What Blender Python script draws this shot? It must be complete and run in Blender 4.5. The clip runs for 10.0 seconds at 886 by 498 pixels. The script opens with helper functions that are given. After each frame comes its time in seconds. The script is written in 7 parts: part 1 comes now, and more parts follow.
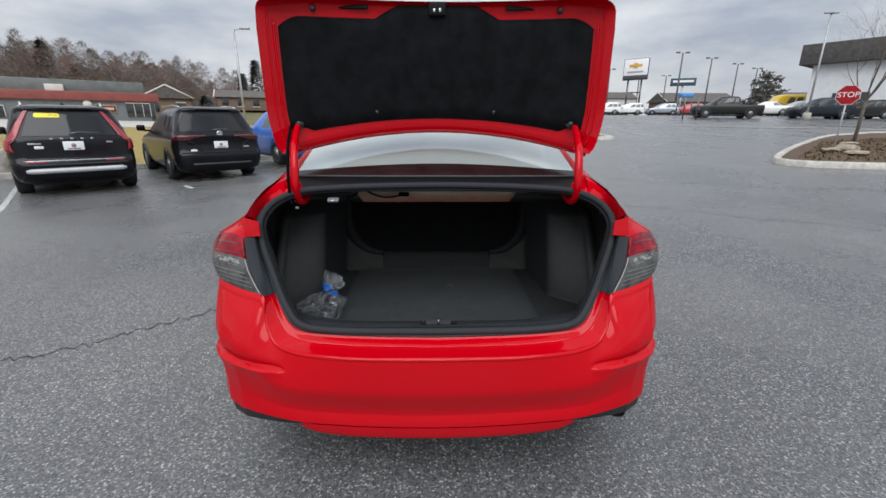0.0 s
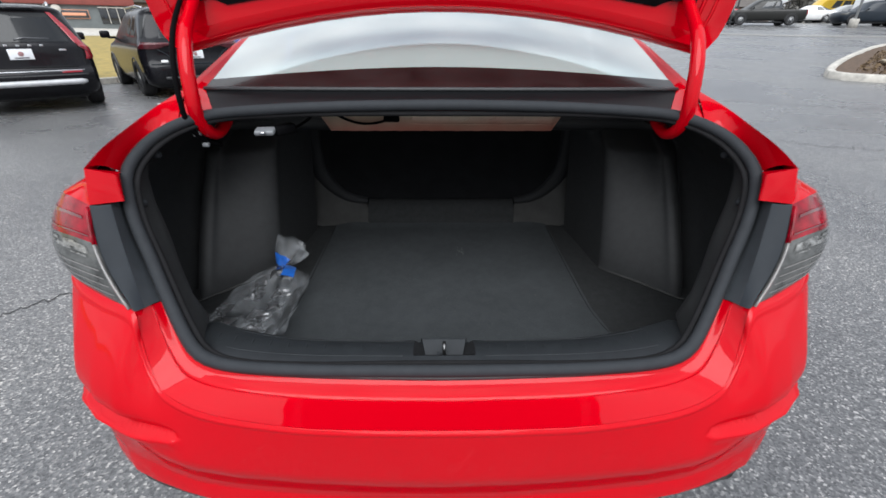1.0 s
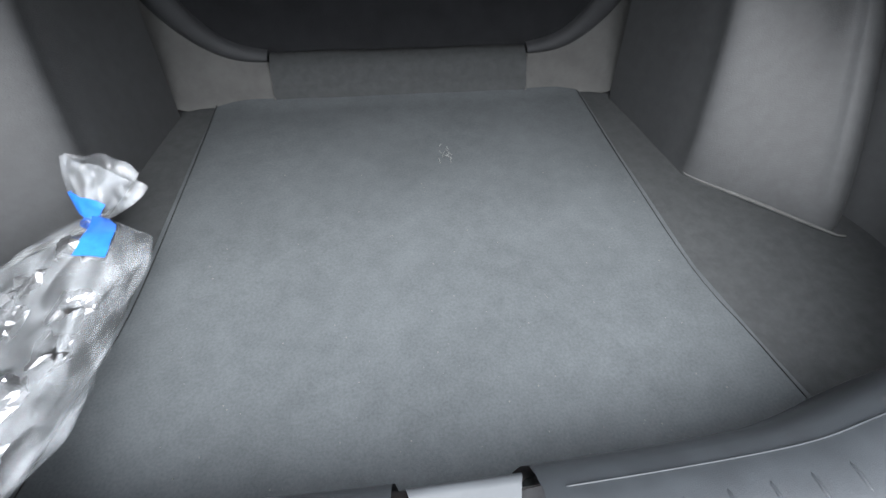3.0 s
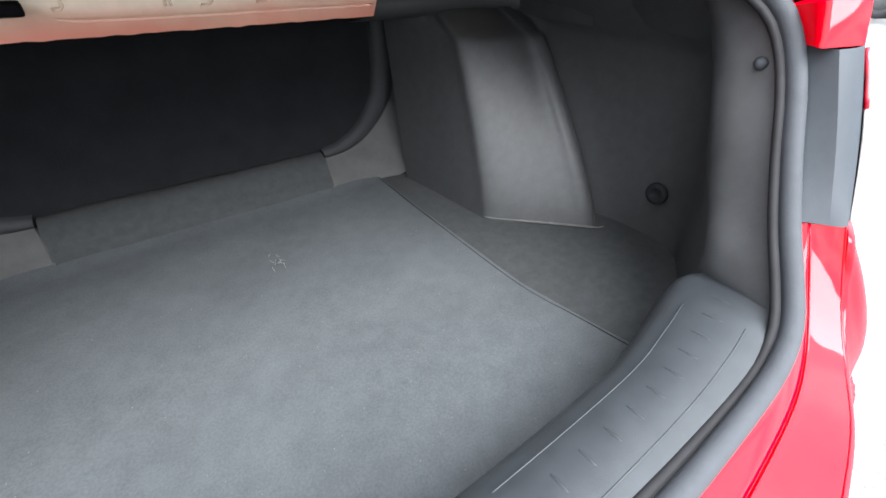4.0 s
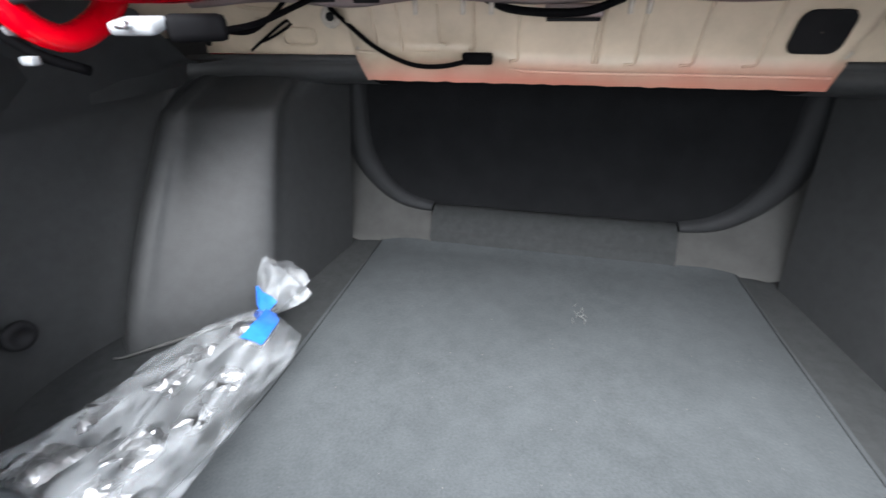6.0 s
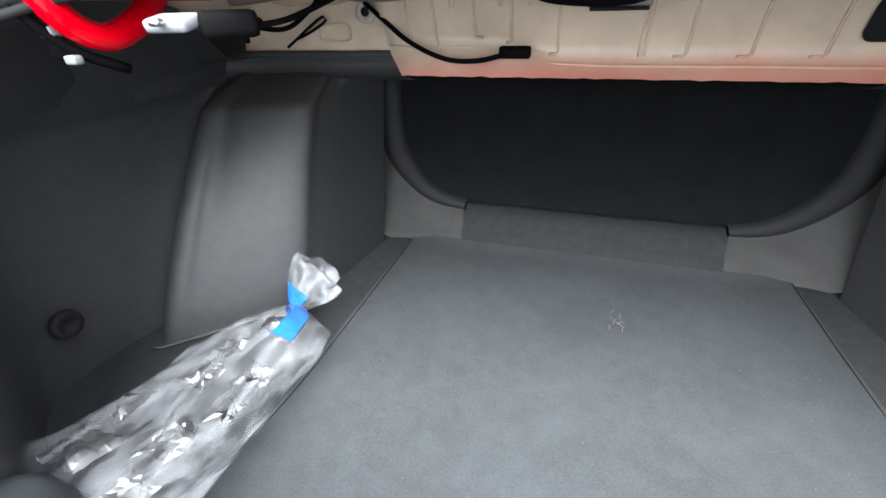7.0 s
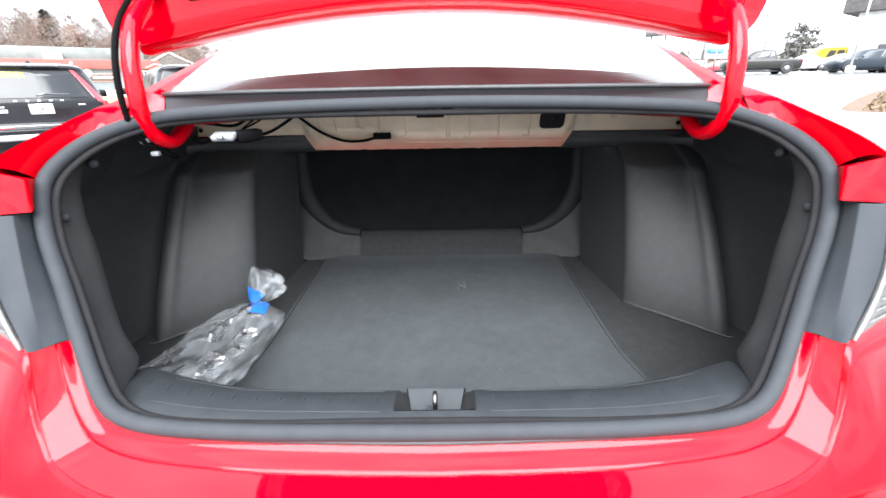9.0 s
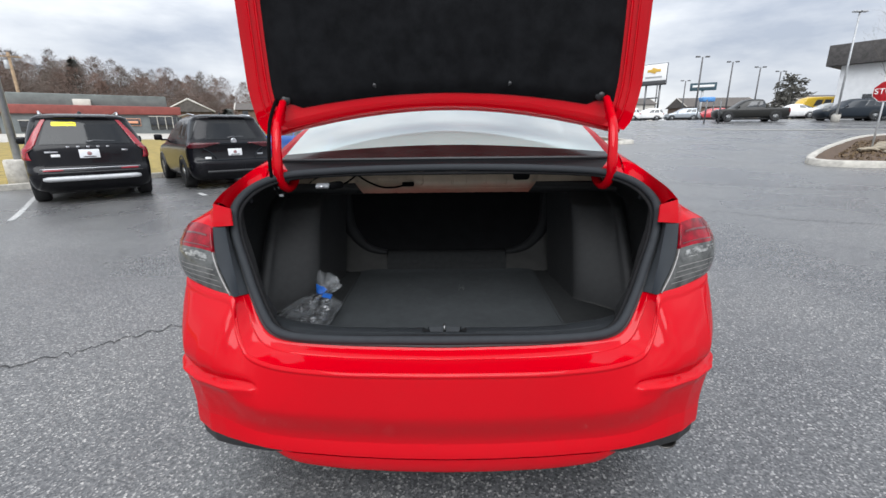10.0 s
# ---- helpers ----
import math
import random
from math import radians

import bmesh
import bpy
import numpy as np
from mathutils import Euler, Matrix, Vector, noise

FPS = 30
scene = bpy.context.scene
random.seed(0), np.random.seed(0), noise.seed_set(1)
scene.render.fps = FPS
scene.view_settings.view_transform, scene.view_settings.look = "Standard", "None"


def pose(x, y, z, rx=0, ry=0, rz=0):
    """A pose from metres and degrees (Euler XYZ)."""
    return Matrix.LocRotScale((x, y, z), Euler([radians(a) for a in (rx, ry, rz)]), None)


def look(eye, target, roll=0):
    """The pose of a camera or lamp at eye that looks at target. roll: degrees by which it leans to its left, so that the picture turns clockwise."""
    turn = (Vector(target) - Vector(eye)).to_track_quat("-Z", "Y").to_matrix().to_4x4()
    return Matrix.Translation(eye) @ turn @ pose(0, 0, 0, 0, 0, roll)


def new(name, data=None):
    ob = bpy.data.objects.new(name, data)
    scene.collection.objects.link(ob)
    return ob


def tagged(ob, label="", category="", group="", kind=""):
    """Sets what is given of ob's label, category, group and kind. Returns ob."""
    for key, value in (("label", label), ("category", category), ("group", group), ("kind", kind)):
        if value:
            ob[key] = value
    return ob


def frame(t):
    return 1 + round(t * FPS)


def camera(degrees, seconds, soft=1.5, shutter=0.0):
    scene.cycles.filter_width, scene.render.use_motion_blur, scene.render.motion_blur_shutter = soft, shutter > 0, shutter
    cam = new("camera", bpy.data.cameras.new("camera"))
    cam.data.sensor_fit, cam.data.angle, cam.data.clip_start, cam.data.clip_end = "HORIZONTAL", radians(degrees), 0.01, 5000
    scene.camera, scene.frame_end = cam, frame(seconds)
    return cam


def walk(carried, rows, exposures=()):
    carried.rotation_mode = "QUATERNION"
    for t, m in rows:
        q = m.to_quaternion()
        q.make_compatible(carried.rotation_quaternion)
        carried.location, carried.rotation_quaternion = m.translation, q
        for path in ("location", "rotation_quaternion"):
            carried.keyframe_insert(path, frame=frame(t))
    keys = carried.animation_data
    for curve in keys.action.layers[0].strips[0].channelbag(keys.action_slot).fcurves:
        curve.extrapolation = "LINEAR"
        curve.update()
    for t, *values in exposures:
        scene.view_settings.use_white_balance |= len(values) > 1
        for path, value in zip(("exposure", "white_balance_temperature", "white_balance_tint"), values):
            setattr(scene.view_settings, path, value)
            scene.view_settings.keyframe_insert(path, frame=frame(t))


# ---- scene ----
cam = camera(93.2, 10.0, shutter=0.2)
PATH = [
    (0, (-0.018, -1.280, 1.414), (0.027, 0.633, 0.831), 0.2),
    (0.5, (-0.036, -0.923, 1.375), (0.007, 0.934, 0.634), 0.3),
    (1, (-0.013, -0.568, 1.316), (0.010, 1.205, 0.392), 0.2),
    (1.5, (-0.008, -0.267, 1.261), (0.015, 1.379, 0.126), 0.5),
    (2, (-0.027, -0.03, 1.202), (0.003, 1.415, -0.18), 0.2),
    (3.3, (-0.053, 0.129, 1.081), (0.321, 1.421, -0.4), 2.6),
    (3.5, (-0.063, 0.109, 1.094), (0.487, 1.427, -0.305), 2.2),
    (4, (-0.063, 0.069, 1.091), (0.893, 1.414, -0.039), -0.4),
    (4.5, (-0.055, 0.043, 1.075), (0.938, 1.49, 0.116), -1.6),
    (5, (-0.027, 0.072, 1.087), (0.594, 1.749, 0.191), -0.7),
    (5.5, (-0.026, 0.103, 1.1), (0.096, 1.878, 0.188), 0.4),
    (6, (-0.056, 0.116, 1.088), (-0.438, 1.846, 0.161), 0.1),
    (6.2, (-0.072, 0.119, 1.087), (-0.632, 1.793, 0.146), -0.6),
    (7.3, (-0.035, 0.149, 1.083), (-0.522, 1.846, 0.143), -1.6),
    (7.5, (0.006, 0.155, 1.082), (-0.361, 1.891, 0.159), -1.55),
    (8, (0.040, 0.092, 1.092), (-0.095, 1.884, 0.214), -1.6),
    (8.5, (0.021, -0.143, 1.123), (-0.011, 1.687, 0.317), -1.3),
    (9, (0.024, -0.409, 1.181), (0.004, 1.456, 0.461), -1.0),
    (9.5, (0.037, -0.726, 1.240), (0.005, 1.171, 0.609), -0.9),
    (10, (0.019, -1.031, 1.279), (-0.014, 0.894, 0.738), -0.7),
]
EXPOSURES = [(0.0, 0.03), (0.5, 0.28), (1.0, 0.48), (1.5, 1.35), (2.0, 2.2), (3.3, 2.95), (4.0, 2.95), (4.5, 2.85), (5.0, 2.66), (5.5, 3.0), (6.0, 3.05), (7.4, 3.10), (8.0, 3.22), (8.5, 3.22), (9.0, 2.5), (9.5, 1.1), (10.0, 0.42)]
walk(cam, [(t, look(eye, target, roll)) for t, eye, target, roll in PATH], EXPOSURES)

# ---- world and sun: a low overcast sky ----
world = bpy.data.worlds.new("overcast")
scene.world = world
world.use_nodes = True
wn, wl = world.node_tree.nodes, world.node_tree.links
wbg = wn["Background"]
sky = wn.new("ShaderNodeTexSky")
sky.sky_type = "NISHITA"
sky.sun_disc = False
sky.sun_elevation, sky.sun_rotation = radians(50), radians(181)
sky.air_density, sky.dust_density = 1.0, 3.0
wco = wn.new("ShaderNodeTexCoord")
wmap = wn.new("ShaderNodeMapping")
wmap.inputs["Scale"].default_value = (1.0, 1.0, 3.2)
wno = wn.new("ShaderNodeTexNoise")
wno.inputs["Scale"].default_value, wno.inputs["Detail"].default_value = 2.5, 8.0
wno.inputs["Roughness"].default_value = 0.55
wra = wn.new("ShaderNodeValToRGB")
wra.color_ramp.elements[0].position, wra.color_ramp.elements[0].color = 0.34, (5.2, 5.8, 6.9, 1)
wra.color_ramp.elements[1].position, wra.color_ramp.elements[1].color = 0.66, (11.2, 11.5, 11.8, 1)
wmx = wn.new("ShaderNodeMixRGB")
wmx.inputs[0].default_value = 0.9
wl.new(wco.outputs["Generated"], wmap.inputs["Vector"])
wl.new(wmap.outputs[0], wno.inputs["Vector"])
wl.new(wno.outputs["Fac"], wra.inputs[0])
wl.new(sky.outputs[0], wmx.inputs[1])
wl.new(wra.outputs[0], wmx.inputs[2])
wsep = wn.new("ShaderNodeSeparateXYZ")
wl.new(wco.outputs["Generated"], wsep.inputs[0])
wgr = wn.new("ShaderNodeMapRange")
wgr.inputs["From Min"].default_value, wgr.inputs["From Max"].default_value = 0.05, 0.9
wgr.inputs["To Min"].default_value, wgr.inputs["To Max"].default_value = 0.87, 1.55
wl.new(wsep.outputs["Z"], wgr.inputs["Value"])
wmu = wn.new("ShaderNodeMixRGB")
wmu.blend_type = "MULTIPLY"
wmu.inputs[0].default_value = 1.0
wl.new(wmx.outputs[0], wmu.inputs[1])
wl.new(wgr.outputs[0], wmu.inputs[2])
wl.new(wmu.outputs[0], wbg.inputs["Color"])
wbg.inputs["Strength"].default_value = 0.083
sun = new("sun", bpy.data.lights.new("sun", "SUN"))
sun.data.energy, sun.data.angle, sun.data.color = 2.4, radians(58), (0.98, 1.0, 1.02)
sun.matrix_world = look((0, 0, 30), (0.46, 20, 6.2))


# ---- materials ----
def mat(name, color, rough=0.5, metal=0.0, coat=0.0, var=0.0, scale=20.0, bump=0.0, bscale=200.0, sheen=0.0, trans=0.0, spec=0.5, color2=None, band=(0.35, 0.65), rvar=0.0, detail=6.0):
    """A procedural surface: base colour with noise at two scales, roughness variation and fine relief."""
    m = bpy.data.materials.new(name)
    m.use_nodes = True
    n, l = m.node_tree.nodes, m.node_tree.links
    b = n["Principled BSDF"]
    b.inputs["Base Color"].default_value = (*color, 1)
    b.inputs["Roughness"].default_value = rough
    b.inputs["Metallic"].default_value = metal
    b.inputs["Coat Weight"].default_value = coat
    b.inputs["Coat Roughness"].default_value = 0.03
    b.inputs["Sheen Weight"].default_value = sheen
    b.inputs["Transmission Weight"].default_value = trans
    b.inputs["Specular IOR Level"].default_value = spec
    co = n.new("ShaderNodeTexCoord")
    if var or color2:
        no = n.new("ShaderNodeTexNoise")
        no.inputs["Scale"].default_value, no.inputs["Detail"].default_value = scale, detail
        no.inputs["Roughness"].default_value = 0.65
        l.new(co.outputs["Object"], no.inputs["Vector"])
        ra = n.new("ShaderNodeValToRGB")
        lo = color2 or tuple(c * (1 - var) for c in color)
        hi = color if color2 else tuple(min(1, c * (1 + var)) for c in color)
        ra.color_ramp.elements[0].position, ra.color_ramp.elements[0].color = band[0], (*lo, 1)
        ra.color_ramp.elements[1].position, ra.color_ramp.elements[1].color = band[1], (*hi, 1)
        l.new(no.outputs["Fac"], ra.inputs[0])
        l.new(ra.outputs[0], b.inputs["Base Color"])
        if rvar:
            mr = n.new("ShaderNodeMapRange")
            mr.inputs["To Min"].default_value, mr.inputs["To Max"].default_value = max(0.02, rough - rvar), min(1, rough + rvar)
            l.new(no.outputs["Fac"], mr.inputs["Value"])
            l.new(mr.outputs[0], b.inputs["Roughness"])
    if bump:
        nb = n.new("ShaderNodeTexNoise")
        nb.inputs["Scale"].default_value, nb.inputs["Detail"].default_value = bscale, 3.0
        l.new(co.outputs["Object"], nb.inputs["Vector"])
        bu = n.new("ShaderNodeBump")
        bu.inputs["Strength"].default_value, bu.inputs["Distance"].default_value = bump, 0.004
        l.new(nb.outputs["Fac"], bu.inputs["Height"])
        l.new(bu.outputs[0], b.inputs["Normal"])
    return m


def glass_mat(name, tint, clear, rough=0.02, ior=1.5, coat=1.0):
    """A pane: a fixed share lets light through with a tint, the rest is smooth gloss over dark."""
    m = bpy.data.materials.new(name)
    m.use_nodes = True
    n, l = m.node_tree.nodes, m.node_tree.links
    b = n["Principled BSDF"]
    b.inputs["Base Color"].default_value = (0.012, 0.014, 0.015, 1)
    b.inputs["Roughness"].default_value = rough
    b.inputs["Coat Weight"].default_value = coat
    tr = n.new("ShaderNodeBsdfTransparent")
    tr.inputs[0].default_value = (*tint, 1)
    gl = n.new("ShaderNodeBsdfGlossy")
    gl.inputs["Roughness"].default_value = rough
    fr = n.new("ShaderNodeFresnel")
    fr.inputs[0].default_value = ior
    mx = n.new("ShaderNodeMixShader")
    mx.inputs[0].default_value = clear
    m2 = n.new("ShaderNodeMixShader")
    l.new(b.outputs[0], mx.inputs[1])
    l.new(tr.outputs[0], mx.inputs[2])
    l.new(fr.outputs[0], m2.inputs[0])
    l.new(mx.outputs[0], m2.inputs[1])
    l.new(gl.outputs[0], m2.inputs[2])
    l.new(m2.outputs[0], n["Material Output"].inputs["Surface"])
    return m


def asphalt_mat():
    m = bpy.data.materials.new("wet_asphalt")
    m.use_nodes = True
    n, l = m.node_tree.nodes, m.node_tree.links
    b = n["Principled BSDF"]
    co = n.new("ShaderNodeTexCoord")
    vo = n.new("ShaderNodeTexVoronoi")
    vo.inputs["Scale"].default_value = 135.0
    l.new(co.outputs["Object"], vo.inputs["Vector"])
    ra = n.new("ShaderNodeValToRGB")
    e = ra.color_ramp.elements
    e[0].position, e[0].color = 0.0, (0.054, 0.055, 0.058, 1)
    e[1].position, e[1].color = 0.72, (0.132, 0.134, 0.137, 1)
    for p, c in ((0.88, (0.178, 0.178, 0.176, 1)), (0.96, (0.29, 0.286, 0.278, 1)), (1.0, (0.40, 0.39, 0.376, 1))):
        x = e.new(p)
        x.color = c
    sp = n.new("ShaderNodeSeparateColor")
    l.new(vo.outputs["Color"], sp.inputs[0])
    l.new(sp.outputs[0], ra.inputs[0])
    no = n.new("ShaderNodeTexNoise")
    no.inputs["Scale"].default_value, no.inputs["Detail"].default_value = 0.45, 6.0
    l.new(co.outputs["Object"], no.inputs["Vector"])
    r2 = n.new("ShaderNodeValToRGB")
    r2.color_ramp.elements[0].position, r2.color_ramp.elements[0].color = 0.35, (0.8, 0.8, 0.82, 1)
    r2.color_ramp.elements[1].position, r2.color_ramp.elements[1].color = 0.65, (1.15, 1.14, 1.12, 1)
    l.new(no.outputs["Fac"], r2.inputs[0])
    mu = n.new("ShaderNodeMixRGB")
    mu.blend_type = "MULTIPLY"
    mu.inputs[0].default_value = 1.0
    l.new(ra.outputs[0], mu.inputs[1])
    l.new(r2.outputs[0], mu.inputs[2])
    l.new(mu.outputs[0], b.inputs["Base Color"])
    mr = n.new("ShaderNodeMapRange")
    mr.inputs["From Min"].default_value, mr.inputs["From Max"].default_value = 0.35, 0.65
    mr.inputs["To Min"].default_value, mr.inputs["To Max"].default_value = 0.20, 0.40
    l.new(no.outputs["Fac"], mr.inputs["Value"])
    l.new(mr.outputs[0], b.inputs["Roughness"])
    nf = n.new("ShaderNodeTexNoise")
    nf.inputs["Scale"].default_value, nf.inputs["Detail"].default_value = 60.0, 4.0
    l.new(co.outputs["Object"], nf.inputs["Vector"])
    ad = n.new("ShaderNodeMath")
    ad.operation = "ADD"
    l.new(vo.outputs["Distance"], ad.inputs[0])
    l.new(nf.outputs["Fac"], ad.inputs[1])
    bu = n.new("ShaderNodeBump")
    bu.inputs["Strength"].default_value, bu.inputs["Distance"].default_value = 0.42, 0.005
    l.new(ad.outputs[0], bu.inputs["Height"])
    l.new(bu.outputs[0], b.inputs["Normal"])
    return m


def primer_mat():
    """Beige body primer with red overspray towards the lower edge and grimy streaks."""
    m = mat("body_primer", (0.53, 0.44, 0.335), 0.38, var=0.16, scale=6.0, bump=0.1, bscale=60)
    n, l = m.node_tree.nodes, m.node_tree.links
    b = n["Principled BSDF"]
    old = b.inputs["Base Color"].links[0].from_socket
    co = n.new("ShaderNodeTexCoord")
    xyz = n.new("ShaderNodeSeparateXYZ")
    l.new(co.outputs["Object"], xyz.inputs[0])
    no = n.new("ShaderNodeTexNoise")
    no.inputs["Scale"].default_value = 7.0
    l.new(co.outputs["Object"], no.inputs["Vector"])
    ad = n.new("ShaderNodeMath")
    ad.operation = "MULTIPLY_ADD"
    ad.inputs[1].default_value = 0.05
    l.new(no.outputs["Fac"], ad.inputs[0])
    l.new(xyz.outputs["Z"], ad.inputs[2])
    mr = n.new("ShaderNodeMapRange")
    mr.inputs["From Min"].default_value, mr.inputs["From Max"].default_value = 0.985, 1.03
    mr.inputs["To Min"].default_value, mr.inputs["To Max"].default_value = 0.8, 0.0
    l.new(ad.outputs[0], mr.inputs["Value"])
    mx = n.new("ShaderNodeMixRGB")
    l.new(mr.outputs[0], mx.inputs[0])
    l.new(old, mx.inputs[1])
    mx.inputs[2].default_value = (0.55, 0.16, 0.12, 1)
    l.new(mx.outputs[0], b.inputs["Base Color"])
    return m


def skytint_glass():
    """The rear window: the sky's reflection is put into a milky base colour; the gloss of the glass lies over it."""
    m = bpy.data.materials.new("skytint_glass")
    m.use_nodes = True
    n, l = m.node_tree.nodes, m.node_tree.links
    b = n["Principled BSDF"]
    b.inputs["Base Color"].default_value = (0.38, 0.48, 0.465, 1)
    b.inputs["IOR"].default_value = 3.2
    b.inputs["Roughness"].default_value = 0.10
    b.inputs["Coat Weight"].default_value = 1.0
    tr = n.new("ShaderNodeBsdfTransparent")
    tr.inputs[0].default_value = (0.75, 0.85, 0.83, 1)
    co = n.new("ShaderNodeTexCoord")
    no = n.new("ShaderNodeTexNoise")
    no.inputs["Scale"].default_value, no.inputs["Detail"].default_value = 2.5, 5.0
    l.new(co.outputs["Object"], no.inputs["Vector"])
    mr = n.new("ShaderNodeMapRange")
    mr.inputs["From Min"].default_value, mr.inputs["From Max"].default_value = 0.3, 0.7
    mr.inputs["To Min"].default_value, mr.inputs["To Max"].default_value = 0.04, 0.18
    l.new(no.outputs["Fac"], mr.inputs["Value"])
    mx = n.new("ShaderNodeMixShader")
    l.new(mr.outputs[0], mx.inputs[0])
    l.new(b.outputs[0], mx.inputs[1])
    l.new(tr.outputs[0], mx.inputs[2])
    l.new(mx.outputs[0], n["Material Output"].inputs["Surface"])
    return m


def carpet_mat():
    """Needle-felt carpet: fine fibre grain, cloudy trodden patches and a loose pile."""
    m = mat("trunk_carpet", (0.0385, 0.0424, 0.0449), 0.95, var=0.13, scale=260, bump=0.22, bscale=520, spec=0.1, detail=12)
    n, l = m.node_tree.nodes, m.node_tree.links
    b = n["Principled BSDF"]
    old = b.inputs["Base Color"].links[0].from_socket
    co = n.new("ShaderNodeTexCoord")
    for scale, lo, hi, dist in ((6.0, 0.94, 1.06, 0.6), (30.0, 0.94, 1.05, 0.3)):
        no = n.new("ShaderNodeTexNoise")
        no.inputs["Scale"].default_value, no.inputs["Detail"].default_value, no.inputs["Distortion"].default_value = scale, 5.0, dist
        l.new(co.outputs["Object"], no.inputs["Vector"])
        mr = n.new("ShaderNodeMapRange")
        mr.inputs["From Min"].default_value, mr.inputs["From Max"].default_value = 0.36, 0.64
        mr.inputs["To Min"].default_value, mr.inputs["To Max"].default_value = lo, hi
        l.new(no.outputs["Fac"], mr.inputs["Value"])
        mu = n.new("ShaderNodeMixRGB")
        mu.blend_type = "MULTIPLY"
        mu.inputs[0].default_value = 1.0
        l.new(old, mu.inputs[1])
        l.new(mr.outputs[0], mu.inputs[2])
        old = mu.outputs[0]
    l.new(old, b.inputs["Base Color"])
    return m


RED = mat("red_paint", (0.47, 0.0, 0.006), 0.4, coat=0.54, var=0.03, scale=900, spec=0.0)
RED.node_tree.nodes["Principled BSDF"].inputs["Coat Roughness"].default_value = 0.035
BLACKPAINT = mat("black_paint", (0.006, 0.006, 0.008), 0.2, coat=0.14, var=0.2, scale=3, spec=0.2)
CARPET = carpet_mat()
CARPET2 = mat("trim_felt", (0.0232, 0.0242, 0.0252), 0.60, var=0.16, scale=40, bump=0.15, bscale=420, spec=0.52, detail=12)
SIDEFELT = mat("side_floor_felt", (0.0225, 0.0238, 0.0245), 0.9, var=0.14, scale=50, bump=0.3, bscale=480, spec=0.15, detail=12)
FELT3 = mat("flap_felt", (0.042, 0.042, 0.041), 0.85, var=0.16, scale=14, bump=0.3, bscale=420, spec=0.2, detail=10)
LIDFELT = mat("lid_liner_felt", (0.008, 0.0085, 0.0095), 0.95, var=0.3, scale=12, bump=0.15, bscale=300, spec=0.05)
RUBBER = mat("seal_rubber", (0.027, 0.030, 0.034), 0.75, var=0.07, scale=40, bump=0.1, bscale=300, spec=0.2)
PLASTIC = mat("black_plastic", (0.025, 0.026, 0.028), 0.45, var=0.2, scale=60, bump=0.25, bscale=700)
SILL = mat("sill_plastic", (0.021, 0.0238, 0.0265), 0.40, var=0.12, scale=30, bump=0.1, bscale=800, spec=0.28)
GREYPLASTIC = mat("grey_panel_plastic", (0.045, 0.051, 0.057), 0.6, var=0.08, scale=20, bump=0.1, bscale=500, spec=0.2)
DARKPANEL = mat("dark_panel_plastic", (0.015, 0.019, 0.024), 0.5, var=0.1, scale=20, spec=0.18)
PRIMER = primer_mat()
# PRIMER copied darker: the shade below the shelf is put into the colour.
SHADEPRIMER = mat("shaded_primer", (0.20, 0.155, 0.15), 0.45, var=0.25, scale=9, bump=0.1, bscale=60)
PALESTEEL = mat("pale_washer", (0.42, 0.38, 0.33), 0.4, var=0.15, scale=40)
STEEL = mat("bright_steel", (0.6, 0.6, 0.6), 0.25, metal=1.0, var=0.1, scale=60)
CHROME = mat("satin_metal", (0.55, 0.56, 0.58), 0.3, metal=1.0)
LENSRED = mat("red_lens", (0.20, 0.0005, 0.008), 0.12, coat=0.25, var=0.5, scale=22, spec=0.25)
LENSGREY = mat("smoky_lens", (0.075, 0.077, 0.075), 0.1, coat=0.3, spec=0.3, var=0.55, scale=22, band=(0.3, 0.7))
LENSBAR = mat("lens_bar", (0.035, 0.036, 0.04), 0.15, coat=1.0)
COWLBLACK = mat("cowl_black", (0.006, 0.0065, 0.0075), 0.45, spec=0.12, var=0.1, scale=20)
RIMCLEAR = mat("pale_lens_rim", (0.22, 0.21, 0.205), 0.2, coat=0.5, var=0.1, scale=30)
CUP = mat("reflector_cup", (0.30, 0.30, 0.29), 0.22, metal=0.6, var=0.6, scale=70, coat=0.3)
GUIDE = mat("red_guide", (0.10, 0.001, 0.003), 0.2, coat=1)
# Black loom; the shade under the cowl is also put into its colour.
LOOM = mat("shaded_loom_black", (0.0025, 0.0025, 0.003), 0.75, spec=0.05, var=0.2, scale=60)
SKYTINT = skytint_glass()
GLASS = glass_mat("window_glass", (0.75, 0.85, 0.82), 0.6)
VANGLASS = mat("van_glass", (0.010, 0.011, 0.012), 0.06, spec=0.4, var=0.2, scale=2)
DARKGLASS = glass_mat("privacy_glass", (0.25, 0.28, 0.28), 0.12, ior=1.3, coat=0.0)
FARLENS = mat("far_red_lens", (0.26, 0.004, 0.014), 0.2, coat=0.4, var=0.3, scale=20)
VANLENS = mat("dark_red_lens", (0.085, 0.010, 0.016), 0.15, coat=0.5, var=0.4, scale=16)
FRIT = mat("glass_frit", (0.012, 0.009, 0.009), 0.2, coat=0.2, spec=0.3, var=0.5, scale=9)
TYRE = mat("tyre_rubber", (0.018, 0.018, 0.019), 0.8, var=0.3, scale=30, bump=0.4, bscale=90)
ALLOY = mat("alloy_wheel", (0.52, 0.53, 0.54), 0.38, metal=0.7)
WHITE = mat("white_paint", (0.75, 0.75, 0.74), 0.4, coat=0.6, var=0.05, scale=3)
PLATE = mat("plate_white", (0.75, 0.76, 0.78), 0.45, var=0.05, scale=20)
GREYBAR = mat("plate_marks", (0.30, 0.16, 0.16), 0.5)
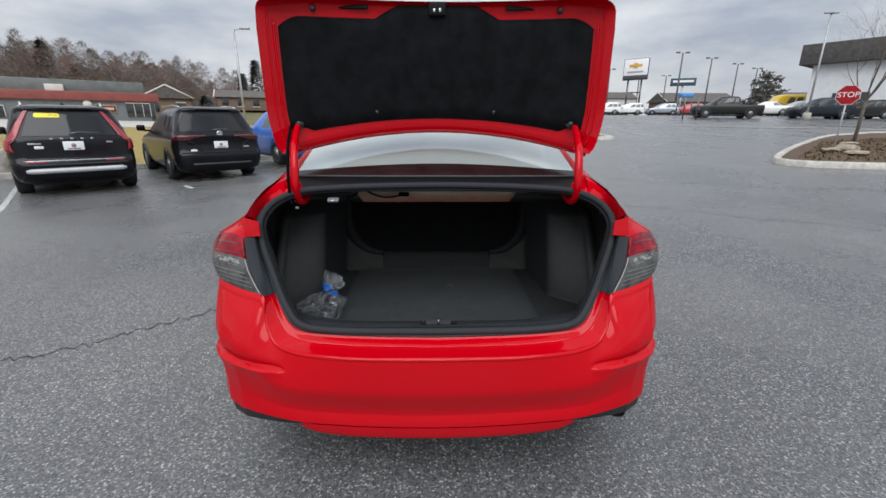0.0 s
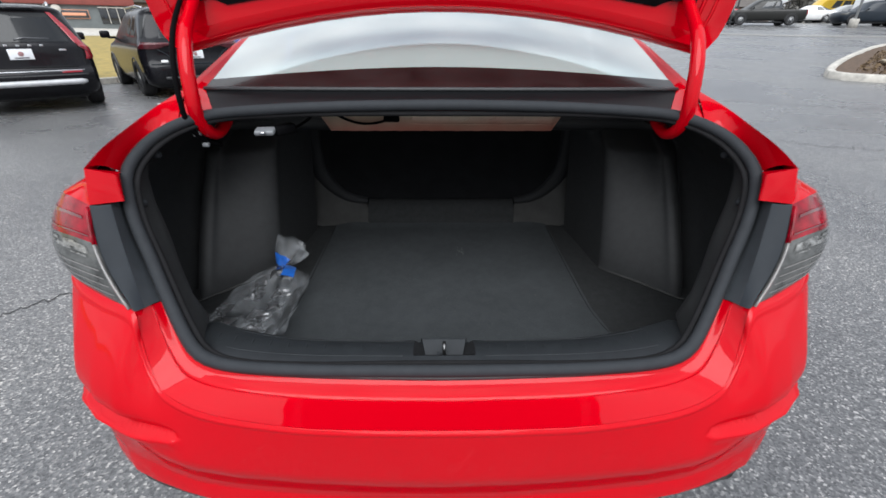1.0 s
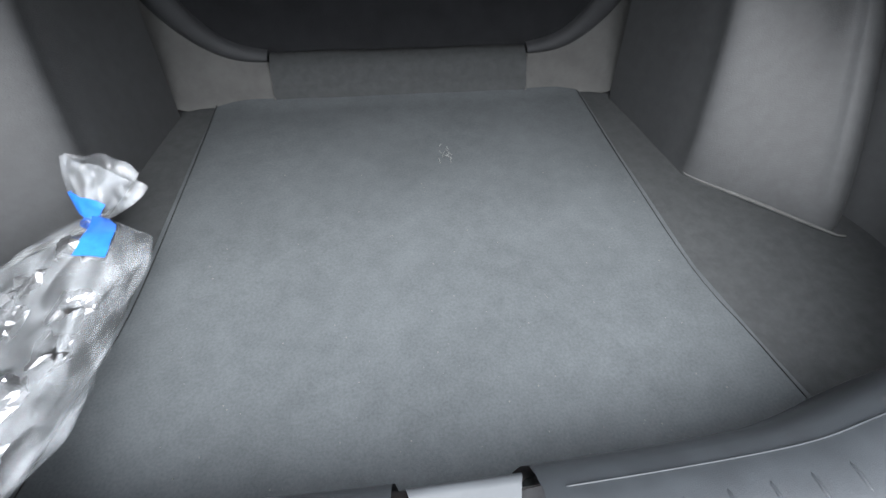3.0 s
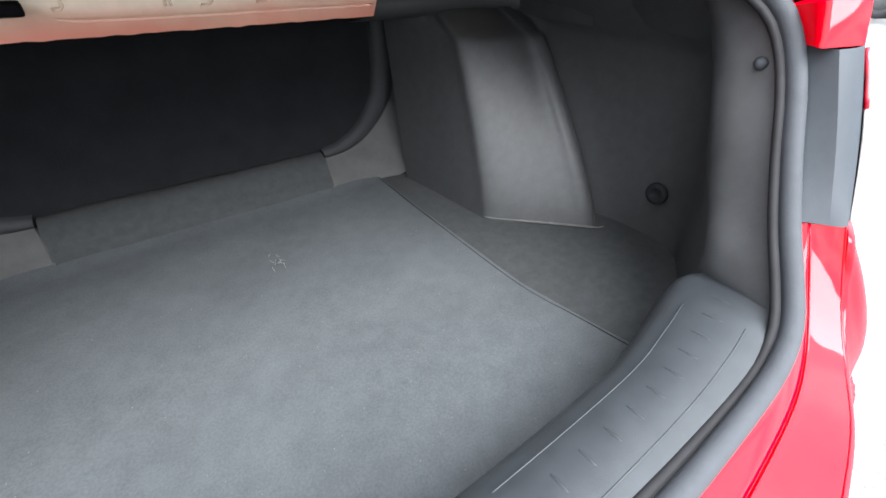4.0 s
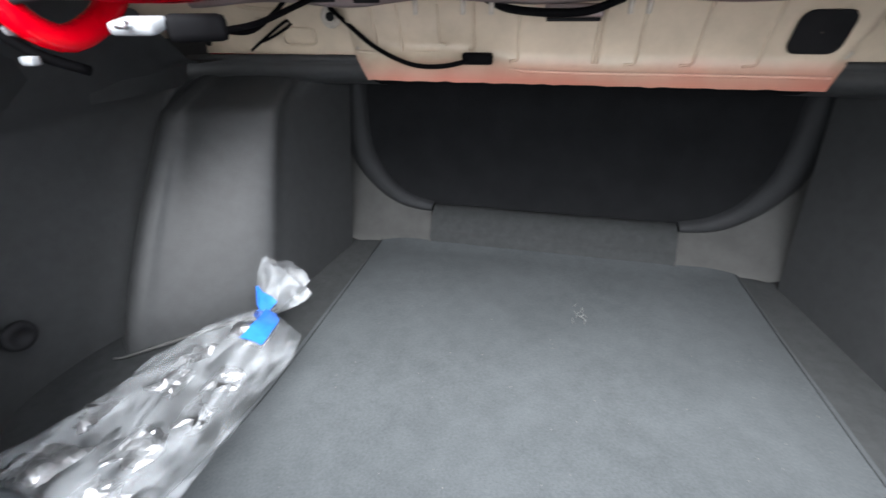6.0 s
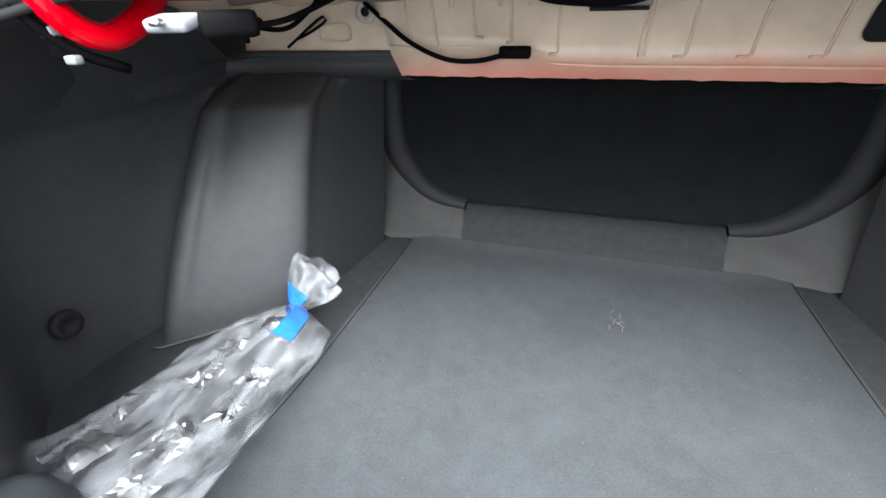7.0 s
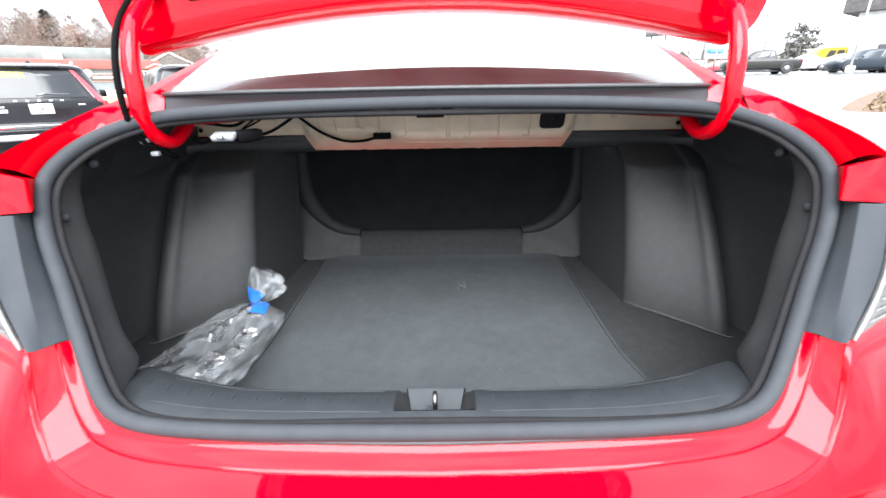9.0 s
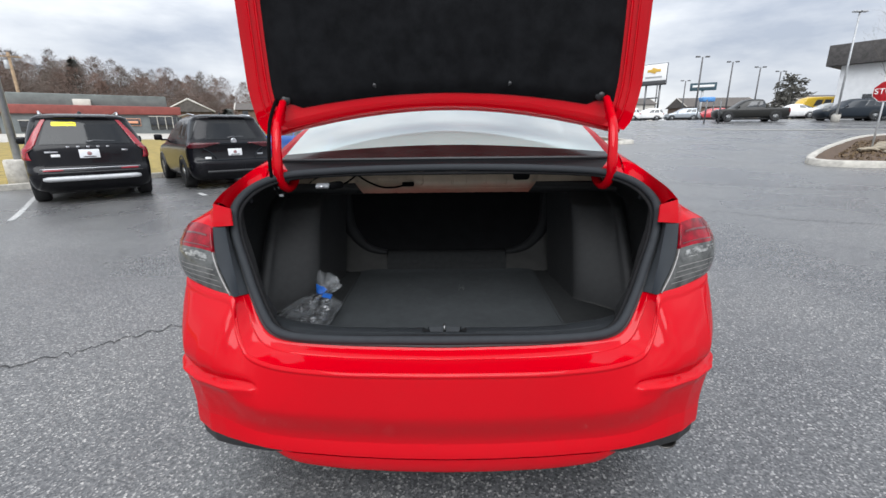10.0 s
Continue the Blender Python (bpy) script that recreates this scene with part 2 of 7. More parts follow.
YELLOW = mat("yellow_sticker", (0.85, 0.72, 0.03), 0.5, var=0.05, scale=10)
BLUETAPE = mat("blue_tape", (0.016, 0.115, 0.47), 0.35, var=0.15, scale=60)
ASPHALT = asphalt_mat()
CONCRETE = mat("kerb_concrete", (0.42, 0.40, 0.36), 0.8, var=0.25, scale=6, bump=0.5, bscale=60)


# ---- builders ----
def part(name, bm, material, parent=None, label="", smooth=True):
    """Links a bmesh as one mesh object under a thing or a part."""
    me = bpy.data.meshes.new(name)
    bmesh.ops.recalc_face_normals(bm, faces=bm.faces)
    bm.to_mesh(me)
    bm.free()
    if smooth:
        for p in me.polygons:
            p.use_smooth = True
    for m in material if isinstance(material, (list, tuple)) else (material,):
        me.materials.append(m)
    ob = new(name, me)
    if parent:
        ob.parent = parent
    if label:
        ob["label"] = label
    return ob


def thing(name, label, category, m=None, group="", kind=""):
    ob = new(name)
    ob.empty_display_size = 0.1
    if m is not None:
        ob.matrix_world = m
    return tagged(ob, label, category, group, kind)


def curve_pts(pts, n, closed=False):
    """A smooth line of n points through pts (Catmull-Rom, by arc length)."""
    p = [Vector(q) for q in pts]
    if closed:
        p = [p[-1]] + p + [p[0], p[1]]
    else:
        p = [p[0] * 2 - p[1]] + p + [p[-1] * 2 - p[-2]]
    fine = []
    for i in range(1, len(p) - 2):
        a, b, c, d = p[i - 1 : i + 3]
        for k in range(12):
            t = k / 12
            fine.append(0.5 * (2 * b + (c - a) * t + (2 * a - 5 * b + 4 * c - d) * t * t + (3 * b - a - 3 * c + d) * t ** 3))
    fine.append(p[-2].copy())
    lens = [0.0]
    for a, b in zip(fine, fine[1:]):
        lens.append(lens[-1] + (b - a).length)
    out, j = [], 0
    for i in range(n):
        want = lens[-1] * i / (n if closed else n - 1)
        while j < len(lens) - 2 and lens[j + 1] < want:
            j += 1
        t = (want - lens[j]) / max(1e-9, lens[j + 1] - lens[j])
        out.append(fine[j].lerp(fine[j + 1], min(1, max(0, t))))
    return out


def sheet(rows, closed=False, bm=None, mirror=False, thick=0.0):
    """A surface through rows of points of equal length."""
    bm = bm or bmesh.new()
    for sx in ((1, -1) if mirror else (1,)):
        vs = [[bm.verts.new((q[0] * sx, q[1], q[2])) for q in r] for r in rows]
        for a, b in zip(vs, vs[1:]):
            n = len(a)
            for i in range(n if closed else n - 1):
                bm.faces.new((a[i], a[(i + 1) % n], b[(i + 1) % n], b[i]))
    if mirror:
        bmesh.ops.remove_doubles(bm, verts=bm.verts, dist=0.0004)
    if thick:
        bmesh.ops.recalc_face_normals(bm, faces=bm.faces)
        bmesh.ops.solidify(bm, geom=bm.faces[:], thickness=thick)
    return bm


def pair(name, rows, material, parent, label=""):
    """The same surface on both sides of the car, as two parts."""
    for sx in (1, -1):
        part(name, sheet([[(q[0] * sx, q[1], q[2]) for q in r] for r in rows]), material, parent, label)


def tube(path, radius, segs=8, closed=False, bm=None, flat=1.0, cap=True):
    """A round bar along a line; radius may be a list; flat squeezes it along the frame's second axis."""
    bm = bm or bmesh.new()
    p = [Vector(q) for q in path]
    rings, up = [], None
    for i, q in enumerate(p):
        a = p[(i - 1) % len(p)] if closed or i else q
        b = p[(i + 1) % len(p)] if closed or i < len(p) - 1 else q
        d = (b - a).normalized()
        if up is None:
            up = Vector((0, 0, 1)) if abs(d.z) < 0.9 else Vector((1, 0, 0))
        side = d.cross(up).normalized()
        up = side.cross(d).normalized()
        r = radius[i] if isinstance(radius, (list, tuple)) else radius
        rings.append([bm.verts.new(q + (side * math.cos(k * math.tau / segs) + up * flat * math.sin(k * math.tau / segs)) * r) for k in range(segs)])
    for i in range(len(p) if closed else len(p) - 1):
        a, b = rings[i], rings[(i + 1) % len(p)]
        for k in range(segs):
            bm.faces.new((a[k], a[(k + 1) % segs], b[(k + 1) % segs], b[k]))
    if cap and not closed:
        bm.faces.new(rings[0])
        bm.faces.new(rings[-1])
    return bm


def box(c, s, bevel=0.0, m=None, bm=None, segs=2):
    """A block centred at c with sizes s, its edges rounded."""
    tmp = bmesh.new()
    bmesh.ops.create_cube(tmp, size=1.0)
    bmesh.ops.scale(tmp, vec=s, verts=tmp.verts)
    if bevel:
        bmesh.ops.bevel(tmp, geom=tmp.edges[:], offset=min(bevel, 0.45 * min(s)), segments=segs, affect="EDGES", profile=0.6)
    bmesh.ops.transform(tmp, matrix=Matrix.Translation(c) @ (m or Matrix()), verts=tmp.verts)
    if bm is None:
        return tmp
    me = bpy.data.meshes.new("t")
    tmp.to_mesh(me)
    tmp.free()
    bm.from_mesh(me)
    bpy.data.meshes.remove(me)
    return bm


def lathe(profile, segs=32, axis="x", bm=None):
    """A turned body: profile of (radius, along)."""
    bm = bm or bmesh.new()
    rings = []
    for r, a in profile:
        ring = []
        for k in range(segs):
            u, v = r * math.cos(k * math.tau / segs), r * math.sin(k * math.tau / segs)
            ring.append(bm.verts.new({"x": (a, u, v), "y": (u, a, v), "z": (u, v, a)}[axis]))
        rings.append(ring)
    for a, b in zip(rings, rings[1:]):
        for k in range(segs):
            bm.faces.new((a[k], a[(k + 1) % segs], b[(k + 1) % segs], b[k]))
    if profile[0][0] > 1e-4:
        bm.faces.new(rings[0])
    if profile[-1][0] > 1e-4:
        bm.faces.new(rings[-1])
    bmesh.ops.remove_doubles(bm, verts=bm.verts, dist=1e-5)
    return bm


def lerp(a, b, t):
    return Vector(a).lerp(Vector(b), t)


def table(x, pairs):
    """Straight-line look-up."""
    return float(np.interp(x, [p[0] for p in pairs], [p[1] for p in pairs]))


def ground_z(x, y):
    """The lot climbs gently ahead of the car and lies level to the west of it."""
    u = min(1.0, max(0.0, (x + 6) / 6))
    s = u * u * (3 - 2 * u)
    rise = 0.04 * min(y, 45) + 0.012 * max(0.0, min(y, 60) - 20)
    return rise * s


# ---- the red sedan: its frame is nose-up with the slope of the lot ----
SEDAN = thing("sedan", "glossy red sedan with its boot lid raised on wet asphalt", "car", pose(0, 0, 0, 2.3))

LENSBAR_ = mat("groove_black", (.008, .008, .009), .8, spec=.2, var=.2, scale=30)
RING_HALF = [(0, .570, 1.128), (.21, .567, 1.126), (.385, .562, 1.121), (.55, .548, 1.112), (.625, .52, 1.097), (.672, .475, 1.075),
             (.692, .425, 1.05), (.697, .38, 1.022), (.688, .345, .985), (.668, .31, .93), (.635, .272, .862), (.598, .228, .79),
             (.562, .188, .739), (.53, .160, .705), (.49, .1445, .687), (.42, .1345, .679), (.285, .129, .674), (.15, .1275, .673), (0, .127, .672)]
ring_half = [Vector(q) for q in RING_HALF]
ring_full = ring_half + [Vector((-q.x, q.y, q.z)) for q in ring_half[-2:0:-1]]
ring_line = curve_pts(ring_full, 150, closed=True)
ring_mid = Vector((0, 0.34, 0.90))


def ring_off(q, out, ahead):
    """A point beside the opening's line: out from its middle within its tilted plane, and along the plane's normal."""
    nrm = Vector((0, -0.72, 0.69))
    d = q - ring_mid
    d = (d - nrm * d.dot(nrm)).normalized()
    return q + d * out + nrm * ahead


part("weatherstrip", tube([ring_off(q, 0.000, 0.003) for q in ring_line], 0.0130, 12, True), RUBBER, SEDAN, "grey rubber seal round the boot opening")
part("weatherstrip_lip", tube([ring_off(q, 0.0150, -0.005) for q in ring_line], 0.0050, 8, True), PLASTIC, SEDAN, "black outer lip of the seal")

part("weatherstrip_base", tube([ring_off(q, -0.0165, -0.010) for q in ring_line], 0.0056, 10, True), LENSBAR_, SEDAN, "black inner carrier of the seal")
part("seal_groove", tube([ring_off(q, -0.0135, -0.008) for q in ring_line], 0.004, 6, True), LENSBAR_, SEDAN)

# painted surround: opening edge to the glass, the shoulders and the bumper
T_EDGE = [(0, .002, .642), (.15, .004, .642), (.30, .014, .640), (.47, .045, .640), (.57, .085, .650), (.605, .115, .682), (.625, .145, .735), (.638, .174, .797)]
low_ring = curve_pts([ring_off(q, 0.02, -0.006) for q in ring_half[11:]][::-1], 44)
low_edge = curve_pts(T_EDGE, 44)


def ledge_row(t, dz=0.0):
    """A row across the painted edge: steep beside the seal, flatter on the bumper's own ledge."""
    drop = -0.011 * (t / 0.36 if t < 0.36 else (1 - t) / 0.64)
    return [lerp(a, b, t) + Vector((0, 0, drop * min(1, (43 - i) / 9) + dz * min(1, (43 - i) / 3))) for i, (a, b) in enumerate(zip(low_ring, low_edge))]


part("rear_flange", sheet([ledge_row(0), ledge_row(.03, -.003), ledge_row(.08, -.004), ledge_row(.18, -.002), ledge_row(.28), ledge_row(.335), ledge_row(.35, -.0015), ledge_row(.358, -.009)], mirror=True), RED, SEDAN, "red body flange below the seal")
part("bumper_ledge", sheet([ledge_row(.352, -.010), ledge_row(.358, -.0005), ledge_row(.366, .0022), ledge_row(.38, .0028), ledge_row(.40, .0026), ledge_row(.5, .0018), ledge_row(.65, .001), ledge_row(.8, .0005), ledge_row(.93, 0), ledge_row(1)], mirror=True), RED, SEDAN, "red painted ledge above the rear bumper")
for t_, dz_ in ((.347, -.0012), (.372, .0022)):
    half = ledge_row(t_, dz_)
    part("seam_edge", tube([Vector((-q.x, q.y, q.z)) for q in half[:0:-1]] + half, .0011, 6), RED, SEDAN)
crease = curve_pts([Vector((-q.x, q.y, q.z)) for q in low_edge[:0:-1]] + low_edge, 120)
part("ledge_crease", tube([q + Vector((0, .001, -.001)) for q in crease], .0024, 6), RED, SEDAN)

T_ALL = T_EDGE + [(.72, .215, .803), (.80, .26, .81), (.855, .31, .815), (.878, .38, .82), (.888, .5, .83), (.89, .66, .83)]
Q_ALL = [(0, -.012), (.15, -.009), (.30, .0), (.45, .014), (.55, .03), (.61, .046), (.65, .06), (.69, .074), (.755, .104), (.825, .158), (.873, .235), (.898, .33), (.907, .46), (.905, .66)]
NB = 150
t_line = curve_pts(T_ALL, NB)
# match the lower line to the same shares of length
seg = lambda ps: [0.0] + list(np.cumsum([(Vector(a) - Vector(b)).length for a, b in zip(ps, ps[1:])]))  # noqa: E731
ts = seg(T_ALL)
qx = [np.interp(i / (NB - 1) * ts[-1], ts, [q[0] for q in Q_ALL]) for i in range(NB)]
qy = [np.interp(i / (NB - 1) * ts[-1], ts, [q[1] for q in Q_ALL]) for i in range(NB)]


def bumper_row(v):
    """v: 0 at the upper edge, 1 at the dark strip."""
    out = []
    for i in range(NB):
        a = t_line[i]
        z1 = table(qx[i], [(0, .341), (.3, .342), (.5, .345), (.6, .351), (.7, .354), (.84, .354), (.90, .335)])
        z = a.z + (z1 - a.z) * v
        e = 1 - (1 - min(1, v / 0.5)) ** 1.55
        x, y = a.x + (qx[i] - a.x) * e, a.y + (qy[i] - a.y) * e
        y -= 0.004 * math.sin(math.pi * min(1, v / 0.05)) * (1 if v < 0.05 else 0)
        # hollow towards the foot, where the lower lip kicks out again
        k = max(0.0, v - 0.42) / 0.58
        hol = math.sin(math.pi / 2 * min(1, k / .74)) ** 2 if k < .74 else 1 - .30 * math.sin(math.pi / 2 * (k - .74) / .26)
        y += 0.032 * hol * max(0, 1 - (qx[i] / 0.90) ** 4)
        x -= 0.008 * hol * min(1, max(0, (qx[i] - .6) / .25))
        # the pressed gill near the corners
        w = min(1, max(0, (x - 0.548) / 0.016)) * min(1, max(0.25, (0.925 - x) / 0.06))
        zg = 0.565 - 0.02 * max(0, x - 0.56)
        d = z - zg
        step = min(1, max(0, d / 0.006))
        tall = 0.012 + 0.030 * min(1, max(0, (x - 0.548) / 0.22))
        dep = w * (-(0.012 + 0.012 * min(1, max(0, (x - 0.548) / 0.15))) * step * math.exp(-(d / tall) ** 2) + 0.008 * (1 - step) * math.exp(-(d / 0.020) ** 2))
        turn = min(1, max(0, (x - .66) / .2))
        nx, ny = .25 + .65 * turn, -.97 + .53 * turn
        out.append(Vector((x + nx * dep, y + ny * dep, z)))
    return out


part("rear_bumper", sheet([bumper_row(k / 120) for k in range(121)], mirror=True), RED, SEDAN, "red rear bumper cover with creased corners")
last = bumper_row(1.0)


def inward(row, d, dz):
    """A row moved square to itself, towards the car's middle, and down."""
    out = []
    for i, q in enumerate(row):
        a, b_ = row[max(0, i - 1)], row[min(len(row) - 1, i + 1)]
        t = Vector((b_.x - a.x, b_.y - a.y, 0)).normalized()
        w = min(1, max(0, (q.x - .45) / .3))
        out.append(q + Vector((-t.y, t.x, 0)) * d + Vector((0, 0, dz[0] + dz[1] * w)))
    return out


strip = [last, inward(last, .008, (-.002, 0)), inward(last, .010, (-.008, -.040)), inward(last, .05, (-.024, -.051))]
part("bumper_strip", sheet(strip, mirror=True), PLASTIC, SEDAN, "black plastic strip under the bumper")
val = []
for k in range(7):
    t = k / 6
    val.append([Vector((q.x, q.y + 0.004 + 0.010 * t * t + 0.05 * max(0, (q.x - .45) / .16) ** 2, q.z - 0.0075 - (0.056 * (1 - max(0, (q.x - .25) / .36) ** 3)) * t)) for q in last if q.x < 0.61])
val.append([q + Vector((0, 0.06, 0.004)) for q in val[-1]])
part("bumper_valance", sheet(val, mirror=True), RED, SEDAN, "red lower valance")
part("underbody", sheet([[(x, 0.12, 0.29) for x in (-.5, 0, .5)], [(x, 0.5, 0.24) for x in (-.7, 0, .7)], [(x, 4.3, 0.2) for x in (-.7, 0, .7)]]), PLASTIC, SEDAN)
ex = part("exhaust_tip", lathe([(.026, .13), (.030, .12), (.030, .004), (.027, .0), (.025, .006), (.023, .09), (.0, .09)], 24, "y"), mat("exhaust_steel", (.12, .115, .11), .4, metal=1.0, var=.2, scale=30), SEDAN, "dull metal exhaust tip")
ex.matrix_basis = pose(.716, .126, .297, 4, 0, -8)

# shoulders: crest beside the opening, the rear-facing facet and the flank above the lamp
CREST = [(.718, .296, 1.06), (.716, .36, 1.083), (.705, .45, 1.108), (.688, .55, 1.135), (.665, .655, 1.158)]
LAMPTOP = [(.720, .274, .990), (.775, .304, .997), (.838, .358, .986), (.884, .445, .967), (.897, .60, .952)]
up_ring = curve_pts([ring_off(q, 0.02, -0.004) for q in ring_half[4:8]][::-1], 24)
crest = curve_pts(CREST, 24)
rows = [[lerp(a, b, t) + Vector((0, 0, 0.010 * math.sin(math.pi * t))) for a, b in zip(up_ring, crest)] for t in (0, .2, .4, .6, .8, .95, 1)]
pair("shoulder", rows, RED, SEDAN)
lamp_top = curve_pts(LAMPTOP, 24)
rows = [[lerp(a, b, t) + Vector((-0.010, 0.004, -0.010)) * math.sin(math.pi * t) * min(1, i / 6) for i, (a, b) in enumerate(zip(crest, lamp_top))] for t in (0, .06, .2, .35, .5, .65, .8, 1)]
pair("haunch", rows, RED, SEDAN)
foot = ring_off(ring_half[8], 0.02, -0.004)
fac = [[lerp(up_ring[0], foot, t) for t in (0, .25, .5, .75, 1)], [lerp((.686, .338, 1.034), (.678, .316, .986), t) for t in (0, .25, .5, .75, 1)]]
for u in (0, .1, .3, .5, .7, .9, 1):
    a, b = lerp((.678, .322, 1.037), CREST[0], u), lerp((.670, .304, .986), LAMPTOP[0], u)
    fac.append([lerp(a, b, t) + Vector((0, -.004, 0)) * math.sin(math.pi * u) * math.sin(math.pi * t) for t in (0, .25, .5, .75, 1)])
top_inner = [[q[0], lerp(q[0], up_ring[0], .5) if k > 1 else q[0], up_ring[0]] for k, q in enumerate(fac)]
pair("shoulder_end", fac, RED, SEDAN, "red rear-facing end of the shoulder")
pair("shoulder_tip", top_inner[2:], RED, SEDAN)

# grey inner panel beside each lamp
g_ring = curve_pts([ring_off(q, 0.02, -0.004) for q in ring_half[8:12]], 12)
g_mid = curve_pts([(.690, .290, .985), (.659, .238, .89), (.626, .190, .794)], 12)
g_out = curve_pts([LAMPTOP[0], (.698, .226, .895), (.638, .174, .797)], 12)
for sx in (1, -1):
    fl = lambda ps, sx=sx: [Vector((q.x * sx, q.y, q.z)) for q in ps]  # noqa: E731
    part("inner_panel", sheet([fl(g_ring), fl([lerp(a, b, .5) + Vector((0, .004, 0)) for a, b in zip(g_ring, g_mid)]), fl(g_mid)]), GREYPLASTIC, SEDAN, "unpainted grey panel beside the tail lamp")
    part("lamp_cheek", sheet([fl(g_mid), fl([lerp(a, b, .5) + Vector((0, -.004, 0)) for a, b in zip(g_mid, g_out)]), fl(g_out)]), DARKPANEL, SEDAN, "dark cheek of the tail lamp")
    lamp = part("tail_lamp", sheet([fl([q + Vector((-.01, .02, -.004)) for q in curve_pts(LAMPTOP, 12)]), fl([q + Vector((-.01, .02, .004)) for q in curve_pts([(.638, .174, .797), (.80, .26, .81), (.878, .38, .82), (.893, .58, .87)], 12)])]), DARKPANEL, SEDAN, "tail lamp with red and smoky lenses")
    top = curve_pts([Vector(q) for q in LAMPTOP], 30)
    bot = curve_pts([(.638, .174, .797), (.72, .215, .803), (.80, .26, .81), (.855, .31, .815), (.880, .39, .825), (.893, .58, .87)], 30)

    def lens_pt(u, v, out=0.0):
        i = u * 29
        a, b = int(min(28, i)), i - int(min(28, i))
        p0, p1 = top[a].lerp(top[a + 1], b), bot[a].lerp(bot[a + 1], b)
        q = p0.lerp(p1, v)
        q.x += .018 * math.sin(math.pi * v) * (1 - u) ** 3
        bulge = 0.031 * math.sin(math.pi * v) ** .75 * math.sin(math.pi * min(1, (u + .015) / 1.015)) ** 1.2 + out
        return Vector(((q.x + 0.62 * bulge) * sx, q.y - 0.72 * bulge, q.z + 0.1 * bulge))

    def lens(u0, u1, v0, v1, out=0.0, n=16):
        """A patch of the lens; u0 and u1 may lean with v."""
        lean_ = lambda u, v: u[0] + (u[1] - u[0]) * v if isinstance(u, tuple) else u  # noqa: E731
        rows_ = []
        for b in range(n + 1):
            v = v0 + (v1 - v0) * b / n
            a0, a1 = lean_(u0, v), lean_(u1, v)
            rows_.append([lens_pt(a0 + (a1 - a0) * a / n, v, out) for a in range(n + 1)])
        return sheet(rows_)

    part("upper_lens", lens(0, 1, 0, .37), LENSRED, lamp, "red upper lens")
    part("side_lens", lens((.56, .40), 1, .37, 1), LENSRED, lamp, "red lens wrapping the corner")
    part("clear_lens", lens(0, (.56, .40), .37, 1), LENSGREY, lamp, "smoky clear lens")
    part("lens_rim", tube([lens_pt(.012, v, .003) for v in (.37, .45, .55, .65, .75, .85, .93, .985)], .0024, 6), RIMCLEAR, lamp, "pale moulded edge of the lens")
    part("lens_rim", tube([lens_pt(.012, v, .003) for v in (.02, .1, .2, .3, .37)], .0034, 6), LENSRED, lamp)
    for v in (.64, .72, .80, .885):
        part("lens_bar", lens(.06, .44 - .08 * v, v, v + .011, .002), RIMCLEAR, lamp, "pale lens rib")
    part("lens_bar", lens(.04, .95, .30, .315, .002), GUIDE, lamp)
    part("lens_bar", lens(.06, .62, .13, .16, .002), GUIDE, lamp)
    for u0, u1, v0, v1 in ((.08, .16, .42, .50), (.15, .24, .405, .47), (.19, .30, .46, .505), (.28, .38, .41, .44), (.32, .42, .455, .475), (.10, .20, .52, .54)):
        part("reflector", lens(u0, u1, v0, v1, .002, 5), CUP, lamp, "pale reflector behind the clear lens")

# flanks, roof, bonnet and the rest of the body
WHEELS_Y = (1.02, 3.74)


def flank_low(y):
    z = 0.21
    for w in WHEELS_Y:
        d = abs(y - w)
        if d < 0.37:
            z = max(z, 0.32 + math.sqrt(0.37 ** 2 - d * d))
    return z


ys = sorted({round(.60 + .06 * k, 3) for k in range(68)} | {w + d for w in WHEELS_Y for d in (-.371, -.36, .36, .371)})
rows = []
for y in ys:
    belt = table(y, [(.6, 1.02), (1.4, .985), (2.5, .955), (3.4, .95), (4.1, .86), (4.6, .62)])
    bx = table(y, [(.6, .83), (1.4, .80), (2.5, .79), (3.2, .78), (4.2, .70), (4.6, .50)])
    sx_ = table(y, [(.6, .893), (1.2, .90), (3.4, .90), (4.2, .86), (4.6, .62)])
    lo = flank_low(y)
    rows.append([Vector((bx, y, belt)), Vector((sx_ - .03, y, belt - .06)), Vector((sx_, y, belt - .16)), Vector((sx_ - .008, y, max(lo + .02, .62))), Vector((sx_ - .004, y, max(lo + .01, .45))), Vector((sx_ - .02, y, lo)), Vector((sx_ - .10, y, lo))])
pair("flank", rows, RED, SEDAN, "red body side with wheel arches")
ROOF = [(1.45, 1.420, .555), (1.8, 1.445, .57), (2.1, 1.450, .575), (2.4, 1.435, .575), (2.62, 1.405, .57)]
part("roof", sheet([[Vector((hw * s, y + .05 * (1 - s * s) * (-1 if y < 1.6 else 1) * (1 if y in (1.45, 2.62) else 0), z - .035 * s * s)) for s in (-1, -.8, -.5, 0, .5, .8, 1)] for y, z, hw in ROOF], thick=-.02), RED, SEDAN)
side = [[Vector((.648, .696, 1.146)), Vector((.668, .655, 1.158)), Vector((.83, .60, 1.02))], [Vector((.628, .96, 1.238)), Vector((.658, .95, 1.235)), Vector((.815, 1.0, 1.00))], [Vector((.606, 1.22, 1.315)), Vector((.630, 1.25, 1.308)), Vector((.80, 1.4, .985))], [Vector((.580, 1.46, 1.385)), Vector((.596, 1.5, 1.365)), Vector((.795, 1.75, .975))]]
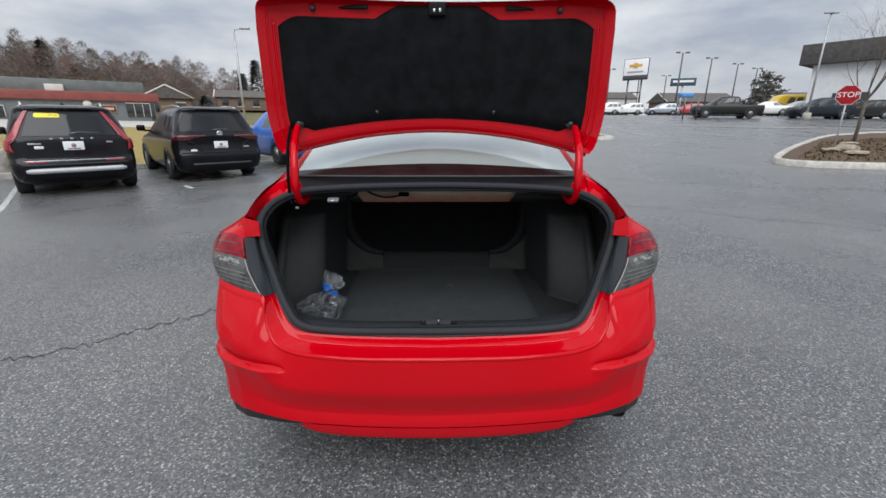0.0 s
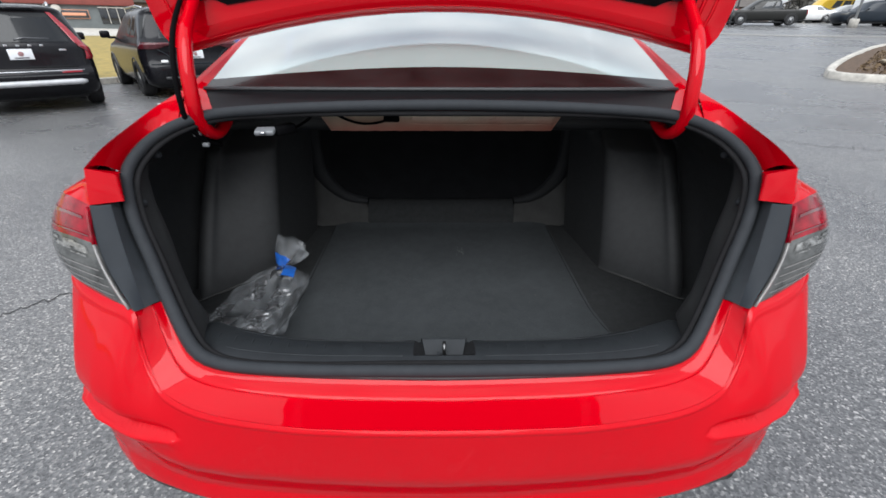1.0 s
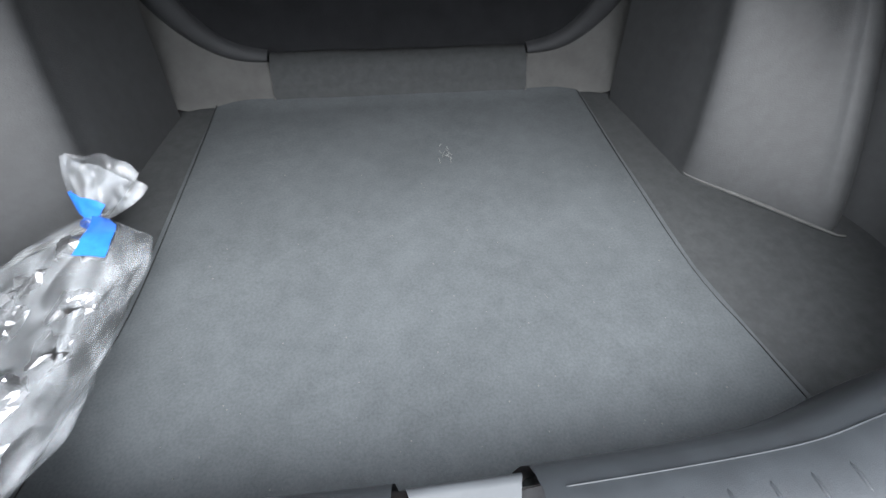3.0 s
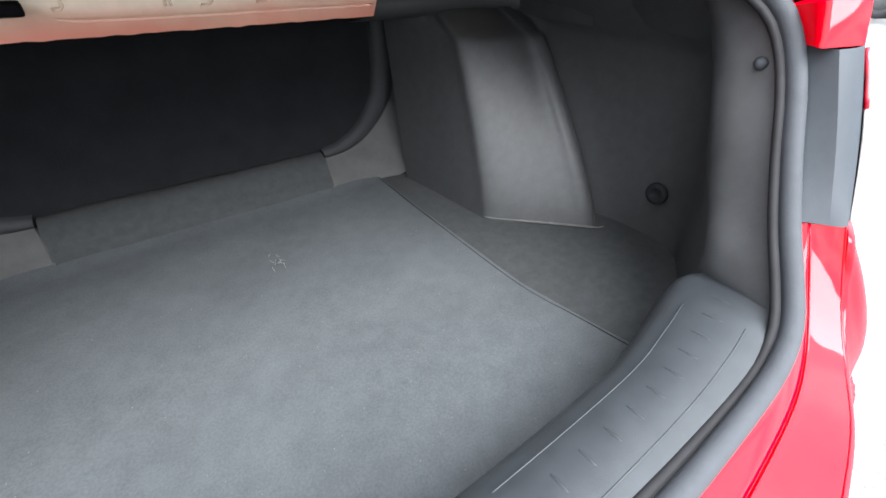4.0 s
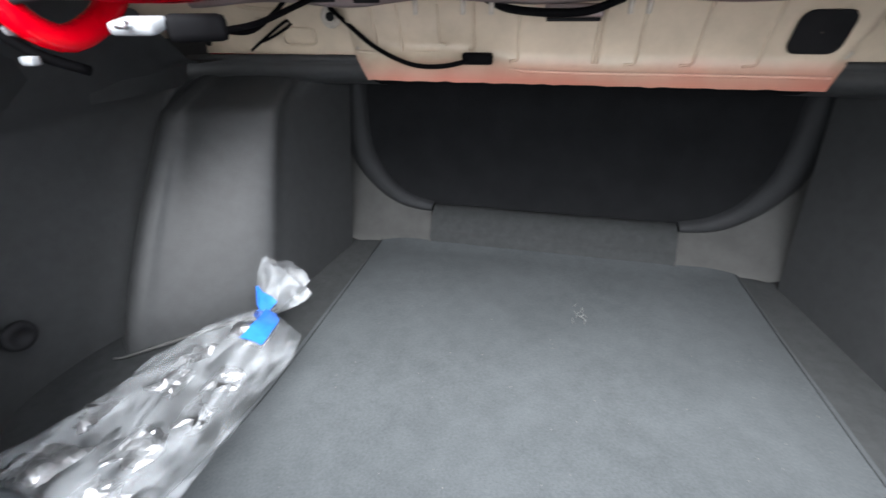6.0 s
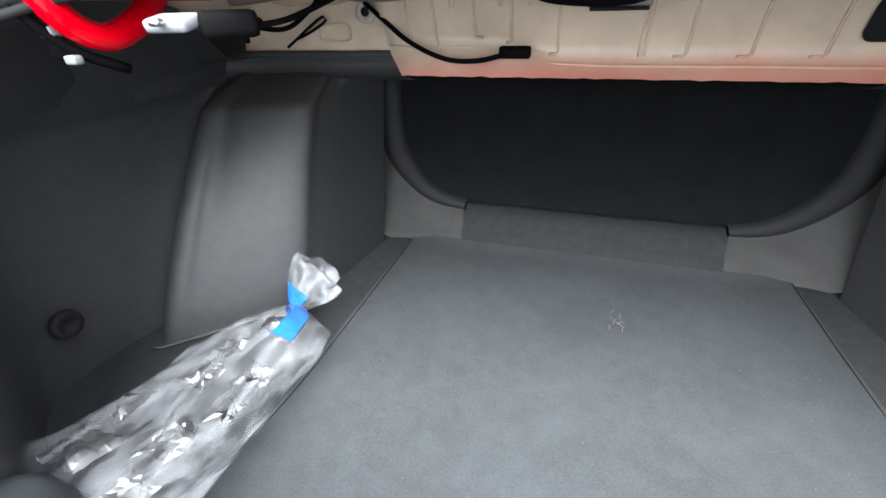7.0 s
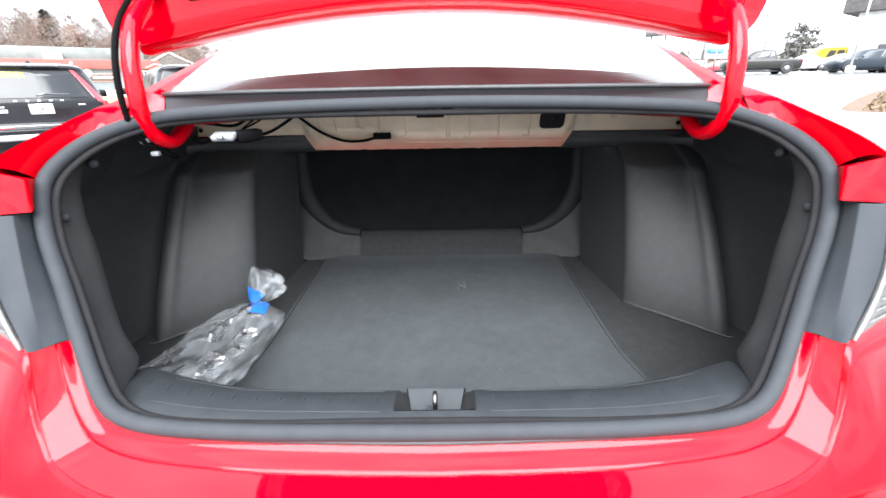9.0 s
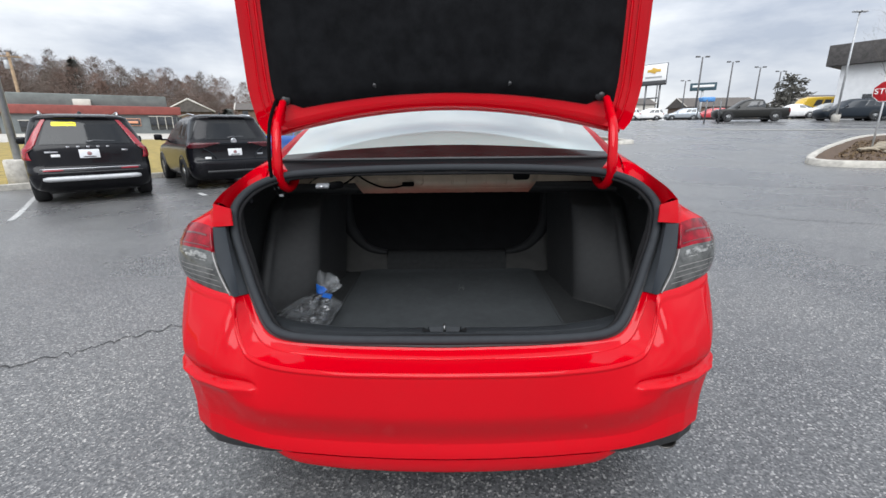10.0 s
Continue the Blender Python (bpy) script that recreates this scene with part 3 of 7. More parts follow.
pair("rear_pillar", [[a, lerp(a, b, .5)] + [lerp(b, c, t) + Vector((.015 * math.sin(math.pi * t), 0, .01 * math.sin(math.pi * t))) for t in (0, .25, .5, .75, 1)] for a, b, c in side], RED, SEDAN)
part("roof_rail", tube([(.56, 1.46, 1.378), (.575, 1.8, 1.400), (.58, 2.1, 1.405), (.575, 2.62, 1.365), (.66, 3.1, 1.14), (.76, 3.42, .95)], .03, 8), RED, SEDAN)
part("roof_rail", tube([(-.56, 1.46, 1.378), (-.575, 1.8, 1.400), (-.58, 2.1, 1.405), (-.575, 2.62, 1.365), (-.66, 3.1, 1.14), (-.76, 3.42, .95)], .03, 8), RED, SEDAN)
for sx in (1, -1):
    part("side_window", sheet([[Vector((sx * x, y, z)) for x, y, z in r] for r in ([(.58, 1.52, 1.36), (.585, 2.0, 1.395), (.585, 2.55, 1.36), (.75, 3.35, .96)], [(.785, 1.7, .985), (.785, 2.0, .965), (.785, 2.55, .955), (.785, 3.35, .955)])]), DARKGLASS, SEDAN)
    mir = part("door_mirror", box((0, 0, 0), (.20, .10, .13), .04, segs=3), RED, SEDAN)
    mir.matrix_basis = pose(sx * .95, 3.05, 1.0)
part("windscreen", sheet([[Vector((hw * s, y + .06 * (1 - s * s), z - .03 * s * s)) for s in (-1, -.5, 0, .5, 1)] for y, z, hw in ((2.62, 1.40, .55), (3.0, 1.19, .63), (3.42, .96, .72))]), GLASS, SEDAN).visible_shadow = False
part("bonnet", sheet([[Vector((hw * s, y + .10 * (1 - s * s), z - .05 * s * s)) for s in (-1, -.6, 0, .6, 1)] for y, z, hw in ((3.36, .985, .76), (3.8, .95, .74), (4.25, .86, .68), (4.5, .72, .58), (4.56, .45, .56), (4.5, .25, .55))]), RED, SEDAN)

# rear window, package shelf and the cabin seen through it
GB = [(-.646, .700, 1.146), (-.45, .668, 1.150), (-.22, .652, 1.152), (0, .647, 1.153), (.22, .652, 1.152), (.45, .668, 1.150), (.646, .700, 1.146)]
GT = [(-.580, 1.46, 1.385), (-.38, 1.43, 1.405), (-.19, 1.41, 1.418), (0, 1.40, 1.422), (.19, 1.41, 1.418), (.38, 1.43, 1.405), (.580, 1.46, 1.385)]
gb, gt = curve_pts(GB, 25), curve_pts(GT, 25)
part("rear_window", sheet([[lerp(a, b, t) + Vector((0, 0, .018 * math.sin(math.pi * t))) for a, b in zip(gb, gt)] for t in [k / 10 for k in range(11)]]), SKYTINT, SEDAN, "sloping rear window, sky reflection put in its milky colour").visible_shadow = False
frit = []
for k in range(6):
    row = []
    for i, (a, b_) in enumerate(zip(gb, gt)):
        u = 1 - abs(i - 12) / 12
        t = (.055 + .075 * math.sin(math.pi / 2 * u)) * k / 5
        row.append(lerp(a, b_, t) + Vector((0, -.001, .018 * math.sin(math.pi * t) + .003)))
    frit.append(row)
part("glass_frit", sheet(frit), FRIT, SEDAN, "dark printed band along the foot of the glass")
part("glass_trim", tube([q + Vector((0, -.004, .002)) for q in gb], .006, 6), PLASTIC, SEDAN)
cowl_a = curve_pts([ring_off(q, .02, -.004) for q in ring_full[-3:] + ring_full[:4]], 25)
part("window_sill_panel", sheet([[lerp(a, b, t) + Vector((0, 0, -.004 * math.sin(math.pi * t))) for a, b in zip(cowl_a, gb)] for t in (0, .3, .6, 1)]), COWLBLACK, SEDAN, "black panel under the rear window")
fl_a = curve_pts([ring_off(q, -.010, -.004) for q in ring_full[-3:] + ring_full[:4]], 41)
part("cowl_flange", sheet([[q + Vector((-q.x * k * .2, dy, dz)) for q in fl_a] for k, dy, dz in ((0, .0, -.004), (.1, .012, -.012), (.3, .05, -.016), (.5, .10, -.016))]), RED, SEDAN, "red painted flange under the seal")
corner_a = curve_pts([ring_off(q, .02, -.004) for q in ring_half[3:5]], 6)
corner_b = curve_pts([gb[-1], Vector(CREST[-1])], 6)
pair("shoulder_corner", [[lerp(a, b, t) for a, b in zip(corner_a, corner_b)] for t in (0, .3, .6, 1)], RED, SEDAN)
part("package_shelf", sheet([[Vector((x, y, z)) for x in (-.60, -.2, .2, .60)] for y, z in ((.70, 1.135), (.9, 1.14), (1.30, 1.13), (1.34, 1.0))], thick=.015), LIDFELT, SEDAN, "dark felt package shelf")
part("high_brake_lamp", box((0, .83, 1.152), (.20, .07, .028), .01, segs=3), LENSRED, SEDAN, "red high brake lamp behind the glass")
for x in (-.38, .38):
    part("headrest", box((x, 1.40, 1.19), (.26, .12, .14), .05, segs=3), PLASTIC, SEDAN)
part("rear_bench", box((0, 1.46, .86), (1.24, .18, .62), .06, segs=3), PLASTIC, SEDAN)
for x in (-.38, .38):
    part("front_seat", box((x, 2.35, .82), (.50, .22, .78), .09, segs=3), PLASTIC, SEDAN)
    part("headrest", box((x, 2.38, 1.27), (.26, .10, .16), .05, segs=3), PLASTIC, SEDAN)
part("dashboard", box((0, 3.15, .88), (1.4, .45, .22), .06, segs=3), PLASTIC, SEDAN)
part("cabin_floor", box((0, 2.4, .30), (1.4, 2.0, .06), .01), PLASTIC, SEDAN)

# wheels
tyre_bm = lathe([(.20, -.10), (.30, -.105), (.318, -.09), (.322, -.06), (.322, .06), (.318, .09), (.30, .105), (.20, .10)], 40, "x")
for y in WHEELS_Y:
    for sx in (1, -1):
        wheel = part("wheel", tyre_bm.copy(), TYRE, SEDAN)
        wheel.matrix_basis = pose(sx * .785, y, .322)
        rim = lathe([(.21, -.08), (.215, .0), (.19, .05), (.06, .03), (.0, .04)], 30, "x")
        for k in range(5):
            box((.075 * sx, 0, .11), (.02, .05, .17), .008, None, rim) if k == 0 else box((.075 * sx, .11 * math.sin(k * 1.2566), .11 * math.cos(k * 1.2566)), (.02, .05, .17), .008, pose(0, 0, 0, -k * 72), rim)
        part("rim", rim, ALLOY, wheel)
tyre_bm.free()

# ---- boot interior ----
FLOOR_Z = 0.487


def ring_at(z):
    side = [q for q in RING_HALF[5:15]]
    zz = [q[2] for q in side][::-1]
    return (float(np.interp(z, zz, [q[0] for q in side][::-1])), float(np.interp(z, zz, [q[1] for q in side][::-1])))


def spline(pts, k=5):
    """A smooth line with k samples between each two control points."""
    p = [Vector(q) for q in pts]
    p = [p[0] * 2 - p[1]] + p + [p[-1] * 2 - p[-2]]
    out = []
    for i in range(1, len(p) - 2):
        a, b, c, d = p[i - 1 : i + 3]
        for j in range(k):
            t = j / k
            out.append(0.5 * (2 * b + (c - a) * t + (2 * a - 5 * b + 4 * c - d) * t * t + (3 * b - a - 3 * c + d) * t ** 3))
    return out + [p[-2].copy()]


# Paler than the trim: light caught by the fold is put in the colour.
LITHEM = mat("lit_hem_felt", (.048, .048, .047), .9, var=.2, scale=40)


def trim_line(z):
    """The side trim in plan at one height: seat corner, wheel arch, pocket, rear band, opening."""
    u = min(1.15, max(0.0, (z - FLOOR_Z) / 0.44))
    rx, ry = ring_at(max(z, 0.70))
    low = max(0.0, (0.70 - z) / 0.21)
    f = min(1.0, max(0.0, (0.86 - z) / 0.16))
    top = min(1.6, max(0.0, (z - 0.905) / 0.05))
    pts = [
        (.545 - .02 * u, 1.135 + .06 * u),
        (.566 - .006 * u, 1.00 + .085 * u),
        (.586, .850 + .16 * u ** 1.3 + .06 * top),
        (.602, .797 + .17 * u ** 1.3 + .06 * top),
        (.700, .703 + .225 * u ** 1.2 + .08 * top),
        (.750, .650 + .270 * u ** 1.2 + .08 * top),
        (.774 - .010 * u, .623 + .280 * u ** 1.2 + .08 * top),
        (.797 - .012 * u, .615 + .280 * u ** 1.2 + .08 * top),
        (.816 - .010 * u, .632 + .275 * u ** 1.2 + .08 * top),
        (.832, .690 + .25 * u),
        (.866, .575 + .20 * u),
        (.85, .44 + .06 * u),
        (rx + .052 + .05 * f, ry + .135 + .03 * f),
        (rx + .016 + .03 * f, ry + .100 + .03 * f),
        (rx + .004 + .02 * f, ry + .050 + .02 * f),
        (rx + .002, ry + .002),
    ]
    if low:
        tgt = [(.74, .36), (.69, .33), (.65, .30), (.58, .26)]
        for k in range(4):
            a, b = pts[-4 + k], tgt[k]
            pts[-4 + k] = (a[0] + (b[0] - a[0]) * low, a[1] + (b[1] - a[1]) * low)
    cap = table(z, [(.84, .868), (.92, .845), (.97, .81), (1.03, .775)])
    return [(min(x, cap - .02 * max(0, .6 - y)), y) for x, y in pts]


levels = [FLOOR_Z - .01, .52, .56, .60, .65, .70, .74, .79, .84, .875, .895, .905, .913, .922, .932, .943, .955, .97, .985, 1.005, 1.025]
for sx in (1, -1):
    rows = []
    for z in levels:
        rows.append([Vector((q.x * sx, q.y, q.z)) for q in spline([(x, y, z) for x, y in trim_line(z)])])
    top = rows[-1]
    under_ring = lambda y: table(y, [(.30, .90), (.345, .97), (.38, 1.005), (.425, 1.032), (.475, 1.055), (.52, 1.078), (.60, 1.11)])  # noqa: E731
    rows.append([Vector((q.x * (.97 if q.y > .5 else .995), q.y + (.02 if q.y > .6 else 0), min(1.045, max(1.026, under_ring(q.y))))) for q in top])
    rows.append([Vector((q.x * (.93 if q.y > .5 else .99), q.y + (.02 if q.y > .6 else 0), min(1.10, max(1.027, under_ring(q.y))))) for q in top])
    # the wall behind the arch stops under the metal
    for i, row in enumerate(rows):
        for q in row:
            if q.y > .80:
                q.z = min(q.z, table(q.y, [(.80, 1.11), (.92, .992)]) + .0006 * (i - len(rows)))
    part("side_trim", sheet(rows), CARPET2, SEDAN, "moulded black felt trim over the wheel arch")
    up = [(.405, 1.044), (.47, 1.042), (.55, 1.036), (.63, 1.030), (.71, 1.022), (.77, 1.006), (.82, .975), (.85, .93)]
    up = curve_pts([(x * sx, y, 0) for x, y in up], 30)
    part("upper_trim", sheet([[q + Vector((0, dy, z + .0015 * noise.noise((q.x * 14, 4, 0)))) for q in up] for z, dy in ((.996, .03), (1.001, .004), (.999, .0), (.988, -.001), (.9855, .003), (.983, .0), (.965, .001), (.950, .012), (.938, .05), (.930, .10))]), CARPET2, SEDAN, "felt strip along the top of the side trim")
    hem = curve_pts([(.590 * sx, .828, FLOOR_Z + .010), (.603 * sx, .804, FLOOR_Z + .010), (.70 * sx, .708, FLOOR_Z + .012), (.785 * sx, .616, FLOOR_Z + .016), (.805 * sx, .604, FLOOR_Z + .018)], 24)
    part("arch_hem", tube([q + Vector((0, -.004, 0)) for q in hem], [.002 + .002 * math.sin(math.pi * k / 23) for k in range(24)], 6), LITHEM, SEDAN, "felt hem at the foot of the arch, caught light put in its pale colour")
    lin = [[Vector((x * sx, y, z)) for x, y, z in r] for r in ([(.70, .31, .985), (.70, .39, 1.025), (.685, .475, 1.055), (.64, .54, 1.08)], [(.735, .36, .985), (.745, .45, 1.005), (.745, .55, 1.03), (.73, .66, 1.08)], [(.80, .50, .95), (.82, .62, .955), (.835, .76, .97), (.85, .90, 1.04)])]
    part("shoulder_lining", sheet(lin), CARPET2, SEDAN)
    part("quarter_lining", sheet([[Vector((x * sx, y, z)) for x, y in ((.790 + dx, 1.06), (.795 + dx, .98), (.800 + dx, .90), (.800 + dx, .83), (.805 + dx, .77))] for z, dx in ((.94, .02), (.98, .006), (1.01, .0), (1.035, -.008))]), CARPET2, SEDAN, "dark inner side of the rear wing")
    # carpet step along the floor edge
    seam = curve_pts([(.468 * sx, 1.20, FLOOR_Z + .004), (.470 * sx, .9, FLOOR_Z + .001), (.478 * sx, .574, FLOOR_Z), (.508 * sx, .42, FLOOR_Z), (.54 * sx, .25, FLOOR_Z)], 24)
    edge = curve_pts([(.63 * sx, 1.21, FLOOR_Z + .010), (.63 * sx, .90, FLOOR_Z + .006), (.72 * sx, .76, FLOOR_Z + .008), (.84 * sx, .68, FLOOR_Z + .012), (.885 * sx, .52, FLOOR_Z + .016), (.74 * sx, .29, FLOOR_Z + .016)], 24)
    part("floor_seam", tube([q + Vector((0, 0, .0062)) for q in seam], .0009, 5), LENSBAR_, SEDAN)
    part("side_floor", sheet([[lerp(a, b, t) for a, b in zip(seam, edge)] for t in (0, .02, .3, .6, 1)]), SIDEFELT, SEDAN, "felt strip beside the boot floor")
    for q in ((.680, .364, .955), (.596, .252, .735), (.690, .480, 1.030)):
        pin = part("trim_pin", lathe([(.0, -.005), (.006, -.004), (.0088, 0), (.0092, .012)], 14, "y"), RUBBER, SEDAN, "round black trim pin")
        pin.matrix_basis = pose((q[0] - .004) * sx, q[1], q[2], 0, 0, -62 * sx)
    hook = part("trim_hook", lathe([(.026, 0), (.024, .008), (.013, .010), (.011, -.006), (.0, -.006)], 20, "x"), LENSBAR_, SEDAN)
    hook.matrix_basis = pose(.842 * sx, .515, .628, 0, 0, 180 if sx > 0 else 0)

fl = []
for k in range(30):
    y = .235 + (1.20 - .235) * k / 29
    w = table(y, [(.235, .56), (.29, .547), (.42, .517), (.574, .488), (.9, .48), (1.16, .477), (1.2, .477)])
    fl.append([Vector((w * s, y, FLOOR_Z + (.010 if y > 1.17 else .0) + .0025 * noise.noise((w * s * 5, y * 5, 0)) + (.003 if abs(s) == 1 else .006))) for s in (-1, -.985, -.8, -.6, -.4, -.2, 0, .2, .4, .6, .8, .985, 1)])
part("boot_floor", sheet(fl), CARPET, SEDAN, "charcoal carpet floor of the boot")

# Trim felt again; the weaker light at the seat is put into the colour.
DIMFELT = mat("dimmed_trim_felt", (.0145, .0153, .0168), .8, var=.15, scale=14, bump=.2, bscale=400, spec=.3, detail=10)
# seat back with its rounded opening, felt flaps and the fold at its foot
open_half = curve_pts([(.0, 1.262, .580), (.20, 1.262, .580), (.32, 1.258, .585), (.42, 1.25, .618), (.485, 1.24, .70), (.508, 1.235, .80), (.508, 1.235, 1.03)], 48)
part("seat_back", sheet([[Vector((x, 1.268 + .016 * math.cos(x * 4) - .012 * math.exp(-((z - .8) / .12) ** 2), z)) for x in [k / 10 * .58 for k in range(-10, 11)]] for z in (.50, .56, .62, .68, .74, .8, .86, .92, .98, 1.05)]), mat("seat_back_cloth", (.0068, .0071, .0079), .9, var=.2, scale=14, bump=.2, bscale=350, spec=.1), SEDAN, "black back of the folding rear seat")
roll_line = [q for q in open_half if q.x > .322]


def roll_row(out, dy):
    """A line beside the seat opening; the felt roll is slim at the foot and broad up the sides."""
    row = []
    for i, q in enumerate(roll_line):
        a, b_ = roll_line[max(0, i - 1)], roll_line[min(len(roll_line) - 1, i + 1)]
        t = Vector((b_.x - a.x, 0, b_.z - a.z)).normalized()
        w = .026 + .040 * min(1, i / (len(roll_line) * .45))
        row.append(q + Vector((t.z, 0, -t.x)) * out * w + Vector((0, dy, 0)))
    return row


roll = [roll_row(o, dy) for o, dy in ((-.10, .045), (-.04, .012), (0, -.001), (.14, -.008), (.36, -.012), (.60, -.012), (.82, -.006), (1, .003))]
wall_foot = curve_pts([(.326, 1.188, .498), (.42, 1.188, .498), (.50, 1.172, .502), (.545, 1.146, .518), (.553, 1.150, .60), (.552, 1.165, .72), (.548, 1.18, .86), (.545, 1.17, 1.035)], len(roll_line))
for sx in (1, -1):
    fl = lambda ps, sx=sx: [Vector((q.x * sx, q.y, q.z)) for q in ps]  # noqa: E731
    part("seat_roll", sheet([fl(r) for r in roll]), DIMFELT, SEDAN, "black felt roll round the seat opening")
    flap = []
    for t in (0, .08, .2, .35, .5, .65, .8, .92, 1):
        flap.append(fl([lerp(a, b_, t) + Vector((0, .012 - .004 * t, .006)) * math.sin(math.pi * t) for a, b_ in zip(roll[-1], wall_foot)]))
    flap.append(fl([q + Vector((0, -.006, -.006)) for q in wall_foot]))
    part("corner_flap", sheet(flap), FELT3, SEDAN, "worn grey felt flap sweeping up from the seat foot")
    part("flap_end", tube(fl([roll[-1][0] + Vector((0, -.004, .002)), lerp(roll[-1][0], wall_foot[0], .5) + Vector((0, .006, .008)), wall_foot[0] + Vector((0, -.004, .002))]), .0022, 6), FELT3, SEDAN)
part("seat_fold", sheet([[Vector((x, y + .002 * noise.noise((x * 9, y * 20, 3)), z + .003 * noise.noise((x * 7, y * 30, 1)))) for x in [k / 16 * .327 for k in range(-16, 17)]] for y, z in ((1.186, .492), (1.190, .512), (1.199, .527), (1.206, .532), (1.209, .541), (1.216, .557), (1.232, .573), (1.254, .581), (1.275, .580), (1.290, .566))]), SIDEFELT, SEDAN, "folded carpet strip at the seat foot")
part("fold_mark", box((.004, 1.2475, .5815), (.006, .004, .002), .0006), LENSBAR_, SEDAN)

# bare metal under the package shelf
bm = bmesh.new()
mx = sorted({round(-.80 + .02 * k, 3) for k in range(81)} | {.432, .446, -.432, -.446})


def metal_y(z):
    """How far ahead the wall of the shelf stands at a height."""
    return table(z, [(.962, .985), (.979, 1.004), (.992, 1.016), (1.015, 1.010), (1.05, 1.0), (1.09, .985), (1.108, .965)])


cols = []
for x in mx:
    mid = abs(x) < .44
    col = []
    for z, y in ((1.118, .62), (1.116, .90), (1.108, .965), (1.09, .985), (1.05, 1.0), (1.015, 1.010), (.992, 1.016), (.979, 1.004), (.962, .985)) if mid else ((1.118, .62), (1.116, .93), (1.110, 1.02), (1.09, 1.035), (1.06, 1.04), (1.03, 1.045), (1.012, 1.05), (1.006, 1.05), (1.0, 1.05)):
        bow = .026 * min(1, max(0, (-.10 - x) / .13)) * min(1, max(0, (x + .44) / .05)) if mid and z in (.992, .979, 1.015) else 0
        rag = .0022 * noise.noise((x * 40, 0, 5)) if z == .962 else 0
        k_ = 1 - .10 * max(0, (1.06 - z) / .1) if mid else 1
        col.append(Vector((x * k_, y, min(z + bow * (.6 if z == 1.015 else 1) + rag, 1.138 - max(0, abs(x) - .68) * .9))))
    cols.append(col)
sheet(list(map(list, zip(*cols))), bm=bm)
part("shelf_metal", bm, PRIMER, SEDAN, "beige primed sheet metal with red overspray")
# pressed steps: a thin upright with a short foot
for x, z0, z1, foot in ((-.375, 1.0, 1.085, 0), (-.325, 1.01, 1.09, 0), (-.25, 1.024, 1.09, .014), (-.185, 1.016, 1.095, -.010), (-.105, .997, 1.085, -.014), (.028, .995, 1.08, 0), (.036, .995, 1.08, 0), (.099, .994, 1.088, -.018), (.192, .994, 1.092, -.020), (.290, .994, 1.092, -.020)):
    line = [(x, metal_y(z) - .0005, z) for z in (z1, (z0 + z1) / 2, z0 + .004)]
    line += [(x + .2 * foot, metal_y(z0) - .0005, z0 + .001), (x + foot, metal_y(z0) - .0005, z0)] if foot else [(x, metal_y(z0) - .0005, z0)]
    part("rib", tube(line, .0026, 6), PRIMER, SEDAN)
part("rib", tube(curve_pts([(x, metal_y(z) - .001, z) for x, z in ((-.42, 1.012), (-.34, 1.006), (-.27, 1.010), (-.18, .999), (-.09, .982), (.2, .9805), (.40, .9805))], 60), .0030, 6), PRIMER, SEDAN)
for sx in (1, -1):
    for k in range(2):
        oval = [(sx * (.60 + (.085 - .02 * k) * math.cos(a_)), 1.034, 1.092 + (.011 - .003 * k) * math.sin(a_)) for a_ in [math.tau * j / 26 for j in range(26)]]
        part("pressed_oval", tube(oval, .0026, 6, True), PRIMER, SEDAN)
    bolt = part("bolt", lathe([(.021, 0), (.020, -.004), (.010, -.005), (.0085, -.002)], 22, "y"), PALESTEEL, SEDAN, "pale round washer")
    bolt.matrix_basis = pose(sx * .478, 1.036, 1.070)
    part("stud", lathe([(.0085, 0), (.008, -.006), (.0, -.006)], 14, "y"), LENSBAR_, bolt, "dark stud")
    for dx, dz, r in ((.250, -.017, .011), (.290, -.050, .007)):
        hole = part("screw_hole", lathe([(r, 0), (r * .9, -.003), (.0, -.002)], 14, "y"), LENSBAR_, SEDAN)
        hole.matrix_basis = pose(sx * (.48 + dx), 1.036, 1.072 + dz)
    for dx, dz in ((-.052, .0), (-.060, -.048)):
        tab = part("tab", box((0, 0, 0), (.010, .004, .012), .0015, pose(0, 0, 0, 0, 38)), PALESTEEL, SEDAN)
        tab.matrix_basis = pose(sx * (.478 + dx), 1.020, 1.062 + dz)
for x, z, r in ((.565, 1.052, .013), (-.64, 1.06, .010)):
    bm = lathe([(r, .002), (r, -.003), (r * .8, -.004), (r * .72, .0)], 22, "y")
    bmesh.ops.translate(bm, vec=(x, 1.035, z), verts=bm.verts)
    part("pressed_ring", bm, PRIMER, SEDAN)
part("pressed_frame", tube([(-.555 + .036 * c_ * abs(c_) ** -.5, 1.040, 1.034 + .016 * s_ * abs(s_) ** -.5) for c_, s_ in [(math.cos(a_) + 1e-6, math.sin(a_) + 1e-6) for a_ in [math.tau * j / 40 for j in range(40)]]], .0024, 6, True), PRIMER, SEDAN)


def round_hole(cx, cz, w, h, r, y, depth, tilt):
    """A dark pocket with rounded corners, its rim just proud of the sheet."""
    out = []
    for qx_, qz_, a0 in ((1, 1, 0), (-1, 1, 90), (-1, -1, 180), (1, -1, 270)):
        for k in range(7):
            a_ = radians(a0 + 15 * k)
            out.append((qx_ * (w / 2 - r) + r * math.cos(a_), qz_ * (h / 2 - r) + r * math.sin(a_)))
    rows_ = [[Vector((cx + x * f, y + dy - tilt * z * f, cz + z * f)) for x, z in out] for f, dy in ((1.05, .001), (1.0, -.002), (.97, .0), (.95, depth), (.02, depth))]
    return sheet(rows_, closed=True)


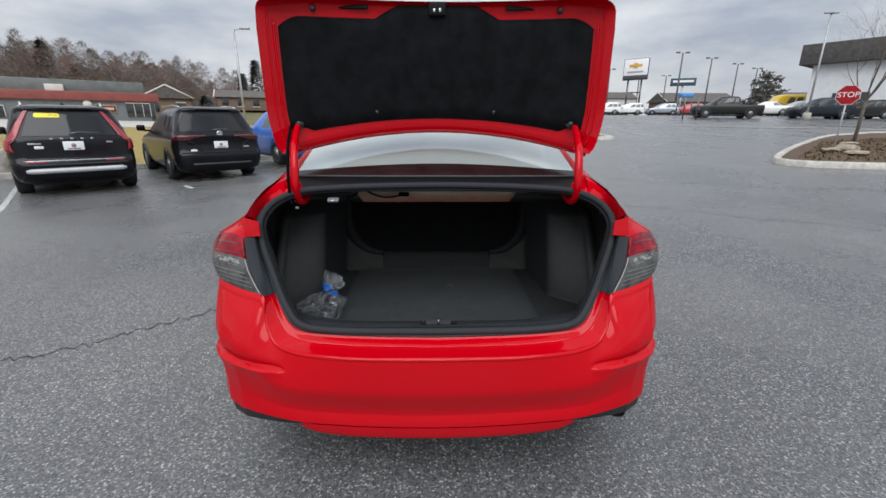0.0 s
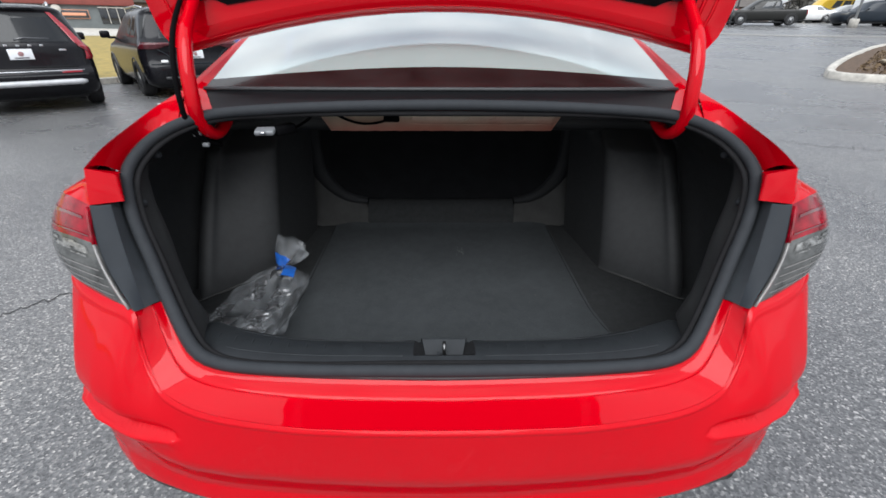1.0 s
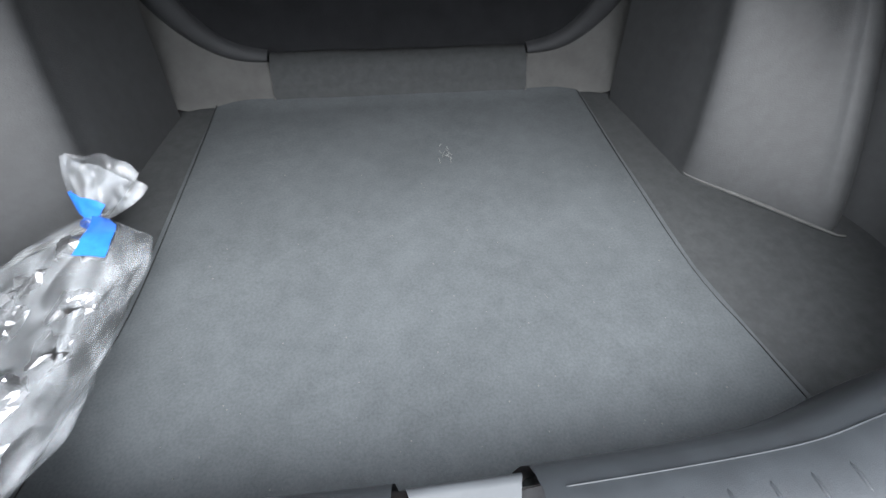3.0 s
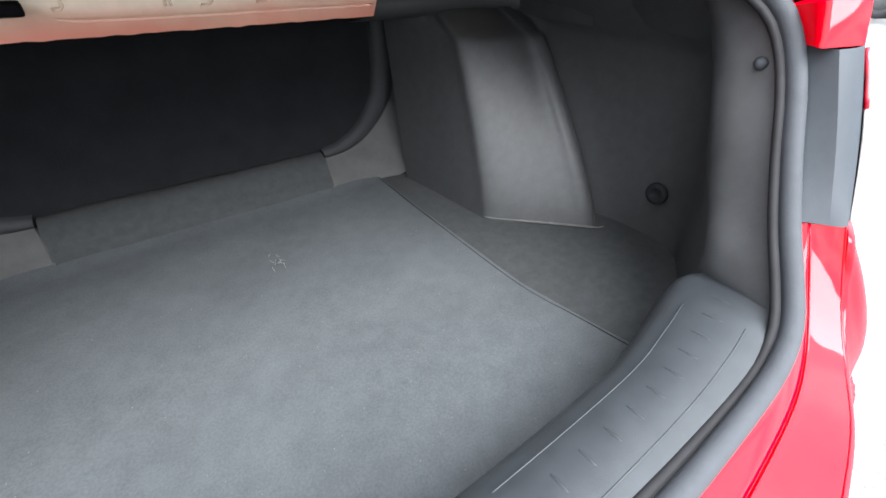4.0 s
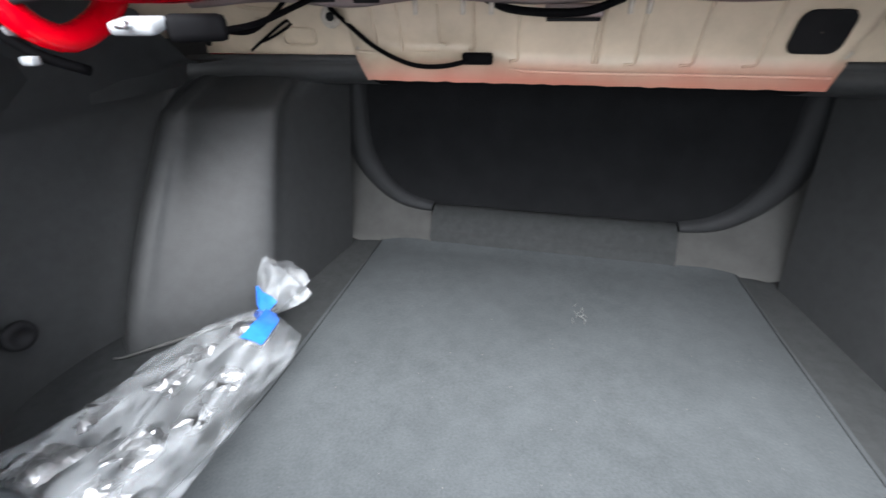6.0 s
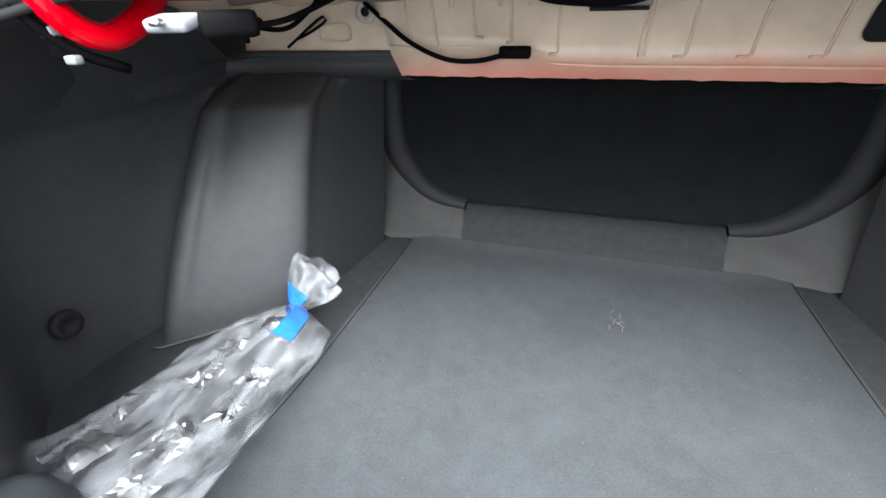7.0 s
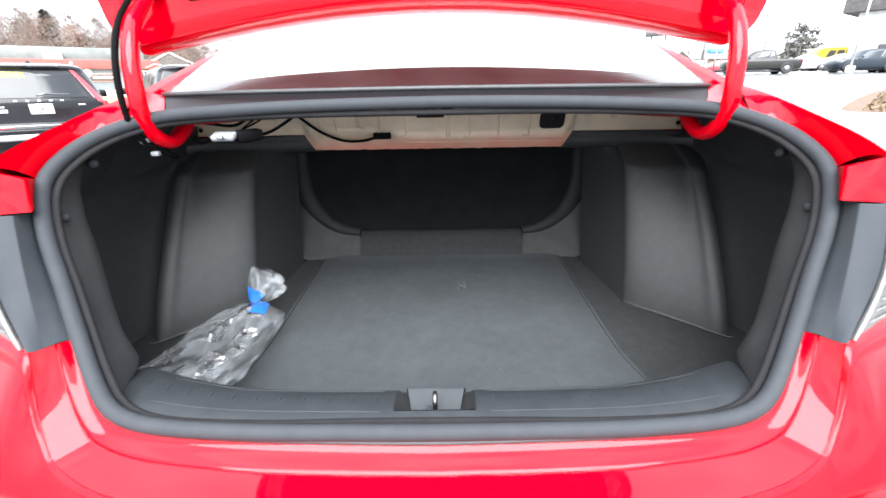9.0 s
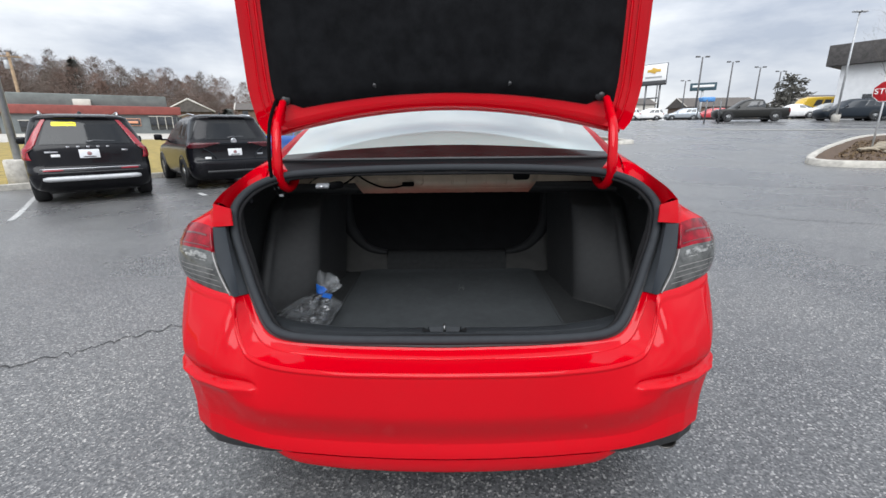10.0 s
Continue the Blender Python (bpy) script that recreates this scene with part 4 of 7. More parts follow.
part("panel_hole", round_hole(.357, 1.046, .074, .060, .016, .9945, .0, .34), LENSBAR_, SEDAN, "dark rounded square hole in the metal")
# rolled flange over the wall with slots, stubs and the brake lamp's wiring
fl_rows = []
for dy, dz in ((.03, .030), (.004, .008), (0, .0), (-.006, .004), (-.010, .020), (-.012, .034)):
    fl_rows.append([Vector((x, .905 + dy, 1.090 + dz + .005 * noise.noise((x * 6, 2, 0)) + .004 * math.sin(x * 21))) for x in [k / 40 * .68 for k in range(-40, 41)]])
part("shelf_flange", sheet(fl_rows), SHADEPRIMER, SEDAN, "flange under the package shelf, shade put in its mauve colour")
for x, w_ in ((-.345, .045), (.19, .090), (.30, .05), (-.43, .06), (.62, .03)):
    part("flange_slot", box((x, .8965, 1.098 + .004 * math.sin(x * 21)), (w_, .008, .008), .003), LENSBAR_, SEDAN)
for x in (-.268, -.19, -.145, .06, .085):
    part("stub", lathe([(.0, -.010), (.004, -.009), (.0045, .012), (.0, .014)], 10, "z"), PALESTEEL, SEDAN, "pale threaded stub").matrix_basis = pose(x, .91, 1.083)
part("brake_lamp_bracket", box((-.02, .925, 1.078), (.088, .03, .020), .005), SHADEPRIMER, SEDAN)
part("brake_lamp_foot", box((-.02, .918, 1.0665), (.080, .03, .005), .002), LENSBAR_, SEDAN)
part("wire_clip", box((-.175, .985, 1.003), (.055, .02, .020), .005), LOOM, SEDAN, "black wire clip")
part("cable", tube(curve_pts([(-.47, 1.02, 1.085), (-.43, 1.0, 1.06), (-.37, .985, 1.02), (-.30, .975, .993), (-.24, .975, .990), (-.19, .978, 1.0)], 26), .0045, 8), LOOM, SEDAN, "black cable hanging under the shelf")
part("cable", tube(curve_pts([(-.16, .92, 1.098), (-.12, .91, 1.082), (-.06, .905, 1.076), (.0, .905, 1.078), (.05, .91, 1.095)], 20), .006, 8), LOOM, SEDAN)
part("cable", tube(curve_pts([(-.68, .90, 1.06), (-.62, .96, 1.045), (-.575, .99, 1.075), (-.55, 1.0, 1.10)], 16), .0045, 8), LOOM, SEDAN)
part("cable", tube(curve_pts([(-.645, 1.0, 1.01), (-.60, 1.02, 1.045), (-.565, 1.02, 1.064), (-.56, 1.02, 1.056), (-.60, 1.02, 1.036), (-.625, 1.015, 1.026)], 16), .003, 6), LOOM, SEDAN)
lampb = part("boot_lamp", box((-.446, .548, 1.070), (.048, .030, .013), .006, pose(0, 0, 0, 12, 0, 4), segs=3), mat("lamp_lens", (.17, .18, .19), .3, var=.1, scale=40), SEDAN, "white boot lamp lens")
part("connector", box((-.408, .580, 1.067), (.056, .030, .026), .008, pose(0, 0, 0, 0, 0, 46), segs=2), LOOM, SEDAN, "black wiring connector beside the boot lamp")
part("cable", tube(curve_pts([(-.392, .60, 1.064), (-.375, .64, 1.070), (-.35, .70, 1.090), (-.335, .78, 1.112)], 16), .0035, 6), LOOM, SEDAN)
part("lamp_socket", box((-.444, .527, 1.071), (.012, .010, .007), .003), CHROME, lampb)

# sill, scuff ribs and the latch
sill_out = curve_pts([Vector((-q.x, q.y, q.z)) for q in ring_half[12:-1]] + ring_half[12:][::-1], 91)
SILL_IN = [(0, .236, .655), (.3, .242, .655), (.42, .258, .657), (.52, .280, .664), (.575, .300, .671), (.60, .322, .680)]
sill_in = curve_pts([(-x, y, z) for x, y, z in SILL_IN[:0:-1]] + SILL_IN, 91)


def sill_pt(u, t):
    """u along the sill (0..90), t across it from the seal to the inner edge."""
    i = int(min(89, u))
    a, b_ = sill_out[i].lerp(sill_out[i + 1], u - i), sill_in[i].lerp(sill_in[i + 1], u - i)
    end = min(u - 2, 88 - u)
    e = min(1, max(0, end / 6))
    t = .5 + (t - .5) * (.60 + .40 * math.sqrt(1 - (1 - min(1, max(0, end / 4))) ** 2))
    return a.lerp(b_, t) + Vector((0, 0, (.014 * e ** .5 - .006 * (1 - e)) * math.sin(math.pi * t) ** .7))


bm = bmesh.new()
for lo, hi in ((0, 40), (50, 90)):
    lo, hi = max(lo, 2), min(hi, 88)
    rows = [[sill_pt(u, t) for u in range(lo, hi + 1)] for t in (0, .04, .12, .25, .4, .55, .7, .82, .92, 1)]
    for dy, dz in ((.010, -.006), (.022, -.022), (.030, -.06), (.034, -.11), (.036, -.165)):
        rows.append([sill_pt(u, 1) + Vector((-.5 * dy * (1 if sill_in[u].x > 0 else -1) * min(1, abs(sill_in[u].x) / .5), dy, dz)) for u in range(lo, hi + 1)])
    sheet(rows, bm=bm)
sheet([[sill_pt(u, t) for u in range(40, 51)] for t in (0, .04, .12, .25, .35)], bm=bm)
for lo, hi in ((0, 12), (78, 90)):
    sg_ = 1 if lo else -1
    lean = lambda u: sg_ * .085 * (max(0, abs(u - 45) - 35) / 10) ** 1.5  # noqa: E731
    under = [[sill_out[u].lerp(sill_in[u], t) + Vector((lean(u) * t, .01 * t, -.004 - abs(lean(u)) * .55 * t)) for u in range(lo, hi + 1)] for t in (0, .3, .7, 1)]
    under.append([sill_in[u] + Vector((sg_ * .035 + lean(u), .015, -.08)) for u in range(lo, hi + 1)])
    under.append([sill_in[u] + Vector((sg_ * .07 + lean(u), .02, -.22)) for u in range(lo, hi + 1)])
    part("sill_corner", sheet(under), CARPET2, SEDAN)
part("sill_trim", bm, SILL, SEDAN, "black plastic loading sill trim")
for sx in (0, 1):
    us_ = [51.6 + .5 * k for k in range(60)]
    us_ = us_ if sx else [90 - u for u in us_]
    part("sill_edge", tube([sill_pt(u, .965) + Vector((0, 0, .0006)) for u in us_], .0009, 6), SILL, SEDAN, "pale worn edge of the sill")
    part("sill_seam", tube([sill_pt(u, .34) + Vector((0, 0, -.0004)) for u in us_], .0010, 5), SILL, SEDAN)
    for k in range(11):
        u = 52.5 + 3.1 * k
        u = u if sx else 90 - u
        lean_u = .35 if sx else -.35
        part("scuff_rib", tube([sill_pt(u + lean_u * (t - .6), t) + Vector((0, 0, -.0020)) for t in (.50, .56, .64, .72, .78)], [.0010, .0027, .0029, .0027, .0010], 8), SILL, SEDAN)
xw = abs(sill_pt(50, .5).x) + .002
y0, z0 = sill_pt(45, .35).y, sill_pt(45, .35).z
lip_z = [sill_pt(50, t).z for t in (.42, .55, .75, 1)]
lip_y = [sill_pt(50, t).y for t in (.42, .55, .75, 1)]
rows = []
for y, z, zf in zip(lip_y, lip_z, (.648, .645, .645, .645)):
    rows.append([Vector((x, y, q)) for x, q in ((-xw, z + .0015), (-xw + .003, z + .0015), (-xw + .018, zf), (0, zf), (xw - .018, zf), (xw - .003, z + .0015), (xw, z + .0015))])
rows.insert(0, [Vector((x, y0 + .001, z0 + .001)) for x in (-xw, -xw + .003, -xw + .018, 0, xw - .018, xw - .003, xw)])
house = part("latch_housing", sheet(rows), mat("latch_black", (.010, .0105, .0115), .6, var=.15, scale=30, spec=.3), SEDAN, "black latch recess in the sill")
rows = [[Vector((x, y, z)) for x in (-w, 0, w)] for y, z, w in ((.200, .647, xw - .026), (.204, .648, xw - .0255), (.240, .656, xw - .018), (.246, .657, xw - .016), (.250, .652, xw - .015), (.257, .49, xw - .012))]
part("latch_plate", sheet(rows), mat("latch_grey", (.030, .033, .036), .6, spec=.25, var=.1, scale=30), house, "grey sloping latch plate")
part("latch_front", sheet([[Vector((x, .2575, z)) for x in (-xw - .004, 0, xw + .004)] for z in (.600, .57, .487)]), SILL, house)
for sx in (1, -1):
    part("latch_side", sheet([[Vector((sx * x, .238, z)) for x in (.0485, .055, xw + .004)] for z in (.652, .62, .590)]), SILL, house)
part("latch_catch", box((-.012, .196, .650), (.008, .012, .012), .002), RUBBER, house, "small black catch block")
part("striker", tube(curve_pts([(.0, .178, .640), (.0, .179, .680), (.0, .185, .690), (.0, .196, .688), (.0, .202, .676), (.0, .203, .640)], 24), .004, 8), mat("dark_steel", (.20, .20, .20), .3, metal=1.0, var=.3, scale=60), house, "dark steel striker loop")

# ---- boot lid, raised ----


def lid_pt(u, v, off=0.0):
    """u across (-1..1), v up its length (0 window edge .. 1 bend, on to 1.15 at the rounded rear edge); off towards the cabin side."""
    hw = table(v, [(0, .684), (.06, .708), (.15, .720), (.3, .730), (.6, .730), (.9, .728), (1.03, .722), (1.07, .714), (1.10, .698), (1.125, .676), (1.14, .650), (1.15, .61)])
    x = u * hw * .985
    zb = 1.345 - .095 * u * u
    yin = .800 - .105 * u * u
    if v <= 1:
        z = zb + (1.80 - zb) * v
        y = yin - .012 * v
    else:
        a = (v - 1) / .6
        ang = min(1.0, a * 2.2) * 1.25
        z = 1.80 + .07 * math.sin(ang) + .06 * a
        y = yin - .012 - .08 * (1 - math.cos(ang)) - .34 * max(0, a - .2)
    return Vector((x, y + off, z))


us = [-1, -.985, -.95, -.9, -.8, -.65, -.5, -.35, -.2, -.07, .07, .2, .35, .5, .65, .8, .9, .95, .985, 1]
vs = [0, .05, .1, .2, .3, .4, .5, .6, .7, .8, .9, 1, 1.03, 1.05, 1.07, 1.085, 1.10, 1.115, 1.125, 1.135, 1.14, 1.145, 1.15]


def rim(u, v):
    e = min(1, (1 - abs(u)) / .10)
    return .035 * (1 - e) ** 2


LID = part("boot_lid", sheet([[lid_pt(u, v, -rim(u, v)) for u in us] for v in vs]), RED, SEDAN, "raised red boot lid seen from inside")
part("outer_skin", sheet([[lid_pt(u, v, .045 * (1 - abs(u) ** 8) * (1 - max(0, (v - 1) / .15) ** 3)) for u in us] for v in vs]), RED, LID)
lip = [[lid_pt(u, 0, 0) + Vector((0, dy * (1 - .55 * u * u), dz)) for u in us] for dy, dz in ((-.004, .03), (0, .002), (.02, -.012), (.06, -.016), (.11, -.016), (.15, -.014), (.152, -.004), (.06, .03))]
part("front_lip", sheet(lip), RED, LID, "red curved front edge of the lid")


def liner_v(u):
    return .112 + .045 * min(1, max(0, (abs(u) - .78) / .05)), .995 - .08 * (max(0, abs(u) - .78) / .125) ** 2 + .125 * min(1, max(0, (.37 - abs(u)) / .13))


lu = [-.905, -.90, -.89, -.87, -.84, -.81, -.78, -.65, -.5, -.40, -.37, -.33, -.29, -.24, -.1, 0, .1, .24, .29, .33, .37, .40, .5, .65, .78, .81, .84, .87, .89, .90, .905]
rows = []
for k in range(19):
    t = k / 18
    row = []
    for u in lu:
        a, b = liner_v(u)
        v = a + (b - a) * t
        e = min(1, min(t, 1 - t) / .09, (.905 - abs(u)) / .06)
        bulk = .004 + .020 * math.sin(math.pi / 2 * e) + .010 * math.sin(math.pi * t) * (1 - u * u)
        row.append(lid_pt(u, v, -bulk - rim(u, v)))
    rows.append(row)
part("liner", sheet(rows), LIDFELT, LID, "black moulded felt liner")
for u, v, r in ((-.88, .19, .012), (.86, .19, .012), (-.39, .20, .008), (.37, .20, .008), (0, .44, .009)):
    pin = part("liner_pin", lathe([(.0, -.006), (r * .7, -.005), (r, 0), (r * 1.8, .002), (r * 1.9, .008)], 16, "y"), PLASTIC if u else STEEL, LID)
    p = lid_pt(u * .97, v, -.024 if abs(u) < .8 else -.018)
    pin.matrix_basis = pose(*p)
for sx in (1, -1):
    p = lid_pt(sx * .72, 1.06, -.006)
    buf = part("rubber_buffer", lathe([(.0, -.016), (.010, -.014), (.013, 0)], 16, "y"), PLASTIC, LID)
    buf.matrix_basis = pose(*p)
    p = lid_pt(sx * .50, 1.09, -.003)
    sl = part("lid_slot", box((0, 0, 0), (.12, .012, .018), .005, segs=2), LENSBAR_, LID, "dark slot in the lid frame")
    sl.matrix_basis = pose(*p, -25)
    hem = [lid_pt(sx * .955, v, -.016) for v in (.04, .15, .3, .45, .6, .75, .9, 1.0, 1.06)]
    part("hem_fold", tube(curve_pts(hem, 30), .0035, 6), RED, LID)
    hem = [lid_pt(sx * .925, v, -.010) for v in (.10, .25, .4, .55, .7, .85, .95)]
    part("hem_fold", tube(curve_pts(hem, 26), .0045, 6), RED, LID)
    # gooseneck arm with its hanging cable
    arm = curve_pts([(x * sx, y, z) for x, y, z in ((.577, .655, 1.098), (.579, .625, 1.072), (.586, .585, 1.056), (.592, .552, 1.072), (.594, .530, 1.11), (.591, .523, 1.15), (.592, .540, 1.225), (.600, .585, 1.285), (.608, .650, 1.330), (.612, .70, 1.365))], 44)
    part("hinge_arm", tube(arm, [.0175 - .004 * max(0, k - 26) / 17 for k in range(44)], 14, flat=.86), RED, LID, "red painted gooseneck hinge arm")
wire = curve_pts([(-.590, .60, 1.02), (-.606, .555, 1.045), (-.616, .522, 1.09), (-.614, .511, 1.15), (-.615, .529, 1.225), (-.622, .576, 1.29), (-.631, .645, 1.34), (-.635, .70, 1.375)], 40)
part("arm_cable", tube(wire, .0062, 8), LOOM, LID, "black sleeved cable beside the hinge arm")
part("cable_clip", box((-.614, .543, 1.064), (.018, .012, .012), .003), bpy.data.materials["lamp_lens"], LID)
part("cable_clip", box((-.602, .548, 1.036), (.016, .012, .010), .003), bpy.data.materials["lamp_lens"], LID)
p = lid_pt(0, 1.075, -.026)
lat = part("lid_latch", box((0, 0, 0), (.07, .03, .05), .008, segs=2), LENSBAR_, LID, "black lid latch with two bright jaws")
lat.matrix_basis = pose(*p)
for dx in (-.012, .012):
    part("jaw", box((dx, -.016, -.006), (.010, .006, .014), .002), STEEL, lat)

# ---- clear bag and lint on the floor ----
CAR = pose(0, 0, 0, 2.3)
BAG = thing("plastic_bag", "clear plastic bag of foil tied with blue tape", "bag", CAR)


def bag_mat(name, thin, thick):
    m = bpy.data.materials.new(name)
    m.use_nodes = True
    n, l = m.node_tree.nodes, m.node_tree.links
    b = n["Principled BSDF"]
    b.inputs["Base Color"].default_value = (0.45, 0.475, 0.50, 1)
    b.inputs["Roughness"].default_value = 0.12
    b.inputs["Coat Weight"].default_value = 0.5
    tr = n.new("ShaderNodeBsdfTransparent")
    mx = n.new("ShaderNodeMixShader")
    co = n.new("ShaderNodeTexCoord")
    no = n.new("ShaderNodeTexNoise")
    no.inputs["Scale"].default_value, no.inputs["Detail"].default_value, no.inputs["Distortion"].default_value = 19.0, 3.0, 1.8
    mp = n.new("ShaderNodeMapping")
    mp.inputs["Scale"].default_value = (1.0, 0.28, 1.0)
    mp.inputs["Rotation"].default_value = (0, 0, 0.15)
    l.new(co.outputs["Object"], mp.inputs["Vector"])
    l.new(mp.outputs[0], no.inputs["Vector"])
    mr = n.new("ShaderNodeMapRange")
    mr.inputs["From Min"].default_value, mr.inputs["From Max"].default_value = 0.42, 0.72
    mr.inputs["To Min"].default_value, mr.inputs["To Max"].default_value = thin, thick
    l.new(no.outputs["Fac"], mr.inputs["Value"])
    l.new(mr.outputs[0], mx.inputs[0])
    bu = n.new("ShaderNodeBump")
    bu.inputs["Strength"].default_value, bu.inputs["Distance"].default_value = 0.38, 0.012
    l.new(no.outputs["Fac"], bu.inputs["Height"])
    l.new(bu.outputs[0], b.inputs["Normal"])
    l.new(b.outputs[0], mx.inputs[1])
    l.new(tr.outputs[0], mx.inputs[2])
    l.new(mx.outputs[0], n["Material Output"].inputs["Surface"])
    return m


FILM = bag_mat("clear_film", 0.97, 0.66)
FILM2 = bag_mat("bunched_film", 0.93, 0.64)
FOIL = mat("crumpled_foil", (0.25, 0.25, 0.255), 0.36, metal=1.0, var=0.4, scale=30, bump=0.25, bscale=45)


def bag_pt(line, widths, heights, wob, seed, t, a, grow=0.0):
    """A point on the bag's skin: t along its axis, a round it."""
    n = len(line)
    i = min(n - 2, int(t * (n - 1)))
    q = line[i].lerp(line[i + 1], t * (n - 1) - i)
    d = (line[min(n - 1, i + 2)] - line[max(0, i - 1)]).normalized()
    side = d.cross(Vector((0, 0, 1))).normalized()
    ca, sa = math.cos(a), math.sin(a)
    fold = .45 * wob * abs(math.sin(a * 2.5 + 3 * noise.noise((t * 2.2, seed, 0)) + seed)) ** .6
    nn = 1 + fold + wob * (noise.noise((ca * 1.6 + seed, sa * 1.6, t * 5)) + .35 * noise.noise((ca * 3.5 + seed, sa * 3.5, t * 12))) + grow
    p = q + side * ca * table(t, widths) * nn + Vector((0, 0, 1)) * sa * table(t, heights) * nn
    p.z = max(p.z, FLOOR_Z + .010)
    return p


def bag_body(axis, widths, heights, wob, segs=56, n=60, seed=0.0, t0=0.0, t1=1.0, a0=0.0, a1=math.tau, grow=0.0):
    line = curve_pts(axis, 60)
    rows_ = [[bag_pt(line, widths, heights, wob, seed, t0 + (t1 - t0) * i / (n - 1), a0 + (a1 - a0) * k / segs, grow) for k in range(segs + (0 if a1 - a0 > 6.2 else 1))] for i in range(n)]
    return sheet(rows_, closed=a1 - a0 > 6.2)


B_AXIS = [(-.560, .300, .605), (-.555, .37, .580), (-.555, .47, .558), (-.555, .58, .545), (-.555, .66, .540), (-.565, .715, .535), (-.572, .750, .537)]
B_W, B_H = [(0, .125), (.15, .12), (.5, .105), (.75, .095), (.86, .082), (.94, .052), (.98, .026), (1, .012)], [(0, .018), (.1, .035), (.5, .045), (.8, .045), (.92, .030), (1, .012)]
part("film", bag_body(B_AXIS, B_W, B_H, .20), FILM, BAG, "clear film, wrinkled")
NECK = Vector((-.572, .750, .537))
FAN_AHEAD, FAN_SIDE = Vector((.46, .46, .78)).normalized(), Vector((.86, -.10, -.45)).normalized()
FAN_UP = FAN_SIDE.cross(FAN_AHEAD).normalized()


def fan_pt(t, a, grow=0.0):
    """A point on the gathered end of the bag, which flares from the neck to a torn, uneven rim."""
    ca, sa = math.cos(a), math.sin(a)
    long = .104 + .020 * noise.noise((ca * 1.4, sa * 1.2, 3)) + .016 * max(0, 1 - abs(ca + .25) / .45) - .022 * max(0, ca - .5)
    wide = .011 + .058 * t ** .8 * (1 - .18 * max(0, t - .7) / .3)
    crush = .007 * t * (noise.noise((ca * 3, sa * 3, t * 6)) + .6 * noise.noise((ca * 7, sa * 7, t * 11)))
    pleat = 1 + .12 * math.sin(a * 7 + 2 * t) * t
    return NECK + FAN_AHEAD * (t * long) + FAN_SIDE * (ca * (wide * pleat + grow)) + FAN_UP * (sa * (.011 + .012 * t + grow) * pleat + crush)


def fan(t0, t1, a0, a1, n=26, segs=64, grow=0.0):
    full = a1 - a0 > 6.2
    return sheet([[fan_pt(t0 + (t1 - t0) * i / (n - 1), a0 + (a1 - a0) * k / segs, grow) for k in range(segs + (0 if full else 1))] for i in range(n)], closed=full)


part("tied_end", fan(0, 1, 0, math.tau), FILM2, BAG, "gathered end of the film, flared and torn")
part("tape", bag_body([(-.571, .736, .541), (-.572, .750, .538), (-.569, .764, .549)], [(0, .012), (.5, .0118), (1, .012)], [(0, .012), (.5, .012), (1, .012)], .10, n=12, seed=9.0), BLUETAPE, BAG, "blue tape tied round the neck")
part("tape", fan(.08, .42, 1.15, 3.3, 10, 20, .0012), BLUETAPE, BAG, "blue tape inside the gathered end")
part("tape", bag_body(B_AXIS, B_W, B_H, .20, segs=10, n=12, t0=.72, t1=.985, a0=.86, a1=1.28, grow=.04), BLUETAPE, BAG, "blue tape tongue below the neck")


def foil_sheet(t0, t1, a0, a1, seed, n=26, m=16):
    """A crumpled sheet of foil lying just under the film."""
    line = curve_pts(B_AXIS, 60)
    rows_ = []
    for i in range(n + 1):
        row = []
        for k in range(m + 1):
            t, a = t0 + (t1 - t0) * i / n, a0 + (a1 - a0) * k / m
            edge = min(i, n - i, k, m - k)
            t += .02 * noise.noise((i * .7, k * .7, seed)) * (2.2 if edge < 2 else 1)
            g = -.18 + .24 * noise.noise((t * 22, a * 3, seed)) + .18 * abs(noise.noise((t * 44, a * 6, seed + 3))) - .12 * (edge == 0)
            row.append(bag_pt(line, B_W, B_H, .20, 0.0, min(1, max(0, t)), a, g))
        rows_.append(row)
    return sheet(rows_)


for i, (t0, t1, a0, a1) in enumerate(((.02, .13, .5, 1.2), (.06, .19, 1.6, 2.3), (.18, .30, .8, 1.4), (.26, .36, 2.0, 2.6), (.34, .45, .5, 1.0), (.42, .54, 1.4, 1.9), (.50, .60, .6, 1.1), (.58, .68, 1.6, 2.2), (.74, .86, .6, 1.8))):
    part("crumpled_foil", foil_sheet(t0, t1, a0, a1, i * 4.1, 14, 10), FOIL, BAG, smooth=False)

bm = bmesh.new()
for i in range(16):
    a, r = random.uniform(0, math.tau), random.gauss(0, .008)
    c = Vector((.08 + r * math.cos(a) * 1.6, .922 + r * math.sin(a) * 2.2, FLOOR_Z + .012))
    d = Vector((random.uniform(-1, 1), random.uniform(-1, 1), random.uniform(-.1, .4))).normalized() * random.uniform(.003, .007)
    tube([c - d, c, c + d], [.0003, .0007, .0003], 4, bm=bm)
ln = part("lint", bm, mat("pale_lint", (.095, .096, .095), .8), None)
ln.matrix_world = CAR
tagged(ln, "small tuft of pale lint lying on the boot carpet", "lint")
bm = bmesh.new()
for i in range(110):
    x, y = random.uniform(-.4, .45), random.uniform(.27, .9)
    s = random.uniform(.0005, .0015)
    box((x, y, FLOOR_Z + .0095), (s, s * 1.4, .001), 0, pose(0, 0, 0, 0, 0, random.uniform(0, 180)), bm)
db = part("crumbs", bm, mat("pale_grit", (.055, .054, .050), .9), None, smooth=False)
db.matrix_world = CAR
tagged(db, "fine pale grit scattered over the boot carpet", "dirt", kind="stuff")

